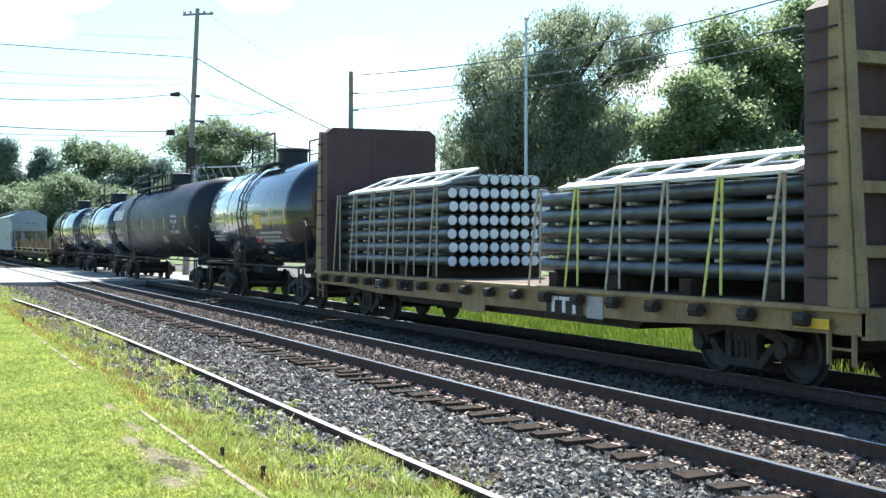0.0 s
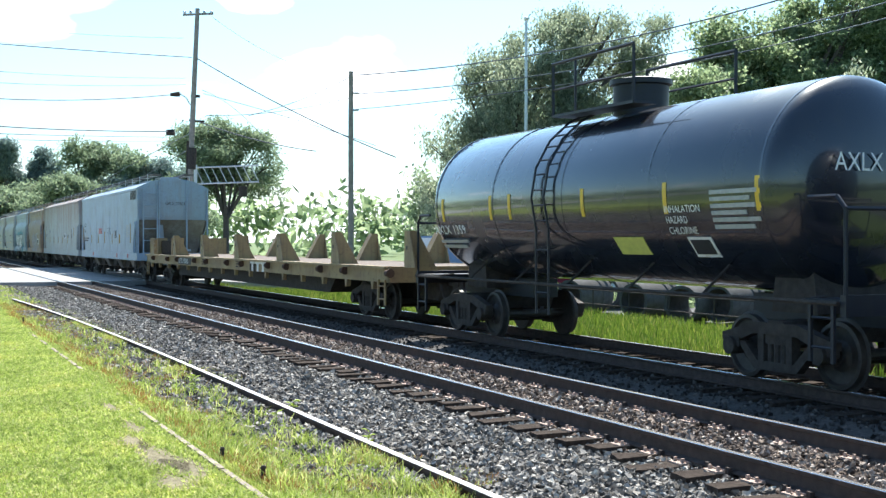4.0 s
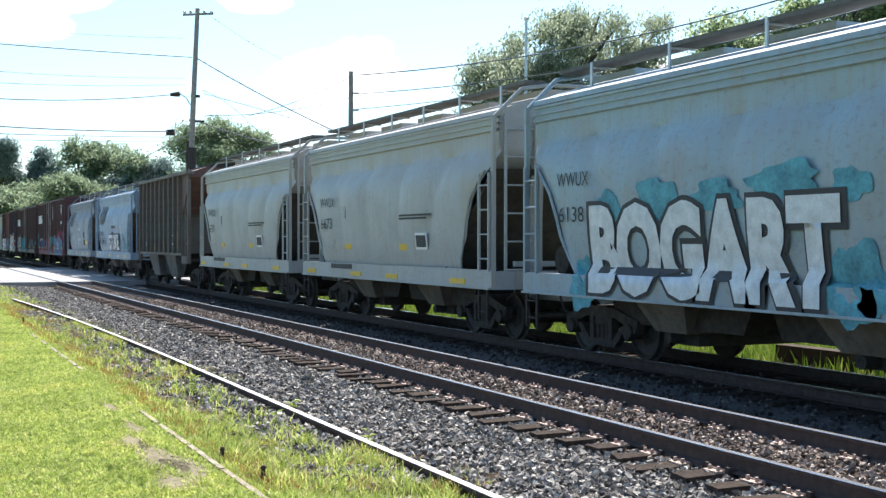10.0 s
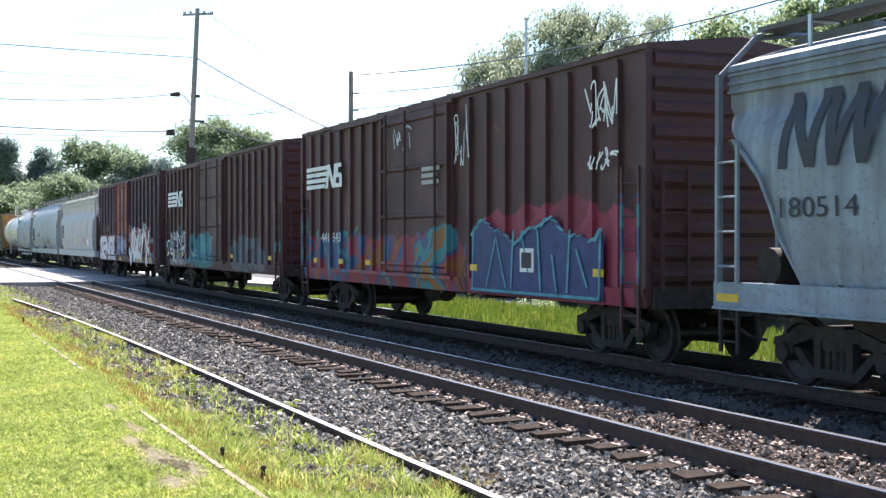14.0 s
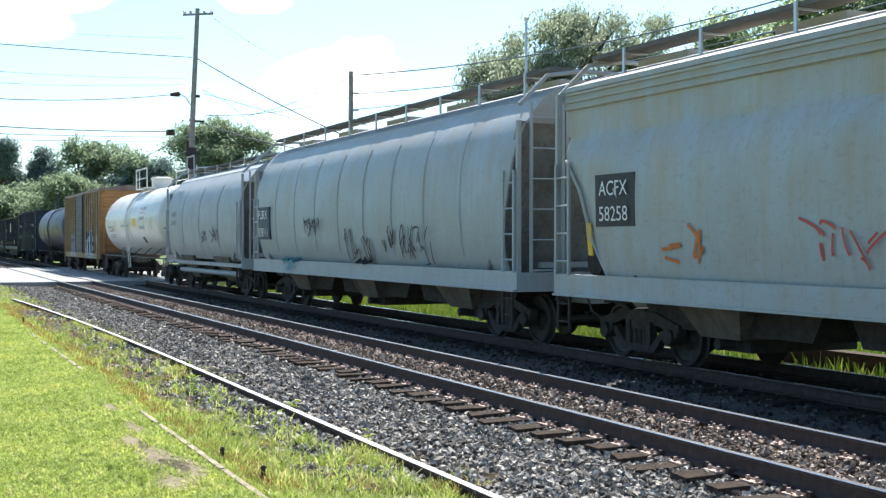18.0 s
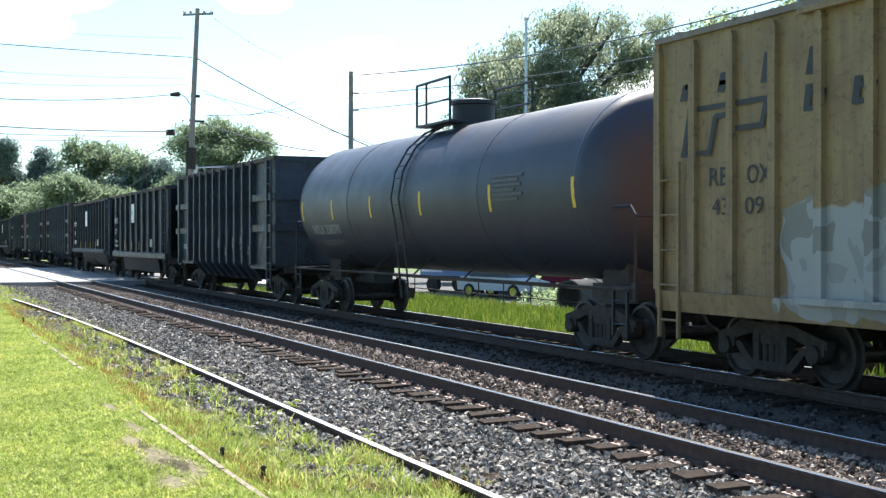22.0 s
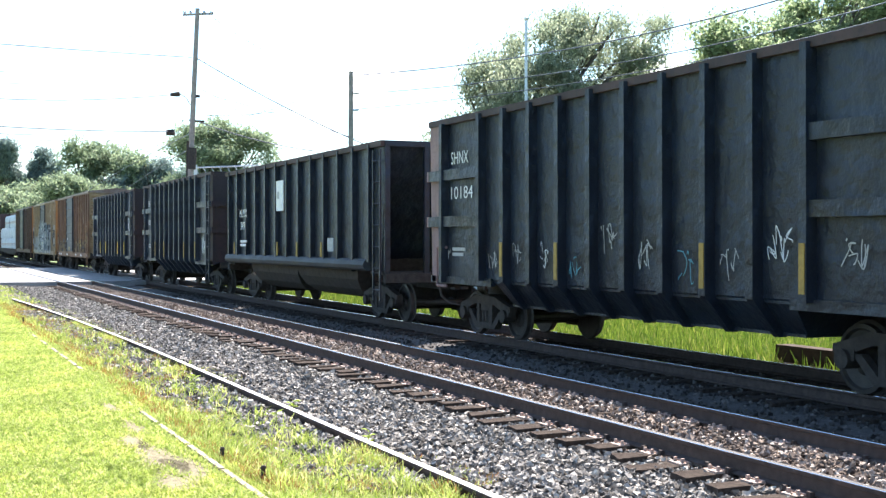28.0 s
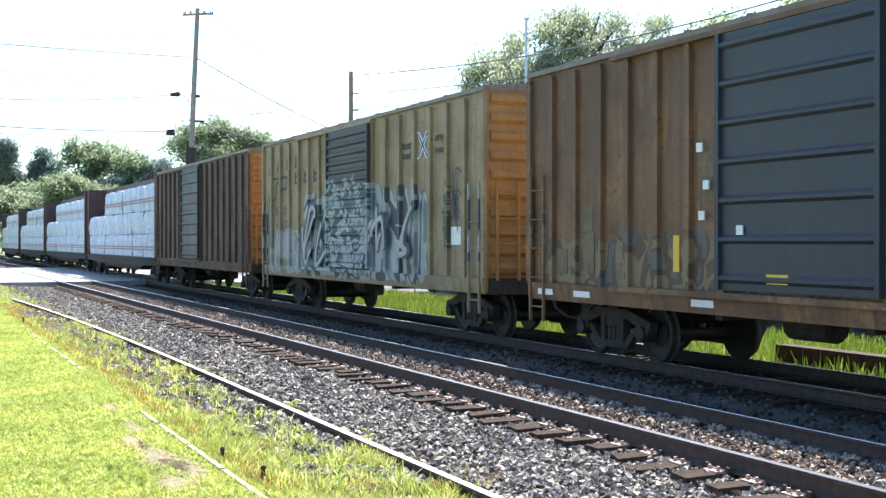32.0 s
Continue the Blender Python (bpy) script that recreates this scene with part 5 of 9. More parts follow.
def make_parked_car(px, depth, colour, label, turn=25):
    p = camera_place(px, depth, -0.86)
    ob = thing("parked_car", label, "car", pose(p.x, p.y, p.z, 0, 0, turn), "parked cars")
    body = part("body", Mesher().prism_y([(-2.1, 0.35), (2.1, 0.35), (2.15, 0.75), (1.2, 0.95), (-1.9, 1.0), (-2.15, 0.8)], -0.88, 0.88), colour, ob)
    part("cabin", Mesher().prism_y([(-1.5, 0.98), (1.1, 0.93), (0.45, 1.42), (-0.95, 1.45)], -0.76, 0.76), M_GLASS, body)
    part("roof", Mesher().box(-0.95, 0.4, -0.72, 0.72, 1.43, 1.47), colour, body)
    for x in (-1.35, 1.35):
        for y in (-0.82, 0.82):
            w = part("wheel", Mesher().rod((x, y - 0.1, 0.33), (x, y + 0.1, 0.33), 0.33, 16), M_TYRE, ob)
            part("rim", Mesher().rod((x, y - 0.11, 0.33), (x, y + 0.11, 0.33), 0.2, 12), M_CHROME, w)


make_parked_car(1115, 56, M_TRUCKWHITE, "white car parked in the yard")
make_parked_car(1035, 62, M_TRUCKRED, "dark red car parked in the yard")
make_parked_car(890, 60, M_TRUCKWHITE, "pale car parked near the trailer")

# ---- weeds and bare earth near the lens ----
def make_weed(x, y, h, seed):
    rng = random.Random(seed)
    ob = thing("weed", "bright green leafy weed in the ballast", "weed", pose(x, y, -0.2), "leafy weeds")
    part("stem", Mesher().rod((0, 0, 0), (0.02, 0.01, h), 0.007, 5, 0.003), M_BLADE, ob)
    for i in range(int(16 * h / 0.25)):
        a, z = rng.uniform(0, 6.28), h * rng.uniform(0.25, 1.0)
        l = rng.uniform(0.05, 0.11)
        d = Vector((math.cos(a), math.sin(a), rng.uniform(-0.1, 0.5))) * l
        w = Vector((-math.sin(a), math.cos(a), 0)) * l * 0.28
        p = Vector((0.01, 0, z))
        part("leaf", Mesher().add([tuple(p), tuple(p + d * 0.5 + w + Vector((0, 0, 0.012))), tuple(p + d), tuple(p + d * 0.5 - w + Vector((0, 0, 0.012)))], [(0, 1, 2, 3)]), M_LEAF_YELLOW, ob)


for i, (x, y, h) in enumerate(((-15.6, 3.35, 0.34), (-14.0, 4.15, 0.2), (-15.9, 3.2, 0.22), (-26.5, 3.6, 0.25), (-22.5, 3.0, 0.22), (-12.6, 3.55, 0.26), (-24.5, 2.75, 0.3), (-11.6, 4.2, 0.18), (-19.5, 4.1, 0.15), (-29.0, 3.9, 0.22))):
    make_weed(x, y, h, i)


def make_bare_patch():
    rng = random.Random(6)
    for cx, cy, rx, ry in BARE:
        n = 40
        wob = [rng.uniform(0, 6.28) for _ in range(3)]
        vs = [(cx, cy, 0.0)]
        for i in range(n):
            a = 6.283 * i / n
            q = 1 + 0.25 * math.sin(3 * a + wob[0]) + 0.18 * math.sin(7 * a + wob[1]) + rng.uniform(-0.1, 0.1)
            vs.append((cx + rx * math.cos(a) * q, cy + ry * math.sin(a) * q, 0.0))
        zs = [float(np.interp(v[1], [-4, 2.25, 2.52], [-0.1, -0.012, -0.02])) + 0.005 for v in vs]
        solid("bare_patch", Mesher().add([(v[0], v[1], z) for v, z in zip(vs, zs)], [(0, i + 1, (i + 1) % n + 1) for i in range(n)]), M_DIRT, "bare trodden earth in the lawn", kind="structure")


make_bare_patch()

# ---- the train: rolling gear ----
MOVERS = []


def truck_meshes():
    side = Mesher()
    prof = [(-1.12, 0.52), (-1.12, 0.36), (-0.72, 0.34), (-0.42, 0.17), (0.42, 0.17), (0.72, 0.34), (1.12, 0.36), (1.12, 0.52), (0.85, 0.62), (0.45, 0.74), (-0.45, 0.74), (-0.85, 0.62)]
    # frame with two windows: top member, bottom member, columns and jaws
    side.prism_y([(-1.1, 0.5), (-0.8, 0.5), (-0.42, 0.62), (0.42, 0.62), (0.8, 0.5), (1.1, 0.5), (1.1, 0.6), (0.85, 0.66), (0.45, 0.77), (-0.45, 0.77), (-0.85, 0.66), (-1.1, 0.6)], -0.07, 0.07)
    side.prism_y([(-0.78, 0.5), (-0.42, 0.16), (0.42, 0.16), (0.78, 0.5), (0.62, 0.5), (0.36, 0.27), (-0.36, 0.27), (-0.62, 0.5)], -0.06, 0.06)
    side.box(-0.34, -0.22, -0.065, 0.065, 0.24, 0.64).box(0.22, 0.34, -0.065, 0.065, 0.24, 0.64)
    for s in (-0.89, 0.89):
        side.box(s - 0.17, s + 0.17, -0.08, 0.08, 0.42, 0.56)
        side.rod((s, -0.13, 0.43), (s, 0.1, 0.43), 0.12, 12)
    for s in (-0.13, 0, 0.13):
        side.rod((s, 0, 0.27), (s, 0, 0.5), 0.055, 8)
    wheel = Mesher()
    for s in (-1, 1):
        rim = [(0.0, 0.44), (0.03, 0.47), (0.05, 0.425), (0.13, 0.42), (0.14, 0.37), (0.10, 0.345), (0.08, 0.2), (0.12, 0.13), (0.16, 0.12)]
        n = 28
        vs, fs = [], []
        for d, r in [(0.0, 0.06)] + rim + [(0.17, 0.02)]:
            vs += [(r * math.cos(2 * math.pi * i / n), s * (0.68 + d), 0.42 + r * math.sin(2 * math.pi * i / n) - 0.0) for i in range(n)]
        for k in range(len(rim) + 1):
            fs += [(k * n + i, k * n + (i + 1) % n, (k + 1) * n + (i + 1) % n, (k + 1) * n + i) for i in range(n)]
        wheel.add(vs, fs)
    wheel.rod((0, -0.9, 0.42), (0, 0.9, 0.42), 0.075, 10)
    wheel.v = [(x, y, z - 0.42) for x, y, z in wheel.v]
    tread = Mesher()
    n = 28
    for s in (-1, 1):
        vs = []
        for d, r in ((0.135, 0.372), (0.137, 0.4), (0.136, 0.419)):
            vs += [(r * math.cos(2 * math.pi * i / n), s * (0.68 + d + 0.006), r * math.sin(2 * math.pi * i / n)) for i in range(n)]
        tread.add(vs, [(k * n + i, k * n + (i + 1) % n, (k + 1) * n + (i + 1) % n, (k + 1) * n + i) for k in range(2) for i in range(n)])
    bolster = Mesher().prism_y([(-0.2, 0.5), (0.2, 0.5), (0.2, 0.72), (0.15, 0.8), (-0.15, 0.8), (-0.2, 0.72)], -1.05, 1.05).rod((0, 0, 0.78), (0, 0, 0.9), 0.3, 12)
    bolster.rod((-0.5, -0.9, 0.3), (-0.5, 0.9, 0.3), 0.05, 6).rod((0.5, -0.9, 0.3), (0.5, 0.9, 0.3), 0.05, 6)
    out = []
    for nm, mb, m in (("side_frame", side, M_STEEL), ("wheelset", wheel, M_WHEEL), ("truck", bolster, M_STEEL)):
        me = mb.mesh(nm, smooth=nm != "truck")
        me.materials.append(m)
        out.append(me)
    k = len(out[1].polygons)
    return out


SIDE_FRAME, WHEELSET, BOLSTER = truck_meshes()
COUPLER = Mesher().box(-0.1, 0.45, -0.07, 0.07, 0.82, 0.98).box(0.4, 0.62, -0.14, 0.12, 0.76, 1.04).box(0.6, 0.72, -0.02, 0.14, 0.77, 1.03).mesh("coupler")
HOSE = Mesher().path([(0.1, -0.3, 0.85), (0.3, -0.32, 0.6), (0.5, -0.2, 0.45), (0.65, -0.05, 0.42)], 0.025).mesh("brake_hose")
SPINNERS = []


def rolling(car, half, inset=1.75):
    """Two trucks with wheelsets, couplers and hoses under a car of that half length."""
    for s in (-1, 1):
        t = part("truck", BOLSTER, M_STEEL, car, at=pose(s * (half - inset), 0, 0))
        for y in (-1.0, 1.0):
            part("side_frame", SIDE_FRAME, M_STEEL, t, at=pose(0, y, 0))
        for x in (-0.89, 0.89):
            SPINNERS.append((part("wheelset", WHEELSET, M_WHEEL, t, at=pose(x, 0, 0.42)), car, s * (half - inset) + x))
        part("coupler", COUPLER, M_STEEL, car, at=pose(s * half, 0, 0, 0, 0, 0 if s > 0 else 180))
        part("brake_hose", HOSE, M_STEEL, car, at=pose(s * half, 0, 0, 0, 0, 0 if s > 0 else 180))


LADDERS = {}


def ladder(parent, material, x, y, z0, z1, width=0.42, step=0.42, front=0, name="ladder"):
    """A ladder of two stiles and rungs on a side (front=0) or on an end (front=+-1)."""
    h = z1 - z0
    key = (round(h, 2), width, front != 0, material.name)
    if key not in LADDERS:
        stile = Mesher().box(-0.025, 0.025, -0.02, 0.02, 0, h) if not front else Mesher().box(-0.02, 0.02, -0.025, 0.025, 0, h)
        rung = Mesher().rod((0, 0, 0), (width, 0, 0), 0.017, 5) if not front else Mesher().rod((0, 0, 0), (0, width, 0), 0.017, 5)
        LADDERS[key] = stile.mesh("stile"), rung.mesh("rung")
    stile, rung = LADDERS[key]
    first = part(name, stile, material, parent, at=pose(x, y - width / 2, z0) if front else pose(x - width / 2, y, z0))
    part("stile", stile, material, first, at=pose(0, width, 0) if front else pose(width, 0, 0))
    k = max(1, int(h / step))
    for i in range(k):
        part("rung", rung, material, first, at=pose(0, 0, h * (i + 0.5) / k))
    return first


def make_car(name, label, category, x_front, x_rear):
    """An Empty at rail level under the car's middle; MOVERS keeps where it starts."""
    mid = (x_front + x_rear) / 2
    car = thing(name, label, category, pose(mid, Y_TRAIN, 0), "cars of the freight train")
    MOVERS.append((car, mid))
    return car, (x_front - x_rear) / 2


BOARD = {}


def running_boards(car, half, top, y=0.62, material=None):
    material = material or M_GALV
    for s in (-1, 1):
        part("running_board", Mesher().box(-half, half, s * y - 0.22, s * y + 0.22, top + 0.17, top + 0.235), M_BOARD, car, "dark grating walkway")
    k = max(4, int(half * 2 / 1.9))
    if "b" not in BOARD:
        BOARD["b"] = Mesher().box(-0.028, 0.028, -0.25, -0.222, -0.34, 0.07).box(-0.018, 0.018, -0.222, 0.2, -0.03, 0.0).mesh("bracket")
    for i in range(k):
        x = -half + 2 * half * (i + 0.5) / k
        part("bracket", BOARD["b"], material, car, at=pose(x, -y, top + 0.168))
        part("bracket", BOARD["b"], material, car, at=pose(x, y, top + 0.168, 0, 0, 180))


def covered_hopper(spec):
    """Grain or cement hopper: a lofted body with sloped ends over a straight sill, bays below."""
    car, half = make_car("covered_hopper", spec["label"], "covered hopper", *spec["ends"])
    mat, top, style = spec["mat"], spec.get("top", 4.45), spec["style"]
    gear = spec.get("gear", mat)
    eave, w = top - 0.42, 1.60
    a = half - 0.12
    if style == "bulged":
        # rounded sides, pulled in under the eave and towards the sill; ends slope in below mid height
        cut = spec.get("cut", 1.15)
        rings = [(1.28, a - cut - 0.35, w - 0.10), (1.5, a - cut - 0.25, w - 0.05), (1.9, a - cut, w), (2.2, a - cut + 0.1, w + 0.02), (2.6, a - cut * 0.72, w + 0.03), (2.9, a - cut * 0.45, w + 0.025), (3.1, a - cut * 0.22, w - 0.005),
                 (3.25, a - cut * 0.08, w - 0.055), (3.36, a - 0.02, w - 0.115), (3.46, a, w - 0.165), (3.55, a, w - 0.18), (eave - 0.28, a, w - 0.18), (eave - 0.26, a, w - 0.15), (eave, a, w - 0.15), (eave + 0.02, a, w - 0.12), (eave + 0.1, a, w - 0.14), (top - 0.15, a, 0.95), (top, a, 0.45)]
    elif style == "flat":
        cut = spec.get("cut", 0.95)
        rings = [(1.3, a - cut - 0.1, w - 0.02), (1.75, a - cut, w), (2.1, a - cut * 0.85, w), (2.75, a - 0.08, w), (3.0, a, w), (eave - 0.12, a, w), (eave - 0.1, a, w + 0.03), (eave, a, w + 0.03), (eave + 0.16, a, 1.32), (top - 0.1, a, 0.95), (top, a, 0.45)]
    else:
        # round-sided body with nearly upright ends
        cut, zt = spec.get("cut", 0.6), top - 4.4
        rings = [(1.2, a - cut, w - 0.24), (1.45, a - cut * 0.95, w - 0.1), (1.8, a - cut * 0.85, w - 0.01), (2.3, a - cut * 0.6, w + 0.035), (2.7, a - cut * 0.4, w + 0.035), (3.1 + zt * 0.5, a - cut * 0.2, w), (3.4 + zt, a - cut * 0.1, w - 0.09),
                 (3.65 + zt, a - 0.03, w - 0.2), (3.85 + zt, a, w - 0.34), (4.03 + zt, a, w - 0.5), (4.1 + zt, a, w - 0.56), (4.12 + zt, a, w - 0.56), (4.25 + zt, a, 0.85), (top, a, 0.45)]
    k = spec.get("panels", 5)
    # side sheets pillowed between the seams, open at the sloping ends
    zc = {"bulged": 3.1, "flat": 2.75}.get(style, 3.65 + top - 4.4)
    steps = [(i + q / 8) / k for i in range(k) for q in range(8)] + [1.0]
    hull, m = Mesher(), 8 * k + 1
    for z, al, b in rings:
        deep = {"bulged": 0.065, "flat": 0.01}.get(style, 0.014) * (1.5 < z < {"bulged": 3.5, "flat": eave - 0.3}.get(style, top - 0.4))
        for s in (-1, 1):
            hull.v += [(al * (2 * f - 1), s * (b - deep * (1 - math.sin(math.pi * ((f * k) % 1)) ** 0.45)), z) for f in steps]
    for q in range(len(rings) - 1):
        lo, hi = 2 * m * q, 2 * m * (q + 1)
        hull.f += [(lo + i, lo + i + 1, hi + i + 1, hi + i) for i in range(m - 1)] + [(lo + m + i + 1, lo + m + i, hi + m + i, hi + m + i + 1) for i in range(m - 1)]
        if rings[q][0] >= zc - 0.02:
            hull.f += [(lo + m - 1, lo + 2 * m - 1, hi + 2 * m - 1, hi + m - 1), (lo + m, lo, hi, hi + m)]
    t0 = 2 * m * (len(rings) - 1)
    hull.f += [(t0 + i, t0 + i + 1, t0 + m + i + 1, t0 + m + i) for i in range(m - 1)]
    body = part("body", hull, mat, car, smooth=True)
    run = {"bulged": 2.3, "flat": 1.9}.get(style, 1.3)
    for s in (-1, 1):
        x = s * (a - 0.03)
        part("slope_sheet", Mesher().prism_y([(x, zc + 0.03), (x - s * 0.08, zc + 0.03), (x - s * (run + 0.08), 1.15), (x - s * run, 1.15)][::s], -w + 0.09, w - 0.09), spec.get("endmat", M_ENDS), car, "dirty brown sloping end sheet, recess shade in its colour")
        for y in (-1, 1):
            part("edge_flange", Mesher().path([(s * (al - 0.015), y * (b - 0.012), z) for z, al, b in rings if z <= zc + 0.05], 0.026, 5), mat, car)
        part("end_brace", Mesher().add([(x, -0.75, 3.6), (x, -0.5, 3.6), (x - s * 0.75, -0.2, 1.1), (x - s * 0.75, -0.45, 1.1), (x + s * 0.05, -0.75, 3.6), (x + s * 0.05, -0.5, 3.6), (x - s * 0.7, -0.2, 1.1), (x - s * 0.7, -0.45, 1.1)],
                                       [(0, 1, 2, 3), (7, 6, 5, 4), (0, 4, 5, 1), (2, 6, 7, 3), (1, 5, 6, 2), (3, 7, 4, 0)]), gear, car)
    width = [(z, b) for z, _, b in rings]

    def y_at(z):
        return float(np.interp(z, [q[0] for q in width], [q[1] for q in width]))

    def a_at(z):
        return float(np.interp(z, [q[0] for q in rings], [q[1] for q in rings]))

    # sill, corner posts, end platforms
    if spec.get("sill", True):
        for s in (-1, 1):
            part("side_sill", Mesher().prism_x([(s * w - 0.05 * s, 0.98), (s * (w + 0.02), 0.98), (s * (w + 0.02), 1.3), (s * w - 0.05 * s, 1.3)][::s], -half + 0.02, half - 0.02), mat, car)
            part("sill_flange", Mesher().box(-half + 0.05, half - 0.05, min(s * (w - 0.02), s * (w + 0.07)), max(s * (w - 0.02), s * (w + 0.07)), 0.95, 0.985), gear, car)
    part("center_sill", Mesher().box(-half, half, -0.2, 0.2, 0.72, 1.05), gear, car)
    for s in (-1, 1):
        x = s * (half - 0.06)
        for y in (-w + 0.04, w - 0.04):
            part("corner_post", Mesher().box(x - 0.05, x + 0.03, y - 0.035, y + 0.035, 0.98, top - 0.42 if style != "round" else 3.9), gear, car)
        for y in (-0.62, 0.62):
            part("end_post", Mesher().box(x - 0.03, x + 0.03, y - 0.03, y + 0.03, 1.0, top - 0.1), gear, car)
        part("end_platform", Mesher().box(min(x, x - s * 1.1), max(x, x - s * 1.1), -w + 0.02, w - 0.02, 1.0, 1.05), gear, car)
        part("end_beam", Mesher().box(x - 0.06, x + 0.06, -w + 0.02, w - 0.02, 0.95, 1.28), gear, car)
        if style != "flat":
            part("roof_hoop", Mesher().path([(x, -w + 0.05, top - 0.45), (x, -1.0, top + 0.08), (x, -0.4, top + 0.17), (x, 0.4, top + 0.17), (x, 1.0, top + 0.08), (x, w - 0.05, top - 0.45)], 0.04), gear, car)
        ladder(car, gear, x - s * 0.26, -w - 0.03, 1.28, 3.05 if style != "flat" else 2.7, 0.42)
        ladder(car, M_STEEL, x - s * 0.3, -w - 0.02, 0.4, 0.97, 0.36, 0.28, name="step")
        ladder(car, gear, x + s * 0.02, -s * 1.02, 1.05, top - 0.4, 0.62, 0.5, front=1)
        part("brake_beam", Mesher().box(x - s * 0.5 - 0.05, x - s * 0.5 + 0.05, -0.9, 0.9, 1.35, 1.45), gear, car)
        if s < 0 or spec.get("brake", False):
            part("brake_wheel", Mesher().rod((x + s * 0.1, 0.5, 2.3), (x + s * 0.13, 0.5, 2.3), 0.28, 14), gear, car)
            part("air_tank", Mesher().rod((x - s * 0.55, -1.2, 1.5), (x - s * 0.55, 0.2, 1.5), 0.24, 12), M_STEEL, car, "cylindrical brake air tank", smooth=True)
    # seams and the eave ribs
    for i in range(1, k if style != "bulged" else 1):
        x = -a_at(1.9) + 2 * a_at(1.9) * i / k
        pts = [z for z in np.linspace(1.34, eave - 0.3, 12)]
        mb = Mesher()
        t = 0.005 if style == "flat" else 0.012
        for z0, z1 in zip(pts, pts[1:]):
            y0, y1 = -y_at(z0), -y_at(z1)
            mb.add([(x - 0.03, y0 + 0.01, z0), (x + 0.03, y0 + 0.01, z0), (x + 0.03, y1 + 0.01, z1), (x - 0.03, y1 + 0.01, z1),
                    (x - 0.015, y0 - t, z0), (x + 0.015, y0 - t, z0), (x + 0.015, y1 - t, z1), (x - 0.015, y1 - t, z1)], [(4, 5, 6, 7), (0, 4, 7, 3), (5, 1, 2, 6), (0, 1, 5, 4), (7, 6, 2, 3)])
        part("seam", mb, mat, car)
    if style == "bulged":
        for z in (eave - 0.02, eave - 0.13, eave - 0.24):
            part("eave_rib", Mesher().box(-a, a, -y_at(z) - 0.03, -y_at(z) + 0.05, z - 0.02, z + 0.02), mat, car)
    # bays
    nb = spec.get("bays", 3)
    span = a_at(1.5) * 2 - 0.4
    for i in range(nb):
        c = -span / 2 + span * (i + 0.5) / nb
        h = span / nb / 2
        mb = Mesher()
        mb.add([(c - h * 0.42, -1.5, 1.3), (c + h * 0.42, -1.5, 1.3), (c + h * 0.42, 1.5, 1.3), (c - h * 0.42, 1.5, 1.3), (c - h * 0.2, -1.1, 0.5), (c + h * 0.2, -1.1, 0.5), (c + h * 0.2, 1.1, 0.5), (c - h * 0.2, 1.1, 0.5)],
               [(3, 2, 1, 0), (4, 5, 6, 7), (0, 1, 5, 4), (1, 2, 6, 5), (2, 3, 7, 6), (3, 0, 4, 7)])
        # Dark box added between bays; it fills in the shade of their recesses.
        part("belly", Mesher().prism_y([(c - h * 0.98, 1.25), (c - h * 0.8, 0.56), (c + h * 0.8, 0.56), (c + h * 0.98, 1.25)], -1.02, 1.02), M_STEEL, car, "dark box added for recess shade between bays")
        bay = part("bay", mb, spec.get("baymat", M_BAY), car)
        part("outlet", Mesher().box(c - 0.4, c + 0.4, -0.9, 0.9, 0.32, 0.52).rod((c, -1.15, 0.42), (c, -0.9, 0.42), 0.08, 8), M_STEEL, bay, "dark discharge gate")
    if spec.get("sill", True):
        running_boards(car, half - 0.05, top, 0.72)
        for i in range(spec.get("hatches", 5)):
            x = -a * 0.85 + 1.7 * a * i / max(1, spec.get("hatches", 5) - 1)
            part("hatch", Mesher().box(x - 0.7, x + 0.7, -0.42, 0.42, top - 0.02, top + 0.12), mat, car)
    else:
        running_boards(car, half - 0.1, top - 0.05, 0.5)
        part("railing", Mesher().path([(-half + 0.1, -0.8, top + 0.1), (-half + 0.1, -0.8, top + 0.75), (-half + 1.4, -0.8, top + 0.75), (-half + 1.4, -0.8, top + 0.1)], 0.03), gear, car)
        for s in (-1, 1):
            part("side_sill", Mesher().box(-half + 0.1, half - 0.1, s * 1.45 - 0.05, s * 1.45 + 0.05, 0.98, 1.1), gear, car)
            part("pipe", Mesher().rod((-half + 1.6, s * 1.3, 0.75), (half - 1.6, s * 1.3, 0.75), 0.09, 10), gear, car, smooth=True)
    rolling(car, half, spec.get("inset", 1.65))
    return car, half, y_at


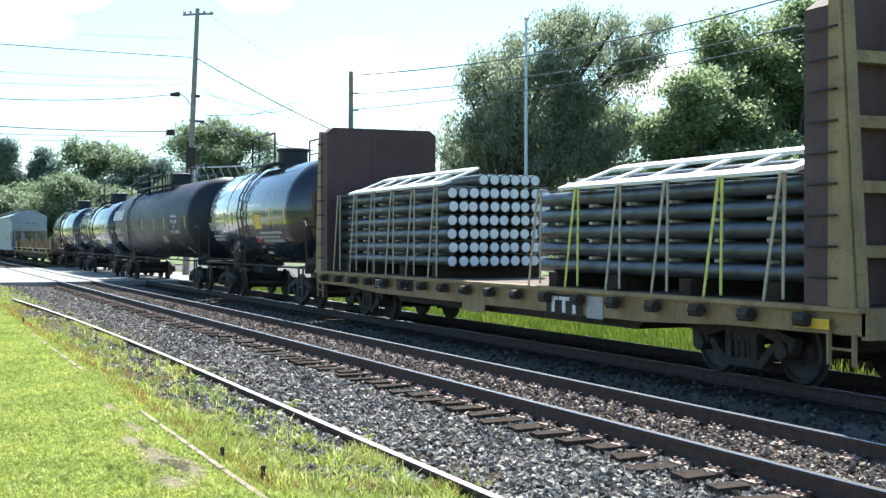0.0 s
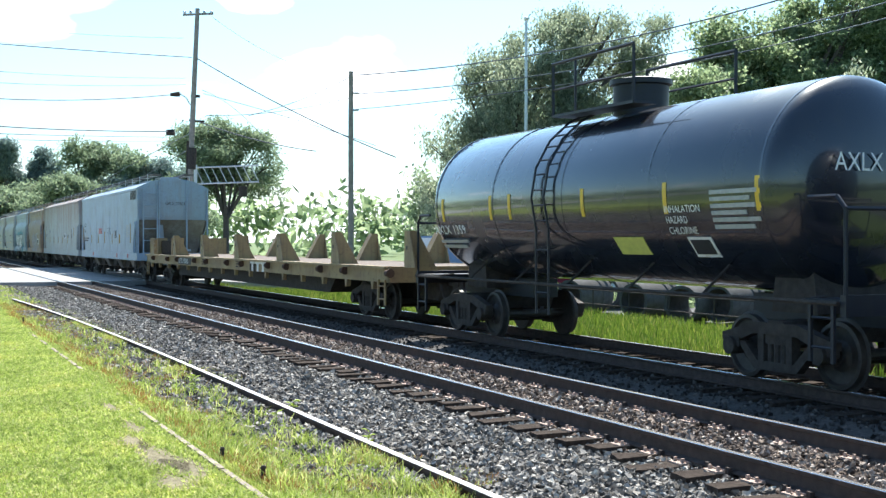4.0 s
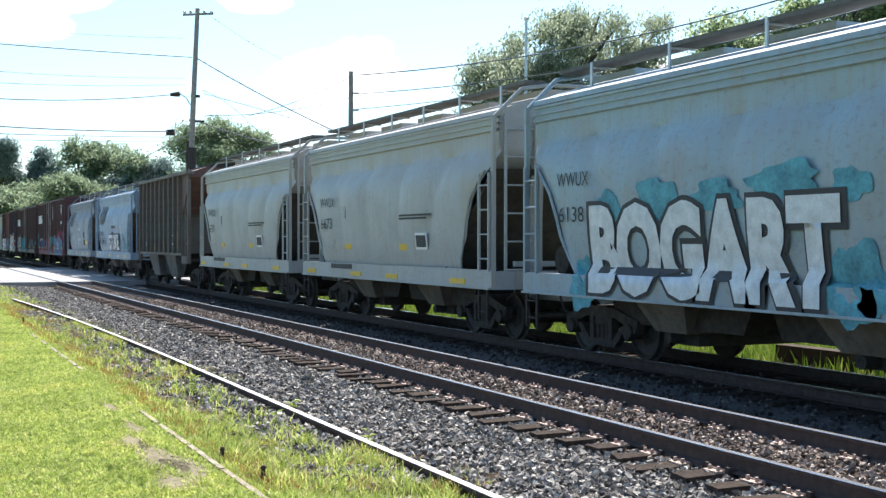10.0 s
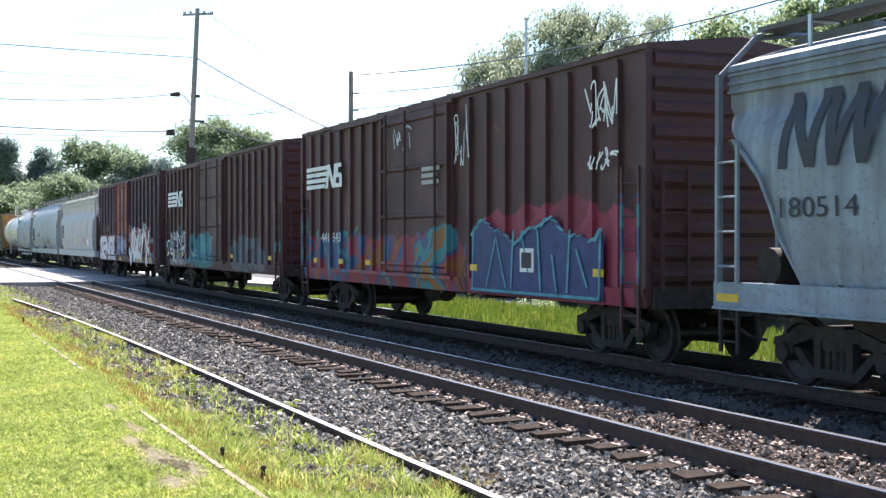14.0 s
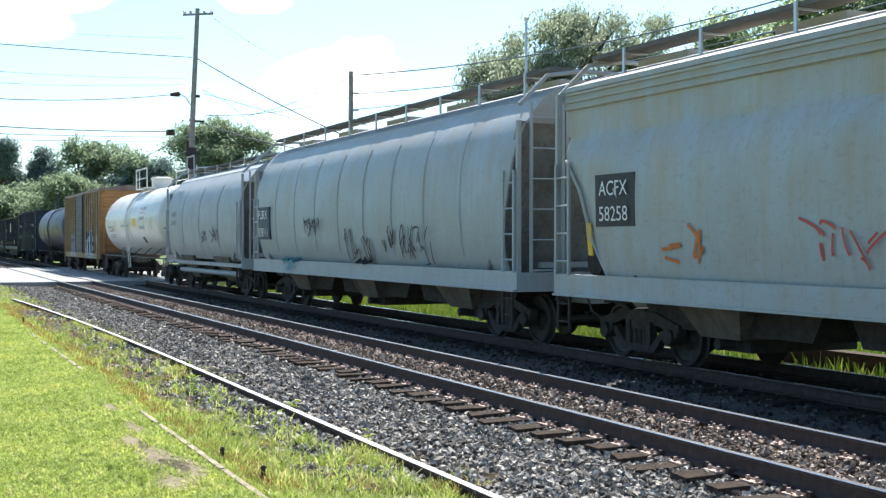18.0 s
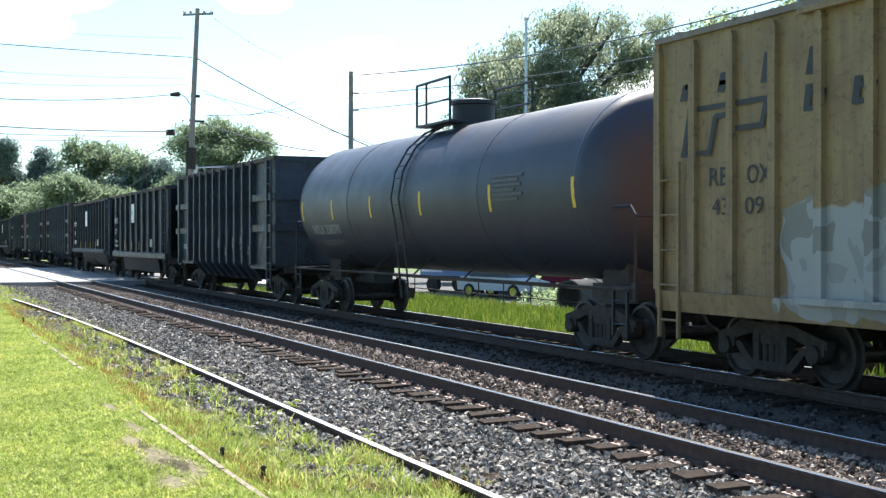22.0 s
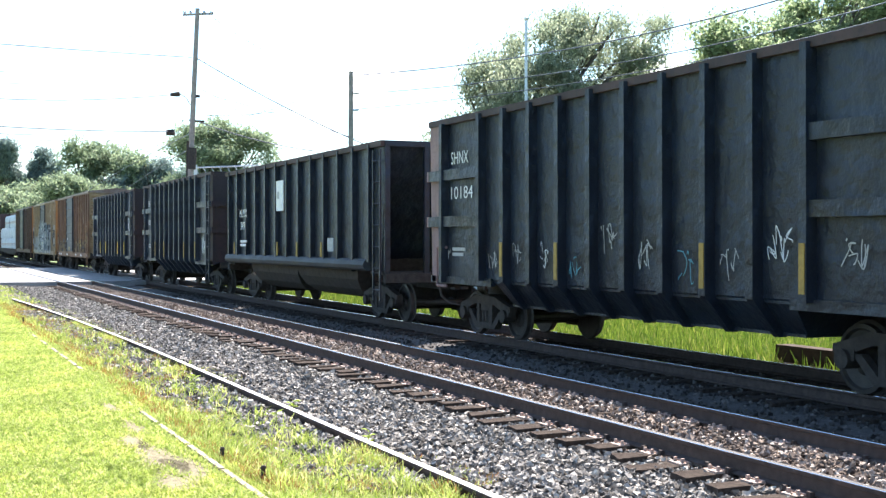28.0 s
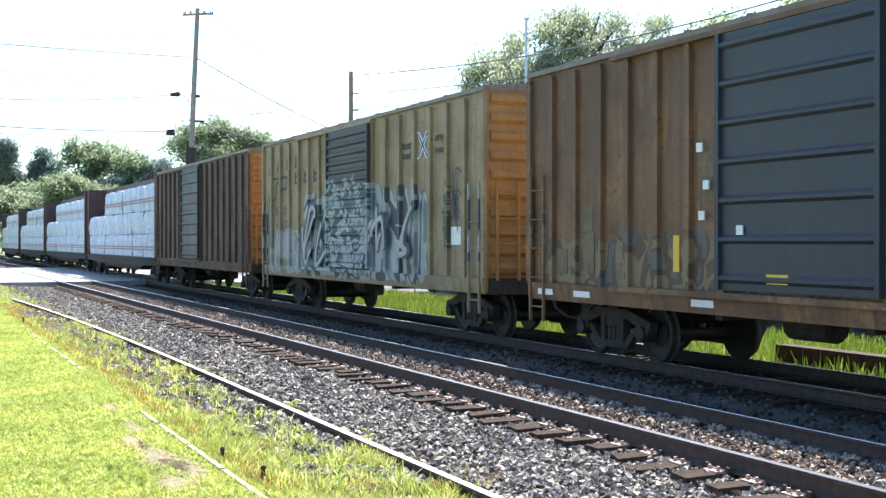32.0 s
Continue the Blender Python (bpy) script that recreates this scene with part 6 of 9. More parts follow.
# ---- tank cars ----
def tank_car(spec):
    car, half = make_car("tank_car", spec["label"], "tank car", *spec["ends"])
    mat, r, cz = spec["mat"], spec.get("r", 1.5), spec.get("cz", 2.62)
    gear = spec.get("gear", M_BLACK_FLAT)
    L = half - spec.get("inset_tank", 0.75)
    prof = [(-L + 0.38 * r * (1 - math.cos(radians(a))), max(0.02, r * math.sin(radians(a)))) for a in (0, 10, 20, 30, 40, 50, 60, 70, 80, 90)]
    cut = spec.get("front_cut", 0.0)
    prof = prof + [(-x - cut, q) for x, q in prof[::-1]]
    tank = part("tank", Mesher().lathe_x(prof, 0, cz, 64), mat, car, smooth=True)
    k = spec.get("rings", 5)
    for i in range(k):
        x = (-L + 0.38 * r + 0.05) + (2 * L - cut - 0.76 * r - 0.1) * i / (k - 1)
        part("weld_band", Mesher().lathe_x([(x - 0.03, r - 0.01), (x - 0.02, r + 0.008), (x + 0.02, r + 0.008), (x + 0.03, r - 0.01)], 0, cz, 48), mat, tank, smooth=True)
    for s in (-1, 1):
        c = s * (half - spec.get("bogie", 1.6))
        part("saddle", Mesher().prism_y([(c - 0.45, 0.9), (c + 0.45, 0.9), (c + 0.35, 1.6), (c - 0.35, 1.6)], -0.75, 0.75), M_STEEL if gear is M_BLACK_FLAT else gear, car)
        x = s * half
        part("stub_sill", Mesher().box(min(x, x - s * 3.2), max(x, x - s * 3.2), -0.25, 0.25, 0.75, 1.1), gear, car)
        part("end_platform", Mesher().box(min(x - s * 0.02, x - s * 0.75), max(x - s * 0.02, x - s * 0.75), -1.35, 1.35, 1.08, 1.14), gear, car)
        part("end_beam", Mesher().box(x - s * 0.06 - 0.05, x - s * 0.06 + 0.05, -1.38, 1.38, 0.95, 1.2), gear, car)
        part("end_railing", Mesher().path([(x - s * 0.05, -1.35, 1.1), (x - s * 0.05, -1.35, 2.2), (x - s * 0.2, -1.35, 2.35), (x - s * 0.7, -1.35, 2.35)], 0.028), gear, car)
        part("end_railing", Mesher().path([(x - s * 0.05, 1.35, 1.1), (x - s * 0.05, 1.35, 2.2), (x - s * 0.05, -1.35, 2.2)], 0.028), gear, car)
        ladder(car, gear, x - s * 0.4, -1.4, 0.4, 1.1, 0.4, 0.3, name="step")
    for s in (-1, 1):
        rail = part("side_rail", Mesher().rod((-half + 0.1, s * 1.42, 1.1), (half - 0.1, s * 1.42, 1.1), 0.03, 6), M_STEEL if gear is M_BLACK_FLAT else gear, car, "slim safety rail along the side")
        for i in range(7):
            x = (half - 0.9) * (i / 3 - 1)
            part("rail_post", Mesher().rod((x, s * 1.42, 1.1), (x, s * 0.9, 1.55 if abs(x) < half - 1.0 else 1.15), 0.02, 5), M_STEEL if gear is M_BLACK_FLAT else gear, rail)
    # top platform, valves and ladder at the middle
    tm = spec.get("topmat", gear)
    zt = cz + r
    dome = part("dome", Mesher().lathe_z([(zt - 0.1, 0.46), (zt + 0.42, 0.46), (zt + 0.44, 0.52), (zt + 0.52, 0.52), (zt + 0.56, 0.3)], spec.get("dome", 0.0), 0, 24), spec.get("domemat", tm), car, smooth=True)
    w = spec.get("plat", 1.3)
    wx0, wx1 = (spec["spans"][0][0], spec["spans"][-1][1]) if spec.get("spans") else (-w, w)
    for y in (-0.75, 0.75):
        part("top_walkway", Mesher().box(wx0, wx1, y - 0.22, y + 0.22, zt - 0.02, zt + 0.03), tm, car)
    rail = [(-w, -0.95, zt), (-w, -0.95, zt + 0.9), (w, -0.95, zt + 0.9), (w, -0.95, zt)]
    for x0, x1, high in spec.get("spans", ()):
        for y in (-0.95, 0.95):
            mb = Mesher().path([(x0, y, zt - 0.35), (x0, y, zt + high), (x1, y, zt + high), (x1, y, zt - 0.35)], 0.032).rod((x0, y, zt + high * 0.5), (x1, y, zt + high * 0.5), 0.022, 5)
            for i in (1, 2):
                mb.rod((x0 + (x1 - x0) * i / 3, y, zt - 0.3), (x0 + (x1 - x0) * i / 3, y, zt + high), 0.024, 5)
            part("top_railing", mb, tm, car)
    if not spec.get("spans"):
        part("top_railing", Mesher().path(rail, 0.03).rod((-w, -0.95, zt + 0.45), (w, -0.95, zt + 0.45), 0.022, 5).rod((-w * 0.4, -0.95, zt), (-w * 0.4, -0.95, zt + 0.9), 0.025, 5), tm, car)
        part("top_railing", Mesher().path([(x, -y, z) for x, y, z in rail], 0.03).rod((-w, 0.95, zt + 0.45), (w, 0.95, zt + 0.45), 0.022, 5), tm, car)
    lx = spec.get("ladder", -0.6)
    for q in (-1,):
        pts = [(1.42 * q, 0.6)] + [(q * (r + 0.1) * math.cos(radians(t)), cz + (r + 0.1) * math.sin(radians(t))) for t in (-20, 0, 20, 40, 58, 70)]
        mb = Mesher()
        for s in (-0.22, 0.22):
            mb.path([(lx + s, y, z) for y, z in pts], 0.022, 5)
        for (ya, za), (yb, zb) in zip(pts, pts[1:]):
            for t in (0.25, 0.75):
                mb.rod((lx - 0.22, ya + (yb - ya) * t, za + (zb - za) * t), (lx + 0.22, ya + (yb - ya) * t, za + (zb - za) * t), 0.016, 5)
        part("ladder", mb, tm, car)
    # yellow reflective marks on the flank
    refl = Mesher()
    t0, t1 = radians(-14), radians(4)
    pts = [(-(r + 0.006) * math.cos(t0 + (t1 - t0) * i / 5), cz + (r + 0.006) * math.sin(t0 + (t1 - t0) * i / 5)) for i in range(6)]
    for i in range(5):
        refl.add([(-0.05, pts[i][0], pts[i][1]), (0.05, pts[i][0], pts[i][1]), (0.05, pts[i + 1][0], pts[i + 1][1]), (-0.05, pts[i + 1][0], pts[i + 1][1])], [(0, 1, 2, 3)])
    refl = refl.mesh("reflector")
    for x in spec.get("marks", (-0.97, -0.55, -0.4, 0.1, 0.55, 0.97)):
        part("reflector", refl, M_REFLECT, tank, at=pose(min(x * (L - 0.75), L - cut - 0.45 * r), 0, 0))
    rolling(car, half, spec.get("bogie", 1.6))
    return car, half, L - cut


# ---- boxcars ----
def boxcar(spec):
    car, half = make_car("boxcar", spec["label"], "boxcar", *spec["ends"])
    mat, top, w = spec["mat"], spec.get("top", 4.55), 1.55
    endmat = spec.get("endmat", mat)
    part("body", Mesher().box(-half + 0.1, half - 0.1, -w, w, 1.1, top - 0.12), mat, car)
    part("roof", Mesher().prism_x([(-w - 0.06, top - 0.16), (w + 0.06, top - 0.16), (w + 0.06, top - 0.08), (0.0, top + 0.1), (-w - 0.06, top - 0.08)], -half + 0.06, half - 0.06), spec.get("roofmat", M_GALV), car)
    for i in range(int(half * 1.6)):
        x = -half + 0.6 + i * (2 * half - 1.2) / max(1, int(half * 1.6) - 1)
        part("roof_rib", Mesher().prism_x([(-w - 0.07, top - 0.09), (0, top + 0.095), (w + 0.07, top - 0.09), (w + 0.07, top - 0.06), (0, top + 0.13), (-w - 0.07, top - 0.06)], x - 0.03, x + 0.03), spec.get("roofmat", M_GALV), car)
    for s in (-1, 1):
        part("side_sill", Mesher().prism_x([(s * w - 0.03, 0.86), (s * w + 0.03, 0.86), (s * w + 0.05 * s + 0.03, 1.14), (s * w + 0.05 * s - 0.03, 1.14)], -half + 0.1, half - 0.1), mat, car)
    d0, d1 = spec["door"]
    n = spec.get("ribs", 8)
    rib = Mesher().prism_y([(-0.07, 1.15), (0.07, 1.15), (0.07, top - 0.3), (0.04, top - 0.22), (-0.04, top - 0.22), (-0.07, top - 0.3)], -0.075, 0.0).mesh("side_rib")
    # left and right of the door
    for x0, x1 in ((-half + 0.12, d0), (d1, half - 0.12)):
        k = max(2, round(n * (x1 - x0) / (2 * half - (d1 - d0))))
        for i in range(k + 1):
            x = x0 + (x1 - x0) * i / k
            part("side_rib", Mesher().prism_y([(x - 0.07, 1.15), (x + 0.07, 1.15), (x + 0.07, top - 0.3), (x + 0.04, top - 0.22), (x - 0.04, top - 0.22), (x - 0.07, top - 0.3)], -w - 0.075, -w), mat, car)
            part("side_rib", rib, mat, car, at=pose(x, w, 0, 0, 0, 180))
    # door: leaves with ribs, tracks and bars
    dm = spec.get("doormat", mat)
    leaves = spec.get("leaves", 1)
    for j in range(leaves):
        x0, x1 = d0 + (d1 - d0) * j / leaves, d0 + (d1 - d0) * (j + 1) / leaves
        for sy in (-1, 1):
            y0, y1 = (-w - 0.12, -w - 0.02) if sy < 0 else (w + 0.02, w + 0.12)
            door = part("door", Mesher().box(x0 + 0.02, x1 - 0.02, y0, y1, 1.2, top - 0.25), dm, car)
            face = y0 if sy < 0 else y1
            for i in range(spec.get("door_ribs", 9)):
                z = 1.35 + (top - 1.75) * i / max(1, spec.get("door_ribs", 9) - 1)
                part("door_rib", Mesher().prism_x([(face, z - 0.06), (face + sy * 0.045, z - 0.02), (face + sy * 0.045, z + 0.02), (face, z + 0.06)][::sy], x0 + 0.06, x1 - 0.06), dm, door)
            for x in (x0 + 0.05, x1 - 0.05):
                part("door_edge", Mesher().box(x - 0.04, x + 0.04, min(face, face + sy * 0.05), max(face, face + sy * 0.05), 1.2, top - 0.25), dm, door)
            for x in spec.get("lock_rods", ()):
                q = x0 + (x1 - x0) * x
                part("lock_rod", Mesher().rod((q, face + sy * 0.07, 1.15), (q, face + sy * 0.07, top - 0.2), 0.03, 6), dm, door)
    part("door_track", Mesher().box(d0 - (d1 - d0) * 0.9, d1 + 0.1, -w - 0.14, -w - 0.02, 1.08, 1.16), mat, car)
    part("door_track", Mesher().box(d0 - (d1 - d0) * 0.9, d1 + 0.1, -w - 0.12, -w - 0.01, top - 0.24, top - 0.17), mat, car)
    # corrugated ends, ladders
    for s in (-1, 1):
        x = s * (half - 0.1)
        for i in range(10):
            z = 1.3 + (top - 1.6) * i / 9
            part("end_rib", Mesher().prism_y([(x, z - 0.13), (x + s * 0.07, z - 0.05), (x + s * 0.07, z + 0.05), (x, z + 0.13)][::-s], -w + 0.08, w - 0.08), endmat, car)
        part("end_sheet", Mesher().box(x - 0.01, x + 0.012, -w + 0.01, w - 0.01, 1.1, top - 0.15), endmat, car)
        part("end_sill", Mesher().box(x - 0.08, x + 0.1, -w + 0.05, w - 0.05, 0.85, 1.15), M_STEEL, car)
        for y in (-w, w):
            part("corner_post", Mesher().box(x - 0.05, x + 0.03, y - 0.035, y + 0.035, 0.9, top - 0.16), endmat, car)
        ladder(car, mat, x - s * 0.35, -w - 0.08, 0.5, spec.get("ladder", 2.9), 0.46)
        ladder(car, endmat, x + s * 0.1, -s * 1.15 * 1, 1.1, spec.get("ladder", 2.9), 0.44, front=1)
    part("center_sill", Mesher().box(-half, half, -0.22, 0.22, 0.72, 1.1), M_STEEL, car)
    for x in (-2.2, 0.6, 2.6):
        part("cross_bearer", Mesher().box(x - 0.08, x + 0.08, -w + 0.1, w - 0.1, 0.78, 1.1), M_STEEL, car)
    part("brake_cylinder", Mesher().rod((-1.6, -0.7, 0.75), (-0.8, -0.7, 0.75), 0.2, 12), M_STEEL, car, smooth=True)
    rolling(car, half, 1.9)
    return car, half


# ---- gondolas and side-chute hoppers ----
def gondola(spec):
    car, half = make_car("gondola", spec["label"], "gondola", *spec["ends"])
    mat, top, w = spec["mat"], spec.get("top", 4.1), 1.5
    endmat = spec.get("endmat", mat)
    belly = spec.get("belly", True)
    z0 = 0.75 if belly else 1.2
    m = half - 2.9 if belly else half - 0.2
    rake = 0.12
    for s in (-1, 1):
        y = s * w
        part("side_wall", Mesher().prism_y([(-half + 0.15 + rake, 1.12), (half - 0.15, 1.12), (half - 0.15, top - 0.08), (-half + 0.15, top - 0.08)], min(y, y - s * 0.06), max(y, y - s * 0.06)), mat, car)
        part("top_chord", Mesher().box(-half + 0.1, half - 0.1, y - 0.09, y + 0.09, top - 0.12, top), M_CHORD, car)
        for q in (-1, 1):
            part("side_sill", Mesher().box(min(q * m, q * (half - (0.1 if q > 0 else rake))), max(q * m, q * (half - (0.1 if q > 0 else rake))), y - 0.05, y + 0.05, 1.0, 1.14), mat, car)
        if belly:
            part("belly_side", Mesher().add([(-m, y, 1.12), (m, y, 1.12), (m - 0.15, y * 0.76, 0.66), (-m + 0.15, y * 0.76, 0.66)], [(0, 1, 2, 3) if s > 0 else (3, 2, 1, 0)]), mat, car)
    part("floor", Mesher().box(-half + 0.15 + rake, half - 0.15, -w + 0.02, w - 0.02, 1.06, 1.14), mat, car)
    if belly:
        part("belly_floor", Mesher().box(-m + 0.15, m - 0.15, -w * 0.78, w * 0.78, 0.64, 0.68), mat, car)
        part("belly_end", Mesher().add([(m, -w, 1.12), (m, w, 1.12), (m - 0.15, w * 0.76, 0.66), (m - 0.15, -w * 0.76, 0.66)], [(0, 1, 2, 3)]), mat, car)
        part("belly_end", Mesher().add([(-m, -w, 1.12), (-m, w, 1.12), (-m + 0.15, w * 0.76, 0.66), (-m + 0.15, -w * 0.76, 0.66)], [(3, 2, 1, 0)]), mat, car)
    n = spec.get("ribs", 10)
    pan = half * 0.36
    rb = Mesher().prism_y([(-0.075, 1.1), (0.075, 1.1), (0.06, top - 0.05), (-0.06, top - 0.05)], -0.16, 0.0).mesh("side_rib")
    rk = Mesher().add([(-0.07, -0.155, 1.11), (0.07, -0.155, 1.11), (0.05, 0.26, 0.62), (-0.05, 0.26, 0.62), (-0.07, 0.02, 1.11), (0.07, 0.02, 1.11), (0.05, 0.4, 0.62), (-0.05, 0.4, 0.62)],
                      [(0, 1, 2, 3), (7, 6, 5, 4), (0, 3, 7, 4), (1, 5, 6, 2), (3, 2, 6, 7), (0, 4, 5, 1)][::1]).mesh("rib_foot")
    e = half - pan
    for i in range(n):
        x = -e + 2 * e * i / (n - 1)
        for s in (-1, 1):
            part("side_rib", rb, mat, car, at=pose(x, s * w, 0, 0, 0, 0 if s < 0 else 180))
            if belly and abs(x) < m + 0.3:
                part("rib_foot", rk, mat, car, at=pose(x, s * w, 0, 0, 0, 0 if s < 0 else 180))
    for s in (-1, 1):
        x = s * (half - 0.15)
        foot = x - s * (rake if s < 0 else 0.0)
        part("end_wall", Mesher().prism_y([(x - 0.04, top - 0.05), (foot - 0.04, 1.1), (foot + 0.04, 1.1), (x + 0.04, top - 0.05)], -w, w), endmat, car)
        part("end_sill", Mesher().box(x - 0.1, x + 0.12, -w * 0.85, w * 0.85, 0.9, 1.1), M_STEEL, car)
        part("end_chord", Mesher().box(x - 0.06, x + 0.08, -w, w, top - 0.14, top - 0.003), endmat, car)
        for z in (2.2, 3.1):
            part("end_bar", Mesher().box(min(x, x + s * 0.12), max(x, x + s * 0.12), -w - 0.1, w + 0.1, z - 0.1, z + 0.1), endmat, car)
            part("side_bar", Mesher().box(min(x, x - s * (pan - 0.1)), max(x, x - s * (pan - 0.1)), -w - 0.12, -w, z - 0.1, z + 0.1), mat, car)
        for y in (-0.5, 0.5):
            part("end_rib", Mesher().prism_y([(x - 0.06, top - 0.1), (foot - 0.06, 1.1), (foot + 0.06, 1.1), (x + 0.06, top - 0.1)], y - 0.07, y + 0.07), endmat, car)
        if s > 0:
            ladder(car, mat, x - 0.3, -w - 0.14, 0.5, top - 0.1, 0.42)
        else:
            part("grab_frame", Mesher().path([(x + 0.75, -w - 0.05, 0.95), (x + 0.3, -w - 0.05, 0.95), (x + 0.3, -w - 0.05, 1.7), (x + 0.75, -w - 0.05, 1.7)], 0.03), endmat, car)
        part("corner_post", Mesher().prism_y([(x + s * 0.07, top - 0.1), (x - s * 0.5, top - 0.1), (foot - s * 0.5, 1.02), (foot + s * 0.07, 1.02)][::s], -w - 0.05, -w + 0.02), endmat, car)
        part("corner_gusset", Mesher().box(min(foot - s * 0.5, foot - s * 0.62), max(foot - s * 0.5, foot - s * 0.62), -w - 0.16, -w, 1.02, top - 0.1), mat, car)
    part("center_sill", Mesher().box(-half, half, -0.22, 0.22, 0.75, 1.06), M_STEEL, car)
    part("scrap_load", Mesher().box(-half + 0.55, half - 0.2, -w + 0.08, w - 0.08, top - 0.9, top - 0.6), M_STEEL, car)
    rolling(car, half, 1.6)
    return car, half


def chute_hopper(spec):
    """Open rotary hopper: ribbed box with sloping ends and a thick side beam."""
    car, half = make_car("open_hopper", spec["label"], "open hopper", *spec["ends"])
    mat, top, w = spec["mat"], spec.get("top", 4.0), 1.5
    a = half - 0.15
    zb = 1.16
    rs = spec.get("rear_slope", 0.25)
    for s in (-1, 1):
        y = s * w
        part("side_wall", Mesher().prism_y([(-a + rs, zb), (a - 0.2, zb), (a - 0.05, 2.7), (a, top - 0.05), (-a, top - 0.05), (-a + rs * 0.52, 2.7)], min(y, y - s * 0.06), max(y, y - s * 0.06)), mat, car)
        part("top_chord", Mesher().box(-a - 0.02, a + 0.02, y - 0.1, y + 0.1, top - 0.13, top), M_CHORD, car)
        if spec.get("beam", True):
            part("side_beam", Mesher().rod((-a + rs, y * 1.03, 1.28), (a - 0.9, y * 1.03, 1.28), 0.14, 10), M_BEAM, car, smooth=True)
        else:
            part("side_sill", Mesher().prism_x([(y - 0.02 * s, 1.08), (y + 0.1 * s, 1.08), (y + 0.12 * s, 1.12), (y + 0.12 * s, 1.3), (y + 0.02 * s, 1.36)][::s], -a - 0.02, a + 0.02), mat, car)
            part("belly_side", Mesher().prism_x([(y * 0.9 - 0.02, 0.5), (y * 0.9 + 0.02, 0.5), (y * 0.97 + 0.02, 1.1), (y * 0.97 - 0.02, 1.1)], -a + 2.3, a - 2.3), M_STEEL, car)
    for s in (-1, 1):
        x = s * a
        part("slope_sheet", Mesher().add([(x, -w + 0.05, top - 0.1), (x, w - 0.05, top - 0.1), (x - s * 2.4, w - 0.05, 1.1), (x - s * 2.4, -w + 0.05, 1.1), (x - s * 0.05, -w + 0.05, top - 0.1), (x - s * 0.05, w - 0.05, top - 0.1), (x - s * 2.45, w - 0.05, 1.1), (x - s * 2.45, -w + 0.05, 1.1)],
                                         [(0, 1, 2, 3), (7, 6, 5, 4), (0, 4, 5, 1), (2, 6, 7, 3), (0, 3, 7, 4), (1, 5, 6, 2)]), mat, car)
        part("end_chord", Mesher().box(x - 0.06, x + 0.06, -w, w, top - 0.13, top - 0.003), mat, car)
        for y in (-w + 0.06, w - 0.06, -0.5, 0.5):
            part("end_post", Mesher().box(x - 0.05, x + 0.05, y - 0.06, y + 0.06, 1.1, top - 0.1), mat, car)
        part("end_platform", Mesher().box(min(x, x - s * 0.9) if s > 0 else x, max(x, x - s * 0.9), -w, w, 1.08, 1.14), M_STEEL, car)
        part("end_sill", Mesher().box(x - 0.08, x + 0.12, -w, w, 0.9, 1.1), M_STEEL, car)
        if s > 0:
            ladder(car, mat, x - 0.28, -w - 0.08, 0.5, top - 0.2, 0.44)
        else:
            part("grab_frame", Mesher().path([(x + 0.5, -w, 1.1), (x + 0.5, -w, 2.7), (x, -w, 2.7), (x, -w, 1.1)], 0.028).rod((x, -w, 1.9), (x + 0.5, -w, 1.9), 0.025), mat, car)
    n = spec.get("ribs", 13)
    rb = Mesher().prism_y([(-0.06, 1.35), (0.06, 1.35), (0.05, top - 0.05), (-0.05, top - 0.05)], -0.13, 0.0).mesh("side_rib")
    for i in range(n):
        x = -a + rs + 0.25 + (2 * a - rs - 1.0) * i / (n - 1)
        for s in (-1, 1):
            part("side_rib", rb, mat, car, at=pose(x, s * w, 0, 0, 0, 0 if s < 0 else 180))
    part("center_sill", Mesher().box(-half, half, -0.22, 0.22, 0.75, 1.06), M_STEEL, car)
    nb, span = 2, 2 * a - 4.6
    for i in range(nb):
        c, h = -span / 2 + span * (i + 0.5) / nb, span / nb / 2
        part("bay", Mesher().loft([(0.44, h * 0.72, w * 0.5), (0.5, h * 0.8, w * 0.62), (0.66, h * 0.9, w * 0.76), (0.9, h * 0.97, w * 0.86), (1.2, h * 1.04, w * 0.9), (1.4, h * 1.08, w * 0.9)]), M_STEEL, car, "dark rounded discharge bay", at=pose(c, 0, 0))
    rolling(car, half, 1.6)
    return car, half


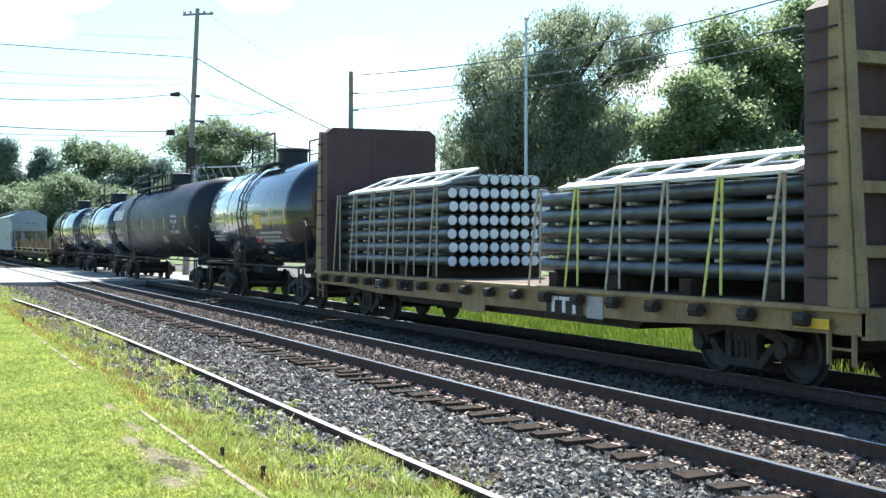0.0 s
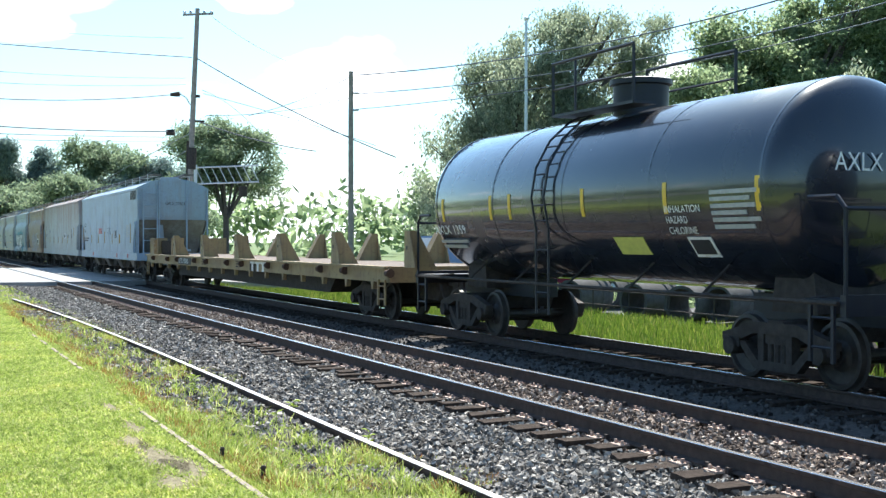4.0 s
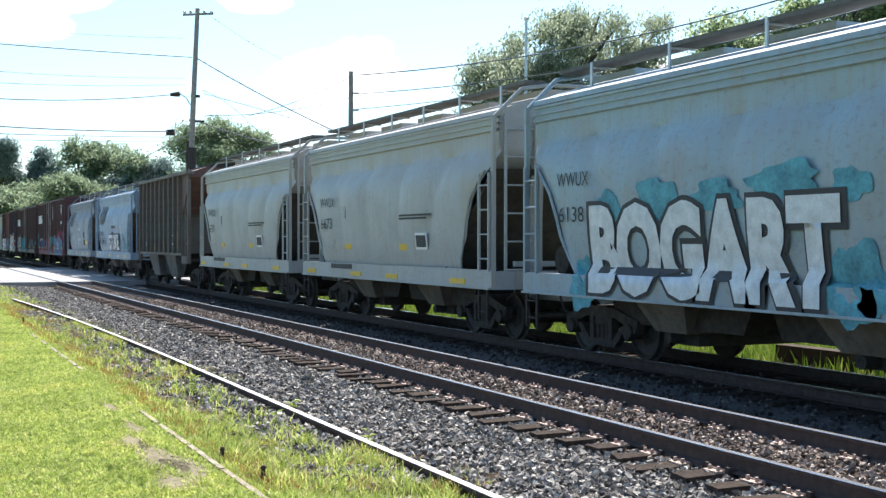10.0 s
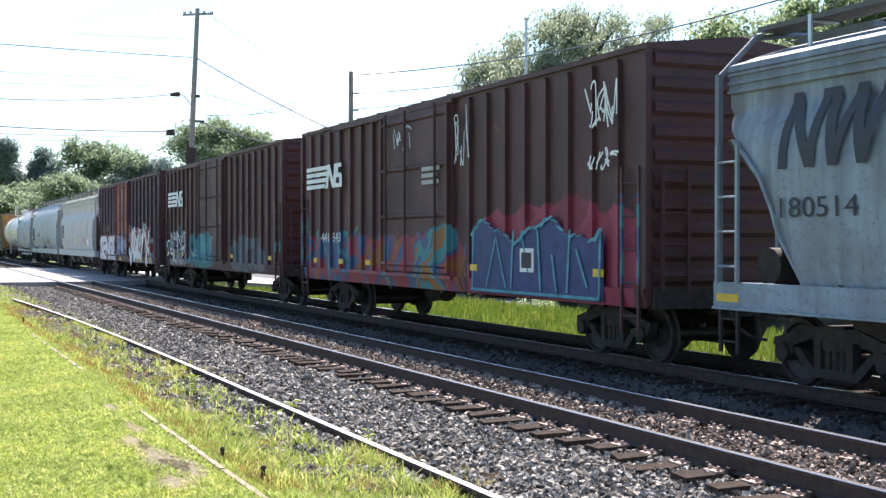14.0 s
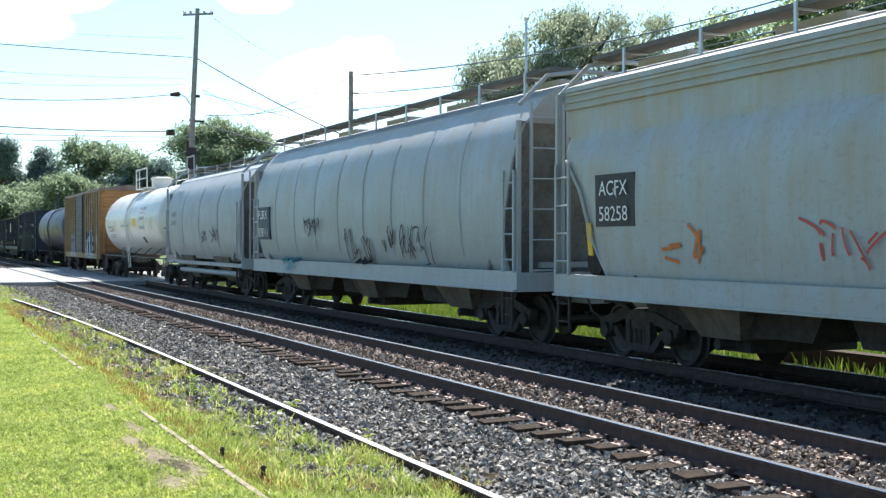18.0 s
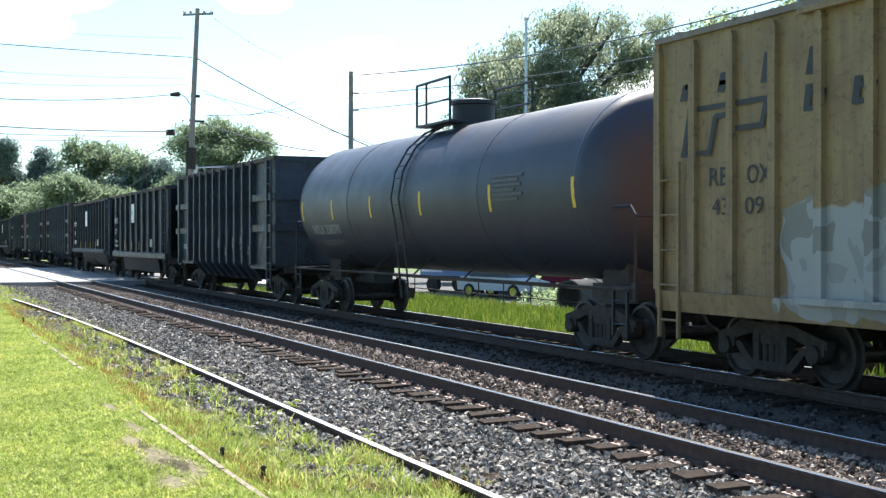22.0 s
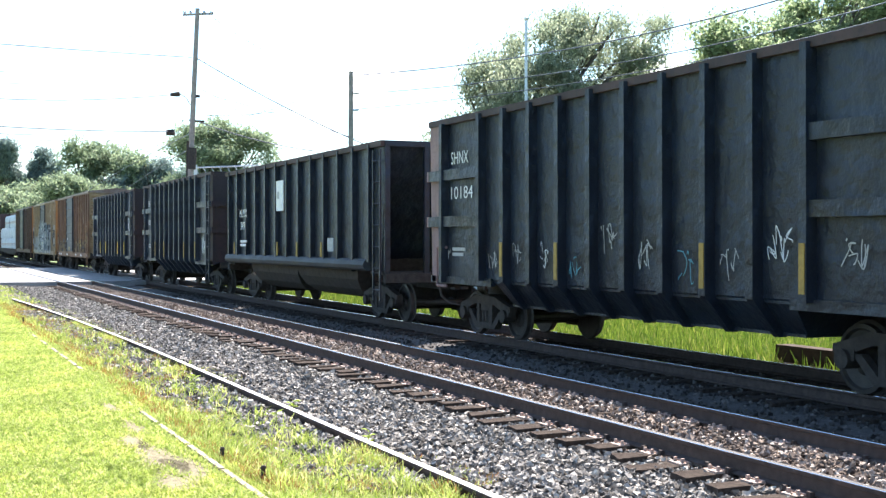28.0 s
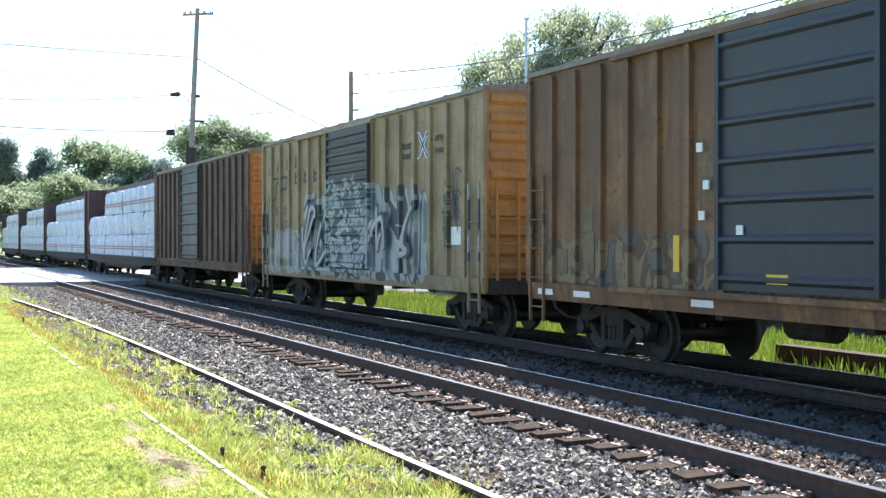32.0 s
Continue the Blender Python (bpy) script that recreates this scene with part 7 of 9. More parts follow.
# ---- flat cars ----
def flat_body(car, half, mat, z1=1.12, w=1.42, taper=True):
    drop = 0.42
    if taper:
        prof = [(-half, z1 - 0.32), (-half + 2.6, z1 - 0.34), (-half + 4.6, z1 - drop), (half - 4.6, z1 - drop), (half - 2.6, z1 - 0.34), (half, z1 - 0.32), (half, z1), (-half, z1)]
    else:
        prof = [(-half, z1 - 0.36), (half, z1 - 0.36), (half, z1), (-half, z1)]
    for s in (-1, 1):
        y = s * w
        part("side_sill", Mesher().prism_y(prof, min(y, y - s * 0.08), max(y, y - s * 0.08)), mat, car)
        part("sill_flange", Mesher().box(-half, half, min(y, y + s * 0.09), max(y, y + s * 0.09), z1 - 0.06, z1 - 0.003), mat, car)
    part("deck", Mesher().box(-half + 0.02, half - 0.02, -w + 0.02, w - 0.02, z1 - 0.09, z1 - 0.012), M_DECK, car, "dark wooden plank deck")
    part("center_sill", Mesher().box(-half, half, -0.3, 0.3, 0.5, z1 - 0.1), M_STEEL, car)
    part("underframe", Mesher().prism_y([(-half + 4.3, z1 - 0.1), (-half + 5.2, 0.5), (half - 5.2, 0.5), (half - 4.3, z1 - 0.1)], -1.15, 1.15), M_STEEL, car, "dark riveted underframe")
    for s in (-1, 1):
        part("end_sill", Mesher().box(s * half - 0.06, s * half + 0.06, -w, w, z1 - 0.36, z1 - 0.005), mat, car)
        ladder(car, mat, s * (half - 0.35), -w - 0.03, 0.4, z1 - 0.3, 0.42, 0.25, name="step")


def pipe_load(x0, x1, z0, rows, across, r, label, seed):
    ob = thing("pipe_bundle", label, "pipe bundle", group="pipe loads")
    rng = random.Random(seed)
    pipe = Mesher().rod((-0.5, 0, 0), (0.5, 0, 0), 1.0, 14, caps=False)
    shared = {}
    L = x1 - x0
    me = Mesher().lathe_x([(-L / 2 + 0.03, r * 0.8), (-L / 2, r * 0.84), (-L / 2, r), (L / 2, r), (L / 2, r * 0.84), (L / 2 - 0.03, r * 0.8)], 0, 0, 14).mesh("pipe", True)
    cap = Mesher().lathe_x([(L / 2 - 0.02, r * 0.86), (L / 2 + 0.008, r * 0.86), (L / 2 + 0.014, r * 0.5)], 0, 0, 14).mesh("end_cap", True)
    step = 2 * r + 0.045
    for j in range(rows + 1):
        for i in range(across):
            if j == rows and not 2 < i < across - 1:
                continue
            y = (i - (across - 1) / 2) * 2.02 * r
            p = part("pipe", me, M_PIPE, ob, at=pose((x0 + x1) / 2 + rng.uniform(-0.04, 0.04), y, z0 + r + j * step))
            part("end_cap", cap, M_PIPECAP, p, "pale plastic end cap")
    for j in range(rows - 1):
        for k in range(6):
            x = x0 + 0.7 + (L - 1.4) * k / 5
            part("spacer", Mesher().box(x - 0.05, x + 0.05, -across * r - 0.02, across * r + 0.02, z0 + 2 * r + j * step, z0 + 2 * r + j * step + 0.045), M_STRAP, ob)
    return ob


# ---- lumber car ----
def lumber_car(spec):
    car, half = make_car("centerbeam_car", spec["label"], "flat car", *spec["ends"])
    flat_body(car, half, M_STEEL, 1.1, 1.4)
    for s in (-1, 1):
        part("bulkhead", Mesher().box(s * half - s * 0.3 - 0.15, s * half - s * 0.3 + 0.15, -1.4, 1.4, 1.1, 4.75), M_BULK, car)
        for y in (-1.2, -0.4, 0.4, 1.2):
            part("bulkhead_post", Mesher().box(s * half - s * 0.12 - 0.06, s * half - s * 0.12 + 0.06, y - 0.07, y + 0.07, 1.1, 4.75), M_BULK, car)
    part("center_beam", Mesher().box(-half + 0.4, half - 0.4, -0.1, 0.1, 1.1, 4.7), M_BULK, car)
    part("top_chord", Mesher().box(-half + 0.4, half - 0.4, -0.4, 0.4, 4.55, 4.76), M_BULK, car)
    rolling(car, half, 1.9)
    rng = random.Random(spec["seed"])
    n = 7
    L = (2 * half - 1.1) / n
    for i in range(n):
        for tier in range(3):
            if i < 2 and tier == 2:
                continue
            x0 = -half + 0.55 + i * L
            h = 1.0 + (0.12 if tier == 2 else 0.0)
            z = 1.14 + tier * 1.03
            b = bmesh.new()
            bmesh.ops.create_cube(b, size=1)
            bmesh.ops.subdivide_edges(b, edges=list(b.edges), cuts=7, use_grid_fill=True)
            fold = rng.uniform(0, 6)
            for v in b.verts:
                # draped sheet: rounded shoulders and hanging folds
                r = 0.12 if tier == 2 or i < 2 and tier == 1 else 0.05
                up = v.co.z + 0.5
                v.co.x *= 1 - r * up ** 4
                v.co.z -= r * abs(2 * v.co.x) ** 4 * up + rng.uniform(0, 0.02)
                v.co.y *= 1 - 0.10 * up ** 6 + 0.05 * math.sin(13 * v.co.x + fold + 2 * up) + rng.uniform(-0.03, 0.03)
            bmesh.ops.scale(b, vec=(L + 0.02, 1.18, h + 0.03), verts=b.verts)
            me = bpy.data.meshes.new("lumber_pack")
            b.to_mesh(me)
            b.free()
            me.materials.append(M_WRAP)
            for sy in (-1, 1):
                pack = new("lumber_pack", me)
                tagged(pack, "lumber pack in white wrapping stacked on the flat car", "lumber pack", "lumber packs")
                at = (x0 + L / 2, sy * 0.76, z + h / 2)
                pack.matrix_basis = pose((spec["ends"][0] + spec["ends"][1]) / 2 + at[0], Y_TRAIN + at[1], at[2])
                MOVERS.append((pack, (spec["ends"][0] + spec["ends"][1]) / 2 + at[0]))
                if sy < 0 and tier != 1:
                    for zb in (-0.22, -0.1):
                        part("printed_band", Mesher().box(-L / 2 + 0.1, L / 2 - 0.1, -0.64, -0.625, zb, zb + 0.045), M_BRICKINK, pack)
    return car

# ---- the cars, from the head of the stretch to its tail ----
# bulkhead flat with two pipe loads
def bulkhead_flat():
    car, half = make_car("bulkhead_flat_car", "yellow bulkhead flat car with dark end walls", "flat car", -11.05, -31.16)
    flat_body(car, half, M_FLAT, 1.07)
    for s in (-1, 1):
        x = s * (half - 0.75)
        bk = part("bulkhead", Mesher().box(x - 0.22, x + 0.22, -1.48, 1.48, 1.07, 4.55).prism_x([(-1.48, 4.55), (1.48, 4.55), (1.3, 4.68), (-1.3, 4.68)], x - 0.22, x + 0.22), M_BULK, car, "tall dark brown end wall")
        for y in (-1.38, -0.45, 0.45, 1.38):
            part("post", Mesher().prism_y([(x + s * 0.22, 1.07), (x + s * 0.68, 1.07), (x + s * 0.42, 4.6), (x + s * 0.22, 4.6)][::s], y - 0.08, y + 0.08), M_FLAT, bk, "yellow vertical post")
        part("side_plate", Mesher().prism_y([(x + s * 0.22, 1.07), (x + s * 0.66, 1.07), (x + s * 0.4, 4.6), (x + s * 0.22, 4.6)][::s], -1.5, -1.47), M_FLAT, bk, "faded yellow side plate")
        for z in (1.7, 2.45, 3.2, 3.95):
            part("rib", Mesher().box(min(x + s * 0.2, x + s * 0.4), max(x + s * 0.2, x + s * 0.4), -1.4, 1.4, z - 0.07, z + 0.07), M_FLAT, bk)
        for k in range(9):
            part("grab_iron", Mesher().rod((x - s * 0.1, -1.53, 1.4 + k * 0.36), (x + s * 0.4, -1.53, 1.4 + k * 0.36), 0.016, 5), M_STEEL, bk)
    for i in range(18):
        x = -half + 0.9 + (2 * half - 1.8) * i / 17
        part("stake_pocket", Mesher().rod((x - 0.1, -1.56, 0.9), (x + 0.1, -1.56, 0.9), 0.085, 8).box(x - 0.13, x - 0.08, -1.6, -1.42, 0.82, 0.98), M_STEEL, car, "dark strap winch")
    for x0, w in ((-half + 4.35, 0.62), (-half + 5.75, 0.75)):
        part("panel", Mesher().box(x0 - 0.1, x0 + w + 0.12, -1.428, -1.42, 0.76, 1.0), M_STEEL, car)
    lettering("TTJX", M_WHITE, car, -half + 4.3, -1.432, 0.8, 0.17, 0.95)
    lettering("80187", M_WHITE, car, -half + 5.75, -1.432, 0.8, 0.17, 0.95)
    part("logo", Mesher().box(2.5, 3.72, -1.43, -1.42, 0.62, 0.96), M_STEEL, car, "owner's mark as a plain dark panel")
    for x in (2.6, 2.96, 3.3):
        part("marking", Mesher().box(x, x + 0.32, -1.44, -1.425, 0.86, 0.92).box(x + 0.11, x + 0.21, -1.441, -1.425, 0.66, 0.88), M_WHITE, car)
    part("panel", Mesher().box(3.85, 4.35, -1.434, -1.425, 0.62, 0.96), M_PALEMARK, car)
    part("panel", Mesher().box(-0.9, 0.1, -1.434, -1.425, 0.5, 0.85), M_FLAT, car)
    part("reflector", Mesher().box(half - 1.1, half - 0.5, -1.51, -1.5, 0.8, 0.92), M_REFLECT, car)
    rolling(car, half, 2.75)
    mid = -21.105
    for x0, x1, rows, across, lab, seed in ((-8.95, -2.22, 6, 10, "stacked dark steel pipes with pale capped ends", 1), (1.71, 8.75, 5, 10, "long stacked steel pipes held by webbing straps", 2)):
        ld = pipe_load(x0, x1, 1.30, rows, across, 0.116, lab, seed)
        ld.matrix_basis = pose(mid, Y_TRAIN, 0)
        MOVERS.append((ld, mid))
        ztop = 1.30 + rows * 0.277 - 0.045
        for i in range(4):
            x = x0 + 0.6 + (x1 - x0 - 1.2) * i / 3
            part("dunnage", Mesher().box(x - 0.14, x + 0.14, -1.2, 1.2, 1.06, 1.30), M_TIMBER, ld, "timber bearer")
        n = 6
        for i in range(n):
            x = x0 + 0.25 + (x1 - x0 - 0.6) * i / (n - 1)
            m = M_BAND if (seed == 2 and i in (1, 4)) else M_STRAP
            part("strap", Mesher().prism_y([(x - 0.30, 0.92), (x - 0.25, 0.92), (x + 0.12, ztop + 0.02), (x + 0.06, ztop + 0.02)], -1.36, -1.345), m, ld, "webbing strap")
            part("strap", Mesher().prism_y([(x + 0.04, 1.1), (x + 0.09, 1.1), (x + 0.12, ztop + 0.02), (x + 0.06, ztop + 0.02)], -1.3, -1.285), m, ld, "webbing strap")
            part("strap", Mesher().box(x + 0.06, x + 0.12, -1.36, 1.3, ztop + 0.02, ztop + 0.035), m, ld)
        part("edge_board", Mesher().prism_x([(-1.26, ztop + 0.02), (-1.04, ztop + 0.1), (-1.06, ztop + 0.15), (-1.28, ztop + 0.07)], x0 + 0.9, x1 - 0.1), M_PIPECAP, ld, "pale edge board")
        part("edge_board", Mesher().prism_x([(-0.62, ztop + 0.31), (-0.42, ztop + 0.38), (-0.44, ztop + 0.43), (-0.64, ztop + 0.36)], x0 + 1.5, x1 - 0.1), M_PIPECAP, ld, "pale edge board")
        for i in range(6):
            x = x0 + 1.1 + (x1 - x0 - 1.5) * i / 5
            part("batten", Mesher().add([(x - 0.09, -1.1, ztop + 0.08), (x + 0.09, -1.1, ztop + 0.08), (x + 0.49, -0.5, ztop + 0.36), (x + 0.31, -0.5, ztop + 0.36), (x - 0.09, -1.1, ztop + 0.12), (x + 0.09, -1.1, ztop + 0.12), (x + 0.49, -0.5, ztop + 0.40), (x + 0.31, -0.5, ztop + 0.40)],
                                        [(3, 2, 1, 0), (4, 5, 6, 7), (0, 1, 5, 4), (1, 2, 6, 5), (2, 3, 7, 6), (3, 0, 4, 7)]), M_PIPECAP, ld, "pale cross batten")


bulkhead_flat()

TANKS = [tank_car(s) for s in (
    dict(label="glossy black tank car with yellow reflectors", ends=(-32.3, -44.0), mat=M_BLACK, ladder=-0.5, r=1.52, cz=2.66, inset_tank=0.55, front_cut=0.4, marks=(-0.97, -0.63, -0.4, 0.19, 0.6, 0.97)),
    dict(label="long dull black tank car with white lettering", ends=(-45.5, -64.9), mat=M_BLACK_FLAT, r=1.55, cz=2.68, plat=3.3, ladder=-4.3, spans=((-5.44, -2.46, 0.62), (-2.46, 0.61, 0.95), (1.3, 2.7, 0.4)), inset_tank=0.7, bogie=1.85, marks=(-0.98, -0.62, -0.4, -0.125, 0.21, 0.49, 0.975), dome=-0.08, rings=6),
    dict(label="black chlorine tank car with valve dome", ends=(-65.7, -79.2), mat=M_BLACK, r=1.42, cz=2.55, ladder=-0.8, inset_tank=0.6, front_cut=0.35, bogie=1.7),
    dict(label="black tank car with top platform", ends=(-80.2, -93.3), mat=M_BLACK, r=1.42, cz=2.55, ladder=-0.8, inset_tank=0.6, front_cut=0.35, bogie=1.7))]


def stake_flat():
    car, half = make_car("flat_car", "empty yellow flat car with steel stanchions", "flat car", -94.6, -123.9)
    flat_body(car, half, M_FLAT, 1.27, 1.5, False)
    rolling(car, half, 2.6)
    st = Mesher().add([(-0.17, -0.1, 0), (0.17, -0.1, 0), (0.17, 0.5, 0), (-0.17, 0.5, 0), (-0.15, -0.1, 0.78), (0.15, -0.1, 0.78), (0.15, 0.08, 0.78), (-0.15, 0.08, 0.78)],
                      [(3, 2, 1, 0), (4, 5, 6, 7), (0, 1, 5, 4), (1, 2, 6, 5), (2, 3, 7, 6), (3, 0, 4, 7)])
    st.add([(0.16, -0.1, 0), (0.46, -0.1, 0), (0.16, -0.1, 0.66), (0.16, -0.07, 0), (0.46, -0.07, 0), (0.16, -0.07, 0.66)], [(0, 1, 2), (5, 4, 3), (0, 3, 4, 1), (1, 4, 5, 2), (2, 5, 3, 0)])
    st = st.mesh("stanchion")
    slot = Mesher().box(-0.02, 0.02, -0.112, -0.098, 0.38, 0.46).mesh("slot")
    for i in range(6):
        x = -118.0 + 4.95 * i + 109.25
        for s in (-1, 1):
            sp = part("stanchion", st, M_FLAT, car, at=pose(x - 0.3, s * 1.38, 1.262) @ Matrix.Diagonal((1, -s, 1, 1)))
            part("slot", slot, M_INK, sp)
    for i in range(16):
        x = -half + 1.0 + (2 * half - 2) * i / 15
        part("bracket", Mesher().prism_y([(x - 0.09, 0.92), (x - 0.05, 0.74), (x + 0.05, 0.74), (x + 0.09, 0.92)], -1.52, -1.42), M_FLAT, car)
    for x in [-13.0 + 4.95 * i + d for i in range(6) for d in (0.0, 3.05)]:
        part("winch", Mesher().rod((x - 0.1, -1.56, 1.12), (x + 0.1, -1.56, 1.12), 0.075, 10).rod((x + 0.1, -1.56, 1.12), (x + 0.13, -1.56, 1.12), 0.1, 10), M_WINCH, car, "rusty strap winch")
    part("panel", Mesher().box(-half + 6.65, -half + 8.9, -1.515, -1.5, 0.95, 1.22), M_INK, car)
    lettering("MTTX", M_WHITE, car, -half + 6.72, -1.52, 0.99, 0.19, 1.02, 0.02)
    lettering("930260", M_WHITE, car, -half + 7.66, -1.52, 0.99, 0.19, 1.02, 0.02)
    small_bars = Mesher()
    for bx in (-3.95, -3.55, 1.0, 1.4):
        for bz in (1.0, 1.08, 1.16):
            small_bars.box(bx, bx + 0.3, -1.506, -1.499, bz, bz + 0.035)
    part("marking", small_bars, M_STEEL, car, "small black print as plain bars")
    part("logo", Mesher().box(-half + 17.4, -half + 18.1, -1.512, -1.5, 0.9, 1.24), M_STEEL, car, "owner's mark as a plain dark panel")
    for x in (17.5, 18.1, 18.7):
        part("marking", Mesher().box(-half + x, -half + x + 0.52, -1.525, -1.505, 1.14, 1.22).box(-half + x + 0.18, -half + x + 0.34, -1.526, -1.505, 0.92, 1.16), M_WHITE, car)
    part("timber_rack", Mesher().box(-half + 1.9, -half + 4.5, -1.3, -0.95, 1.27, 1.84), M_TIE, car, "dark timber rack at the end")
    part("rack_end", Mesher().box(-half + 4.5, -half + 4.58, -1.36, -0.86, 1.27, 1.95), M_FLAT, car)
    for x in (0.45, 2.1):
        part("guard", Mesher().box(-half + x - 0.04, -half + x + 0.04, -1.45, -1.05, 1.27, 1.95).box(-half + x - 0.04, -half + x + 0.04, 1.05, 1.45, 1.27, 1.95), M_FLAT, car)
    for z in (1.55, 1.72, 1.9):
        part("guard_bar", Mesher().box(-half + 0.5, -half + 1.8, -1.47, -1.43, z - 0.03, z + 0.03), M_FLAT, car)
    part("guard_plate", Mesher().box(-half + 0.5, -half + 1.2, -1.43, -1.41, 1.27, 1.95), M_FLAT, car)


M_WINCH = plain("rusty_winch", (0.085, 0.045, 0.03), 0.85, 0.1, 0.4, 14, 0.2)
stake_flat()

HOPPERS = [
    dict(label="pale blue-grey flat-sided covered hopper", ends=(-125.8, -144.3), mat=M_GREY, endmat=M_ENDGREY, style="flat", top=4.62, bays=4, panels=7, mark=("GPLX", "77603"), ink=M_INK),
    dict(label="grey flat-sided covered hopper streaked with rust", ends=(-145.9, -165.3), mat=M_GREYRUST, endmat=M_ENDGREY, style="flat", top=4.62, bays=4, panels=7, mark=("TILX", "620274"), ink=M_INK),
    dict(label="tan rust-stained covered hopper with rounded sides", ends=(-167.1, -178.4), mat=M_TAN, style="bulged", top=4.5, bays=2, panels=6, mark=("CEFX", "84211"), ink=M_INK),
    dict(label="pale blue covered hopper with white graffiti", ends=(-179.7, -191.1), mat=M_PALEBLUE, style="bulged", top=4.5, bays=2, panels=6),
    dict(label="pale grey covered hopper with rounded sides", ends=(-192.3, -203.8), mat=M_PALE, style="bulged", top=4.5, bays=2, panels=5, mark=("WWUX", "6673"), ink=M_INK),
    dict(label="cream-grey covered hopper with rounded sides", ends=(-205.1, -216.1), mat=M_PALE, style="bulged", top=4.5, bays=2, panels=5, mark=("WWUX", "6630"), ink=M_INK),
    dict(label="pale blue covered hopper with black letters and graffiti", ends=(-230.7, -241.7), mat=M_NWGREY, style="bulged", top=4.4, bays=2, panels=4, cut=0.95, mark=("", "180646"), ink=M_INK),
    dict(label="soot-stained blue-grey covered hopper", ends=(-243.85, -254.45), mat=M_NWSOOT, style="bulged", top=4.4, bays=2, panels=4, cut=1.15, mark=("", "180514"), ink=M_INK),
    dict(label="cream covered hopper with rust streaks and spray tags", ends=(-311.1, -327.6), mat=M_CREAM, style="bulged", top=4.6, bays=3, panels=7, cut=1.0),
    dict(label="white-grey covered hopper with rounded sides and tags", ends=(-328.9, -346.4), mat=M_FURX, endmat=M_ENDGREY, style="round", top=4.62, bays=3, panels=9),
    dict(label="white-grey half-round pressure hopper", ends=(-347.9, -359.9), mat=M_LAFX, endmat=M_ENDGREY, style="round", sill=False, top=4.4, bays=2, panels=4, cut=0.35, mark=("LAFX", "60143"), ink=M_INK),
]
HOPPER_CARS = []
for spec in HOPPERS:
    c, h, y_at = covered_hopper(spec)
    HOPPER_CARS.append((c, h, y_at))


def ribbed_hopper():
    car, half = make_car("open_hopper", "red-brown and grey ribbed hopper with sloping chutes", "covered hopper", -217.6, -229.0)
    w, top = 1.52, 4.35
    part("body", Mesher().prism_y([(-4.6, 1.35), (3.6, 1.35), (3.6, 2.72), (5.0, 4.2), (5.0, top), (-5.1, top), (-5.1, 2.2)], -w, w), M_BROWN, car)
    rb = Mesher().prism_y([(-0.055, 1.36), (0.055, 1.36), (0.055, top), (-0.055, top)], -0.12, 0.0).mesh("side_rib")
    for i in range(10):
        x = -5.0 + 8.42 * i / 9
        for s in (-1, 1):
            part("side_rib", rb, M_RIB, car, at=pose(x, s * w, 0, 0, 0, 0 if s < 0 else 180))
    for s in (-1, 1):
        part("top_chord", Mesher().box(-5.15, 5.05, s * w - 0.16, s * w + 0.16, top - 0.05, top + 0.06), M_RIB, car)
        part("side_sill", Mesher().box(-5.2, 3.75, s * w - 0.06, s * w + 0.1, 1.27, 1.37), M_RIB, car)
        part("end_sill_side", Mesher().box(3.75, 5.0, s * w - 0.06, s * w + 0.04, 0.98, 1.25), M_RIB, car)
    for x in (4.85, -5.15):
        for y in (-w, w, -0.5, 0.5):
            part("end_post", Mesher().box(x - 0.07, x + 0.07, y - 0.06, y + 0.06, 1.0, top), M_RIB, car)
        part("end_platform", Mesher().box(min(x, x * 0.8), max(x, x * 0.8), -w, w, 1.05, 1.15), M_STEEL, car)
    ladder(car, M_RIB, 4.56, -w - 0.02, 1.0, 3.4, 0.5)
    ladder(car, M_RIB, -5.4, -w - 0.02, 0.6, 3.0, 0.42)
    part("roof", Mesher().prism_x([(-w, top), (w, top), (0.9, top + 0.22), (-0.9, top + 0.22)], -5.1, 5.0), M_BROWN, car)
    part("roof_walk", Mesher().box(-5.1, 5.1, -0.45, 0.45, top + 0.34, top + 0.4), M_STEEL, car)
    for i in range(9):
        x = -5.0 + 10.0 * i / 8
        part("walk_bracket", Mesher().box(x - 0.03, x + 0.03, -0.45, 0.45, top + 0.2, top + 0.35), M_STEEL, car)
    part("center_sill", Mesher().box(-half, half, -0.22, 0.22, 0.75, 1.1), M_STEEL, car)
    part("belly", Mesher().prism_y([(-3.9, 1.36), (3.5, 1.36), (2.7, 0.5), (-0.9, 0.5), (-1.2, 0.75), (-1.8, 0.5)], -1.25, 1.25), M_STEEL, car)
    for c in (-3.67, -0.07):
        part("chute", Mesher().prism_y([(c, 1.34), (c + 2.15, 1.34), (c + 2.75, 0.42), (c + 1.55, 0.42)], -w + 0.04, w - 0.04), M_BAY, car, "dusty sloping discharge chute")
    rolling(car, half, 1.55)
    return car, half


M_ROOF = paint("boxcar_roof", (0.20, 0.17, 0.15), (0.16, 0.08, 0.05), 0.5, 0.5)
M_PATCH = paint("patch_tan", (0.22, 0.16, 0.09), (0.10, 0.065, 0.045), 0.6, 0.7)
M_FADED = plain("faded_yellow_mark", (0.20, 0.145, 0.06), 0.7, 0, 0.5, 6, 0.05)
RIBBED = ribbed_hopper()

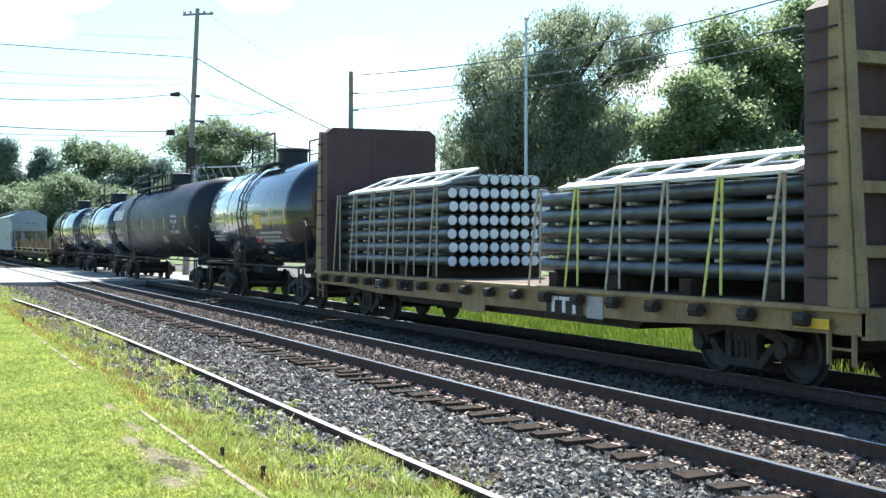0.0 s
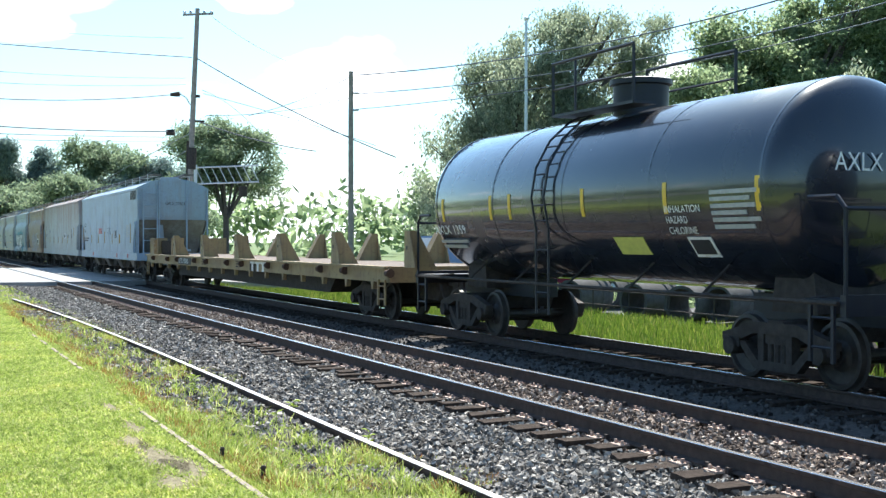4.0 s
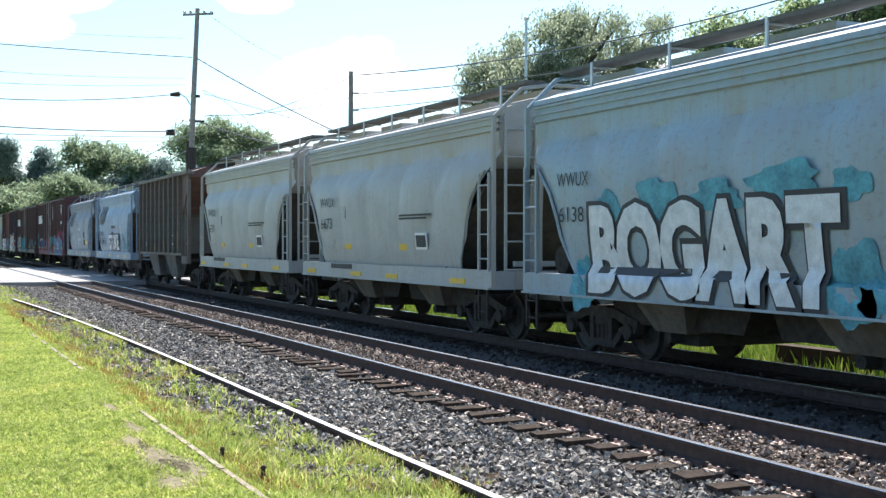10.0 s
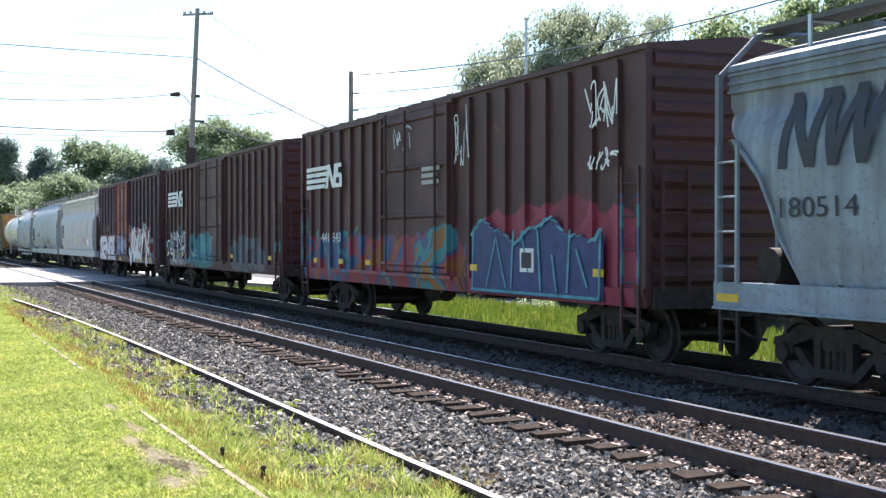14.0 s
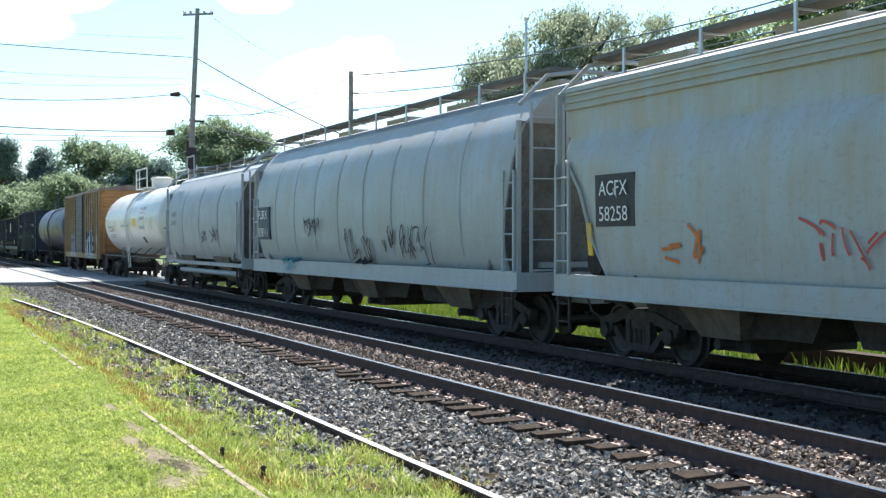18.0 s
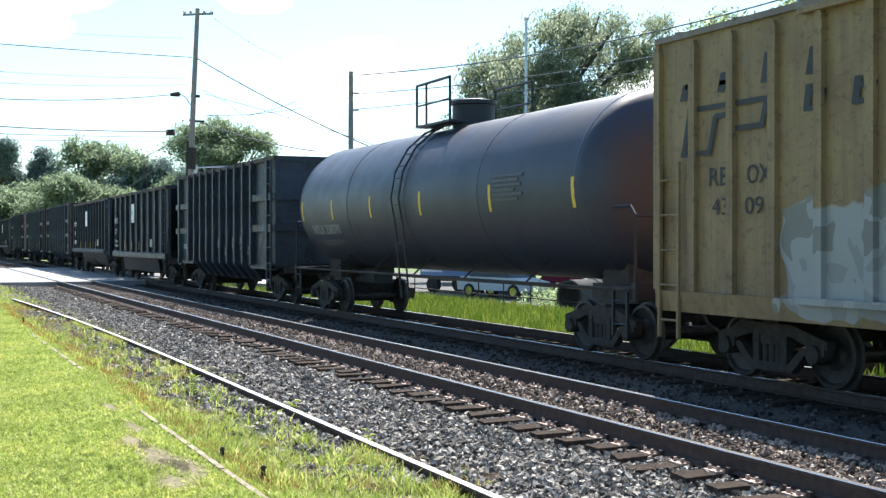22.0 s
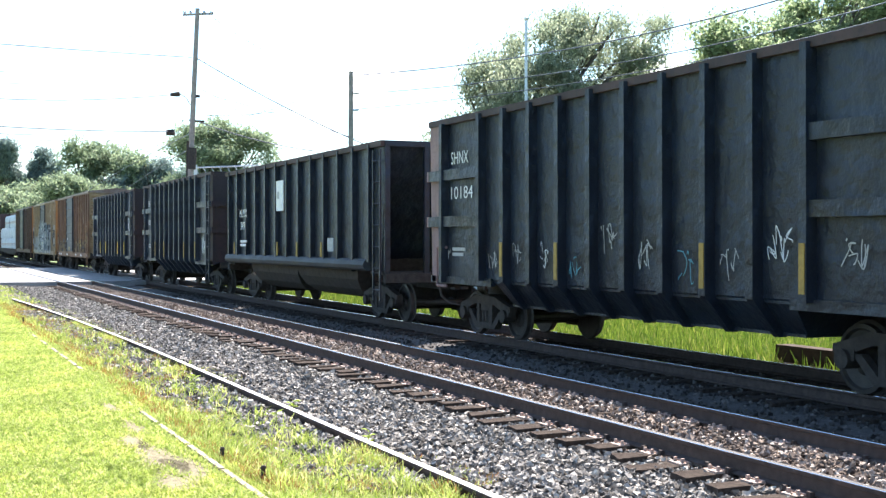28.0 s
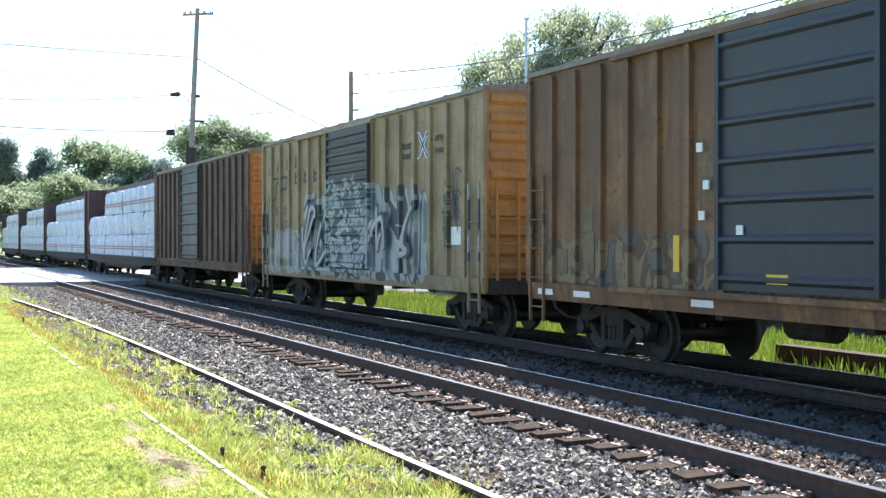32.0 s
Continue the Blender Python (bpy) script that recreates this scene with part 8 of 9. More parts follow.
BOXES = [
    dict(label="maroon ribbed boxcar with white logo and graffiti", ends=(-256.0, -272.8), mat=M_MAROON_A, endmat=M_MAROON, door=(-2.2, 1.5), door_ribs=4, ribs=17, roofmat=M_MAROON, lock_rods=(0.12, 0.42, 0.85), top=4.72),
    dict(label="maroon ribbed boxcar with teal graffiti", ends=(-274.5, -291.1), mat=M_MAROON_B, endmat=M_MAROON, door=(-2.2, 1.5), door_ribs=4, ribs=17, roofmat=M_MAROON, lock_rods=(0.12, 0.42, 0.85), top=4.72),
    dict(label="faded maroon boxcar with red door and white graffiti", ends=(-292.5, -309.5), mat=M_MAROON_OLD, endmat=M_MAROON, door=(-2.6, 1.05), door_ribs=5, doormat=M_RED, ribs=15, roofmat=M_MAROON, lock_rods=(0.2, 0.5, 0.8), top=4.75),
    dict(label="yellow boxcar with black door and graffiti", ends=(-378.2, -393.5), mat=M_YELLOW_A, endmat=M_ORANGE, door=(-1.65, 1.49), door_ribs=15, doormat=M_DOORBLACK, roofmat=M_ROOF, ribs=14, top=4.72),
    dict(label="weathered ochre boxcar with slate door", ends=(-554.5, -569.4), mat=M_OCHRE, endmat=M_YELLOW, door=(-1.94, 1.05), door_ribs=7, doormat=M_DOORSLATE, roofmat=M_ROOF, ribs=15, top=4.72),
    dict(label="faded yellow boxcar with graffiti over the door", ends=(-571.0, -586.3), mat=M_YELLOW_B, endmat=M_ORANGE, door=(-1.38, 1.65), door_ribs=15, doormat=M_DOOR_PIECE, roofmat=M_ROOF, ribs=14, top=4.72),
    dict(label="rust-brown boxcar with grey door", ends=(-587.8, -602.8), mat=M_RUSTBOX, endmat=M_ORANGE, door=(-2.2, 0.77), door_ribs=9, doormat=M_DOORSLATE, roofmat=M_ROOF, ribs=15, top=4.72),
]
BOX_CARS = [boxcar(s) for s in BOXES]

TANKS += [tank_car(s) for s in (
    dict(label="white insulated tank car with top rails", ends=(-361.0, -377.5), mat=M_TANKWHITE, gear=M_BAY, topmat=M_TANKWHITE, r=1.55, cz=2.72, plat=1.4, ladder=-0.4, inset_tank=0.45, marks=(-0.6, -0.3, 0.0, 0.35, 0.8)),
    dict(label="slate-grey tank car with white lettering", ends=(-394.3, -411.7), mat=M_SLATE, r=1.57, cz=2.73, plat=0.9, ladder=-0.4, inset_tank=0.55, front_cut=0.3, marks=(-1.0, -0.67, -0.3, 0.1, 0.55, 0.97)))]

GONDOLAS = [gondola(s) for s in (
    dict(label="black high-sided ribbed gondola with tapered belly", ends=(-413.0, -426.9), mat=M_GOND, top=4.25),
    dict(label="black gondola with faded red end panel", ends=(-459.4, -473.6), mat=M_GOND, endmat=M_GONDRED, top=4.2),
    dict(label="black gondola with bent ribs and red end", ends=(-475.1, -489.4), mat=M_GOND, endmat=M_GONDRED, top=4.2),
    dict(label="dark gondola with pink rusty end bars", ends=(-490.9, -505.0), mat=M_GONDGREEN, endmat=M_PINK, top=4.2),
    dict(label="black ribbed gondola with white scrawls", ends=(-524.0, -537.4), mat=M_GOND, endmat=M_GONDRED, top=4.2),
    dict(label="dark blue-black gondola with red end", ends=(-539.5, -552.9), mat=M_GOND, endmat=M_GONDRED, top=4.2))]
CHUTES = [chute_hopper(dict(label=lab, ends=e, mat=M_GONDGREEN, top=4.05, rear_slope=r, beam=b, ribs=k)) for lab, e, r, b, k in (("black open hopper with flat side sill", (-428.8, -442.6), 0.95, False, 9), ("black open hopper with side beam", (-444.1, -458.4), 0.25, True, 13), ("black open hopper with side beam", (-507.5, -522.2), 0.25, True, 13))]

for i, ends in enumerate([(-604.0, -625.2), (-626.2, -648.0), (-649.0, -670.0), (-671.0, -692.0)]):
    lumber_car(dict(label="dark center-beam flat car loaded with wrapped lumber", ends=ends, seed=i))


# ---- lettering, marks and graffiti ----
M_DIMPRINT = plain("dim_print", (0.10, 0.10, 0.11), 0.7, 0, 0.4, 25, 0.03)
M_FADEDCARD = plain("faded_card", (0.34, 0.31, 0.17), 0.7, 0, 0.3, 20, 0.03)
def round_side(r, cz):
    return lambda z: math.sqrt(max(0.01, r * r - (z - cz) ** 2))


def flat_side(w):
    return lambda z: w


def small_print(car, material, x0, x1, z0, z1, side, rows):
    h = (z1 - z0) / rows
    for i in range(rows):
        panel(car, material, x0, x0 + (x1 - x0) * (1.0, 0.85, 0.95, 0.75)[i % 4], z1 - (i + 0.62) * h, z1 - i * h, side, name="marking")


def hopper_side(i):
    y_at = HOPPER_CARS[i][2]
    return lambda z: 1.63 if z < 1.34 else y_at(z)


# tank cars
c, h, L = TANKS[0]
sd = round_side(1.53, 2.66)
fitted("TILX 161091", M_WHITE, c, -5.0, -3.1, 2.17, 2.44, sd)
small_print(c, M_PALEMARK, -4.8, -3.2, 1.8, 2.02, sd, 2)
panel(c, M_REFLECT, 0.97, 1.64, 2.19, 2.62, sd, label="yellow placard")
panel(c, M_WHITE, 0.6, 1.15, 1.44, 1.95, sd, label="white warning card")
panel(c, M_REDMARK, 0.62, 1.0, 1.78, 1.93, sd, 0.014)
small_print(c, M_PALEMARK, 1.3, 3.6, 1.75, 2.1, sd, 3)
c, h, L = TANKS[1]
sd = round_side(1.56, 2.68)
for i in range(6):
    x = -8.8 + i * 0.47
    strokes(c, M_WHITE, sd, [(x + 0.12, 2.82, x + 0.2, 3.3, 0.34)])
fitted("PROX 33570", M_WHITE, c, -8.6, -7.0, 2.17, 2.4, sd)
small_print(c, M_PALEMARK, -8.55, -7.0, 1.8, 2.02, sd, 2)
for i, wd in enumerate(("LIQUEFIED", "PETROLEUM", "GAS", "NOT ODORIZED")):
    w = len(wd) * 0.07
    fitted(wd, M_WHITE, c, 6.0 - w, 6.0 + w, 2.72 - i * 0.2, 2.84 - i * 0.2, sd)
small_print(c, M_DIMPRINT, 6.5, 7.5, 2.15, 2.76, sd, 8)
panel(c, M_WHITE, 6.62, 6.92, 1.36, 1.58, sd)
panel(c, M_REDMARK, 6.68, 6.86, 1.42, 1.52, sd, 0.014)
panel(c, M_FADEDCARD, 2.95, 3.9, 1.76, 2.02, sd, label="faded yellow placard")
panel(c, M_DIMPRINT, 5.9, 6.42, 1.62, 1.86, sd)
for j in (2, 3):
    c, h, L = TANKS[j]
    sd = round_side(1.43, 2.55)
    fitted("AXLX 1357" if j == 2 else "AXLX 1359", M_WHITE, c, -5.6, -4.1, 1.96, 2.13, sd)
    small_print(c, M_PALEMARK, -5.5, -4.2, 1.65, 1.85, sd, 2)
    for i, wd in enumerate(("INHALATION", "HAZARD", "CHLORINE")):
        fitted(wd, M_WHITE, c, 2.85, 2.85 + 0.085 * len(wd), 2.22 - i * 0.15, 2.32 - i * 0.15, sd)
    small_print(c, M_PALEMARK, 3.95, 4.95, 1.95, 2.5, sd, 6)
    panel(c, M_WHITE, 3.2, 3.75, 1.6, 1.88, sd)
    panel(c, M_INK, 3.25, 3.7, 1.64, 1.84, sd, 0.014)
    panel(c, M_BAND, 1.23, 2.05, 1.62, 1.88, sd, label="yellow-green placard")
    lettering("AXLX", M_WHITE, c, L + 0.012, -0.75, 2.7, 0.24, 0.9, front=True)
c, h, L = TANKS[4]
sd = round_side(1.56, 2.72)
fitted("TILX 2736", M_INK, c, -6.15, -4.5, 2.3, 2.56, sd)
small_print(c, M_PALEMARK, -6.1, -4.4, 1.95, 2.15, sd, 2)
small_print(c, M_PALEMARK, -2.3, -0.2, 2.45, 2.6, sd, 1)
panel(c, M_REFLECT, 0.9, 1.75, 2.5, 2.85, sd, label="yellow placard")
for i, wd in enumerate(("CARBON DIOXIDE", "REFRIGERATED LIQUID")):
    fitted(wd, M_REDMARK, c, 2.7, 4.2, 3.2 - i * 0.2, 3.32 - i * 0.2, sd)
panel(c, M_PALEMARK, 2.75, 3.9, 2.35, 2.9, sd)
panel(c, M_INK, 2.8, 3.2, 1.75, 2.0, sd)
c, h, L = TANKS[5]
sd = round_side(1.58, 2.73)
fitted("NPLX 208390", M_PALEMARK, c, -6.75, -4.6, 2.0, 2.23, sd)
small_print(c, M_DIMPRINT, -6.5, -4.8, 1.68, 1.86, sd, 2)
small_print(c, M_DIMPRINT, 4.2, 5.4, 2.5, 3.0, sd, 6)

# covered hoppers
c, h, y_at = HOPPER_CARS[0]
sd = flat_side(1.605)
for i in range(4):
    x = 7.5 + i * 0.36
    strokes(c, M_INK, sd, [(x + 0.1, 3.7, x + 0.24, 4.1, 0.24)])
fitted("GPLX", M_INK, c, -8.2, -7.4, 2.6, 2.82, sd)
fitted("77603", M_INK, c, -8.15, -7.4, 2.28, 2.48, sd)
small_print(c, M_PALEMARK, -8.1, -6.8, 1.85, 2.1, sd, 2)
for x, z0, z1 in ((-8.63, 1.73, 2.63), (-5.36, 1.72, 2.16), (-2.87, 1.73, 2.17), (-0.54, 1.73, 2.31), (1.92, 1.71, 2.18), (4.09, 1.68, 2.17), (4.3, 1.73, 2.15), (7.34, 1.73, 2.63)):
    panel(c, M_OLDMARK, x, x + 0.12, z0, z1, sd, name="reflector")
small_print(c, M_REDMARK, -2.6, -1.4, 2.18, 2.48, sd, 3)
fitted("HAMMERING ON SIDE", M_DIMPRINT, c, 0.48, 1.55, 2.41, 2.5, sd)
fitted("OF CAR WILL", M_DIMPRINT, c, 0.78, 1.27, 2.3, 2.39, sd)
fitted("CONTAMINATE PRODUCT", M_DIMPRINT, c, 0.43, 1.68, 2.17, 2.27, sd)
panel(c, M_INK, 2.81, 3.26, 1.98, 2.33, sd)
panel(c, M_PALEMARK, 2.86, 3.21, 2.02, 2.07, sd, 0.012)
panel(c, M_PALEMARK, 2.86, 3.0100000000000002, 2.11, 2.29, sd, 0.012)
panel(c, M_PALEMARK, -5.97, -5.71, 2.3, 2.58, sd)
small_print(c, M_DIMPRINT, -8.22, -6.36, 1.77, 2.02, sd, 2)
small_print(c, M_PALEMARK, 6.27, 6.97, 1.97, 2.56, sd, 6)
for x in (-4.66, 3.41, 6.6):
    panel(c, M_REDMARK, x, x + 0.3, 1.05, 1.22, flat_side(1.625))
    panel(c, M_PALEMARK, x + 0.09, x + 0.2, 1.09, 1.17, flat_side(1.625), 0.014)
lettering("GPLX 77603", M_INK, c, h - 0.1, -0.35, 3.45, 0.14, 0.9, front=True)
c, h, y_at = HOPPER_CARS[1]
fitted("TILX", M_INK, c, -8.45, -7.85, 2.62, 2.86, sd)
fitted("620274", M_INK, c, -8.45, -7.45, 2.12, 2.36, sd)
small_print(c, M_PALEMARK, -8.4, -7.4, 1.7, 1.98, sd, 2)
panel(c, M_PALEMARK, -6.34, -6.08, 2.35, 2.6, sd)
for x, z0, z1 in ((-8.75, 1.78, 2.61), (-5.81, 1.67, 2.13), (-3.39, 1.69, 2.15), (-0.8, 1.68, 2.14), (1.61, 1.7, 2.13), (4.29, 1.69, 2.15), (7.4, 2.11, 2.62)):
    panel(c, M_OLDMARK, x, x + 0.1, z0, z1, sd, name="reflector")
panel(c, M_WHITE, 2.69, 3.15, 1.98, 2.29, sd)
panel(c, M_INK, 2.73, 3.11, 2.02, 2.25, sd, 0.014)
small_print(c, M_DIMPRINT, 4.42, 4.92, 1.98, 2.21, sd, 3)
small_print(c, M_DIMPRINT, 6.01, 6.4, 2.33, 2.54, sd, 3)
small_print(c, M_DIMPRINT, 6.06, 6.6, 1.98, 2.25, sd, 3)
small_print(c, M_DIMPRINT, -6.0, -5.63, 2.32, 2.59, sd, 1)
c, h, y_at = HOPPER_CARS[2]
sd = hopper_side(2)
fitted("CEFX", M_INK, c, -4.0, -3.1, 2.7, 2.9, sd)
fitted("84211", M_INK, c, -4.0, -3.15, 2.18, 2.4, sd)
panel(c, M_WHITE, 2.3, 2.97, 1.6, 1.99, sd)
panel(c, M_INK, 2.38, 2.61, 1.66, 1.93, sd, 0.014)
panel(c, M_INK, 2.68, 2.9, 1.66, 1.93, sd, 0.014)
small_print(c, M_PALEMARK, 1.7, 2.9, 2.3, 2.45, sd, 2)
c, h, y_at = HOPPER_CARS[3]
sd = hopper_side(3)
fitted("WWUX", M_INK, c, -4.45, -3.45, 2.68, 2.9, sd)
fitted("6138", M_INK, c, -4.4, -3.6, 2.12, 2.36, sd)
for i, (x, z, rx, rz) in enumerate(((-3.6, 1.15, 0.45, 0.4), (-2.9, 2.3, 0.4, 0.25), (-1.6, 2.42, 0.5, 0.3), (-0.2, 2.4, 0.55, 0.22), (1.2, 2.55, 0.65, 0.22), (2.35, 2.45, 0.32, 0.2), (2.3, 1.35, 0.55, 0.45), (2.75, 0.95 + 0.25, 0.35, 0.2))):
    blob(c, M_TEAL, x, z, rx, rz, sd, 80 + i, 0.008)
fitted("BOGART", M_INK, c, -3.5, 2.3, 0.96, 2.45, sd, 0.14, 0.0, 0.02, "black outline of white graffiti", "graffiti_outline")
fitted("BOGART", M_SILVERSPRAY, c, -3.4, 2.2, 1.02, 2.38, sd, 0.075, 0.0, 0.034, "white bubble graffiti", "graffiti")
for j, num in ((4, "6673"), (5, "6630")):
    c, h, y_at = HOPPER_CARS[j]
    sd = hopper_side(j)
    fitted("WWUX", M_INK, c, -4.2, -3.1, 2.65, 2.88, sd)
    fitted(num, M_INK, c, -4.15, -3.3, 2.12, 2.38, sd)
    small_print(c, M_PALEMARK, -4.1, -3.2, 1.6, 1.84, sd, 2)
    panel(c, M_PALEMARK, -2.55, -2.3, 2.37, 2.64, sd)
    for x in (-2.45, 1.1):
        panel(c, M_REFLECT, x, x + 0.45, 1.63, 1.76, sd, name="reflector")
    for x in (-5.3, -1.9, 0.4, 3.9):
        panel(c, M_REFLECT, x, x + 0.7, 1.02, 1.12, sd, name="reflector")
    panel(c, M_WHITE, 2.05, 2.65, 1.65, 1.99, sd)
    panel(c, M_INK, 2.1, 2.6, 1.7, 1.94, sd, 0.014)
    small_print(c, M_INK, 1.2, 2.9, 2.25, 2.38, sd, 2)
    small_print(c, M_INK, -3.35, -1.85, 1.1, 1.28, flat_side(1.625), 1)
for j, num, dx in ((6, "180646", 0.0), (7, "180514", 0.22)):
    c, h, y_at = HOPPER_CARS[j]
    sd = hopper_side(j)
    x = -4.2 + dx
    strokes(c, M_INK, sd, [(x + 0.1, 2.68, x + 0.16, 3.6, 0.15), (x + 0.16, 3.6, x + 0.6, 2.68, 0.17), (x + 0.6, 2.68, x + 0.7, 3.6, 0.15),
                           (x + 0.84, 3.6, x + 1.0, 2.68, 0.17), (x + 1.0, 2.68, x + 1.28, 3.6, 0.15), (x + 1.28, 3.6, x + 1.48, 2.68, 0.17), (x + 1.48, 2.68, x + 1.7, 3.6, 0.15)])
    fitted(num, M_INK, c, x + 0.05, x + 1.4, 2.1, 2.34, sd)
    for i, w in enumerate((1.15, 0.5, 1.2)):
        panel(c, M_INK if j == 6 else M_PALEMARK, -0.2, -0.2 + w, 2.45 - i * 0.3, 2.58 - i * 0.3, sd, name="marking", label="company name as a plain bar")
    for q in (-5.2, -1.0, 1.7, 3.7):
        panel(c, M_REFLECT, q, q + 0.45, 1.05, 1.15, flat_side(1.625), name="reflector")
c, h, y_at = HOPPER_CARS[6]
sd = hopper_side(6)
fitted("STUKE", M_INK, c, -1.1, 2.1, 1.34, 2.2, sd, 0.13, 0.0, 0.02, "black outline of silver graffiti", "graffiti_outline")
fitted("STUKE", M_SILVERSPRAY, c, -1.02, 2.02, 1.38, 2.15, sd, 0.06, 0.0, 0.034, "silver bubble graffiti", "graffiti")
scrawl(c, M_INK, -4.2, -1.5, 1.5, 2.05, sd, 3, 9, 0.04)
scrawl(c, M_TEAL, 2.6, 4.3, 1.4, 2.1, sd, 4, 4, 0.08)
panel(c, M_PALEMARK, 2.4, 3.0, 2.2, 2.55, sd)
c, h, y_at = HOPPER_CARS[7]
sd = hopper_side(7)
for z in (1.58, 2.0):
    panel(c, M_INK, 2.0, 2.6, z, z + 0.32, sd)
panel(c, M_REFLECT, 2.9, 3.6, 1.65, 1.85, sd)
c, h, y_at = HOPPER_CARS[8]
sd = hopper_side(8)
panel(c, M_INK, -6.9, -5.8, 2.04, 2.82, sd)
fitted("ACFX", M_WHITE, c, -6.75, -5.95, 2.5, 2.72, sd, lift=0.03)
fitted("58258", M_WHITE, c, -6.75, -5.95, 2.12, 2.34, sd, lift=0.03)
scrawl(c, M_REDMARK, -2.15, -0.7, 1.5, 2.1, sd, 11, 4, 0.035)
scrawl(c, M_ORANGESPRAY, -5.3, -4.2, 1.5, 2.05, sd, 12, 2, 0.05)
scrawl(c, M_ORANGESPRAY, 3.5, 4.0, 1.5, 2.1, sd, 13, 3, 0.09)
panel(c, M_WHITE, 4.96, 5.43, 1.59, 1.92, sd)
for x in (1.2, -7.2):
    panel(c, M_REFLECT, x, x + 0.13, 1.6, 2.1, sd, name="reflector")
small_print(c, M_PALEMARK, 4.2, 5.0, 2.2, 2.6, sd, 4)
c, h, y_at = HOPPER_CARS[9]
sd = hopper_side(9)
panel(c, M_BLUEINK, -8.0, -6.85, 1.87, 2.8, sd, 0.06)
fitted("FURX", M_WHITE, c, -7.9, -6.95, 2.45, 2.7, sd, lift=0.072)
fitted("878111", M_WHITE, c, -7.9, -6.95, 1.95, 2.2, sd, lift=0.085)
for x0, x1, z0, z1, k, n in ((-3.5, -2.0, 1.95, 2.42, 21, 6), (-0.55, 1.6, 1.3, 2.1, 22, 6), (2.1, 3.05, 1.6, 2.15, 23, 3), (3.2, 5.0, 1.35, 2.15, 24, 6)):
    scrawl(c, M_INK, x0, x1, z0, z1, sd, k, n, 0.04, 0.025)
scrawl(c, M_TEAL, -5.5, -4.1, 1.02, 1.4, sd, 25, 6, 0.05, 0.02)
c, h, y_at = HOPPER_CARS[10]
sd = hopper_side(10)
fitted("LAFX", M_INK, c, -4.6, -3.7, 2.75, 2.95, y_at, lift=0.05)
fitted("60143", M_INK, c, -4.6, -3.7, 2.42, 2.62, y_at, lift=0.05)
scrawl(c, M_INK, 0.3, 1.4, 1.75, 2.25, y_at, 31, 3, 0.04, 0.02)
scrawl(c, M_INK, 1.8, 3.0, 1.75, 2.3, y_at, 32, 3, 0.04, 0.02)
c, h = RIBBED
w_rib = 1.645
sd = flat_side(1.525)
small_print(c, M_INK, -5.2, -4.0, 2.3, 2.8, sd, 2)
panel(c, M_WHITE, -0.78, -0.52, 2.12, 2.42, sd)
panel(c, M_INK, -0.68, -0.62, 2.18, 2.36, sd, 0.014)
panel(c, M_PALEMARK, -3.9, -3.55, 1.6, 1.8, sd)
panel(c, M_WHITE, 1.75, 2.22, 1.68, 2.06, sd)
panel(c, M_INK, 1.79, 2.18, 1.73, 2.02, sd, 0.014)
panel(c, M_PALEMARK, 2.75, 2.95, 1.5, 1.68, sd)
panel(c, M_PALEMARK, -0.05, 0.5, 1.62, 1.7, sd)
for i, z in ((4, 1.75), (6, 1.8), (9, 2.2)):
    x = -5.0 + 8.42 * i / 9
    panel(c, M_OLDMARK, x - 0.05, x + 0.05, 1.45, z, flat_side(w_rib), name="reflector")

# boxcars
for j in (0, 1):
    c, h = BOX_CARS[j]
    sd = flat_side(1.63)
    for i in range(4):
        panel(c, M_WHITE, -7.8, -6.3 + 0.1 * i, 3.14 + i * 0.15, 3.24 + i * 0.15, flat_side(1.63), name="logo", label="white striped company mark")
    strokes(c, M_WHITE, flat_side(1.63), [(-6.1, 3.12, -5.95, 3.7, 0.2), (-5.95, 3.7, -5.55, 3.12, 0.22), (-5.5, 3.12, -5.4, 3.7, 0.2), (-5.2, 3.6, -5.2, 3.7, 0.5), (-5.28, 3.4, -5.3, 3.66, 0.18), (-5.15, 3.36, -5.15, 3.46, 0.4), (-5.0, 3.16, -4.98, 3.4, 0.18), (-5.15, 3.12, -5.15, 3.22, 0.5)])
    fitted("441", M_WHITE, c, -6.55, -5.95, 1.8, 2.03, flat_side(1.63))
    fitted("543" if j == 0 else "512", M_WHITE, c, -5.65, -5.05, 1.8, 2.03, flat_side(1.63))
    for x in (-7.2, -5.2, -3.3, 2.4, 6.9):
        panel(c, M_REFLECT, x, x + 0.3, 1.28, 1.4, flat_side(1.635), name="reflector")
c, h = BOX_CARS[0]
scrawl(c, M_SILVERSPRAY, -1.4, -0.3, 3.7, 4.25, flat_side(1.69), 41, 4, 0.03)
scrawl(c, M_SILVERSPRAY, 1.75, 2.45, 3.2, 4.35, flat_side(1.64), 42, 3, 0.03)
scrawl(c, M_WHITE, 6.7, 7.8, 3.5, 4.25, flat_side(1.66), 43, 5, 0.034)
scrawl(c, M_WHITE, 6.8, 7.7, 2.9, 3.2, flat_side(1.66), 44, 4, 0.034)
blue = Mesher()
for i in range(24):
    xa, xb = 2.45 + 4.75 * i / 24, 2.45 + 4.75 * (i + 1) / 24
    za, zb = (2.0 + 0.16 * math.sin(2.6 * x) + 0.06 * math.sin(7.0 * x) for x in (xa, xb))
    blue.add([(xa, -1.632, 0.9), (xb, -1.632, 0.9), (xb, -1.632, zb), (xa, -1.632, za)], [(0, 1, 2, 3)])
part("graffiti", blue, M_NAVYSPRAY, c, "navy blue sprayed letters")
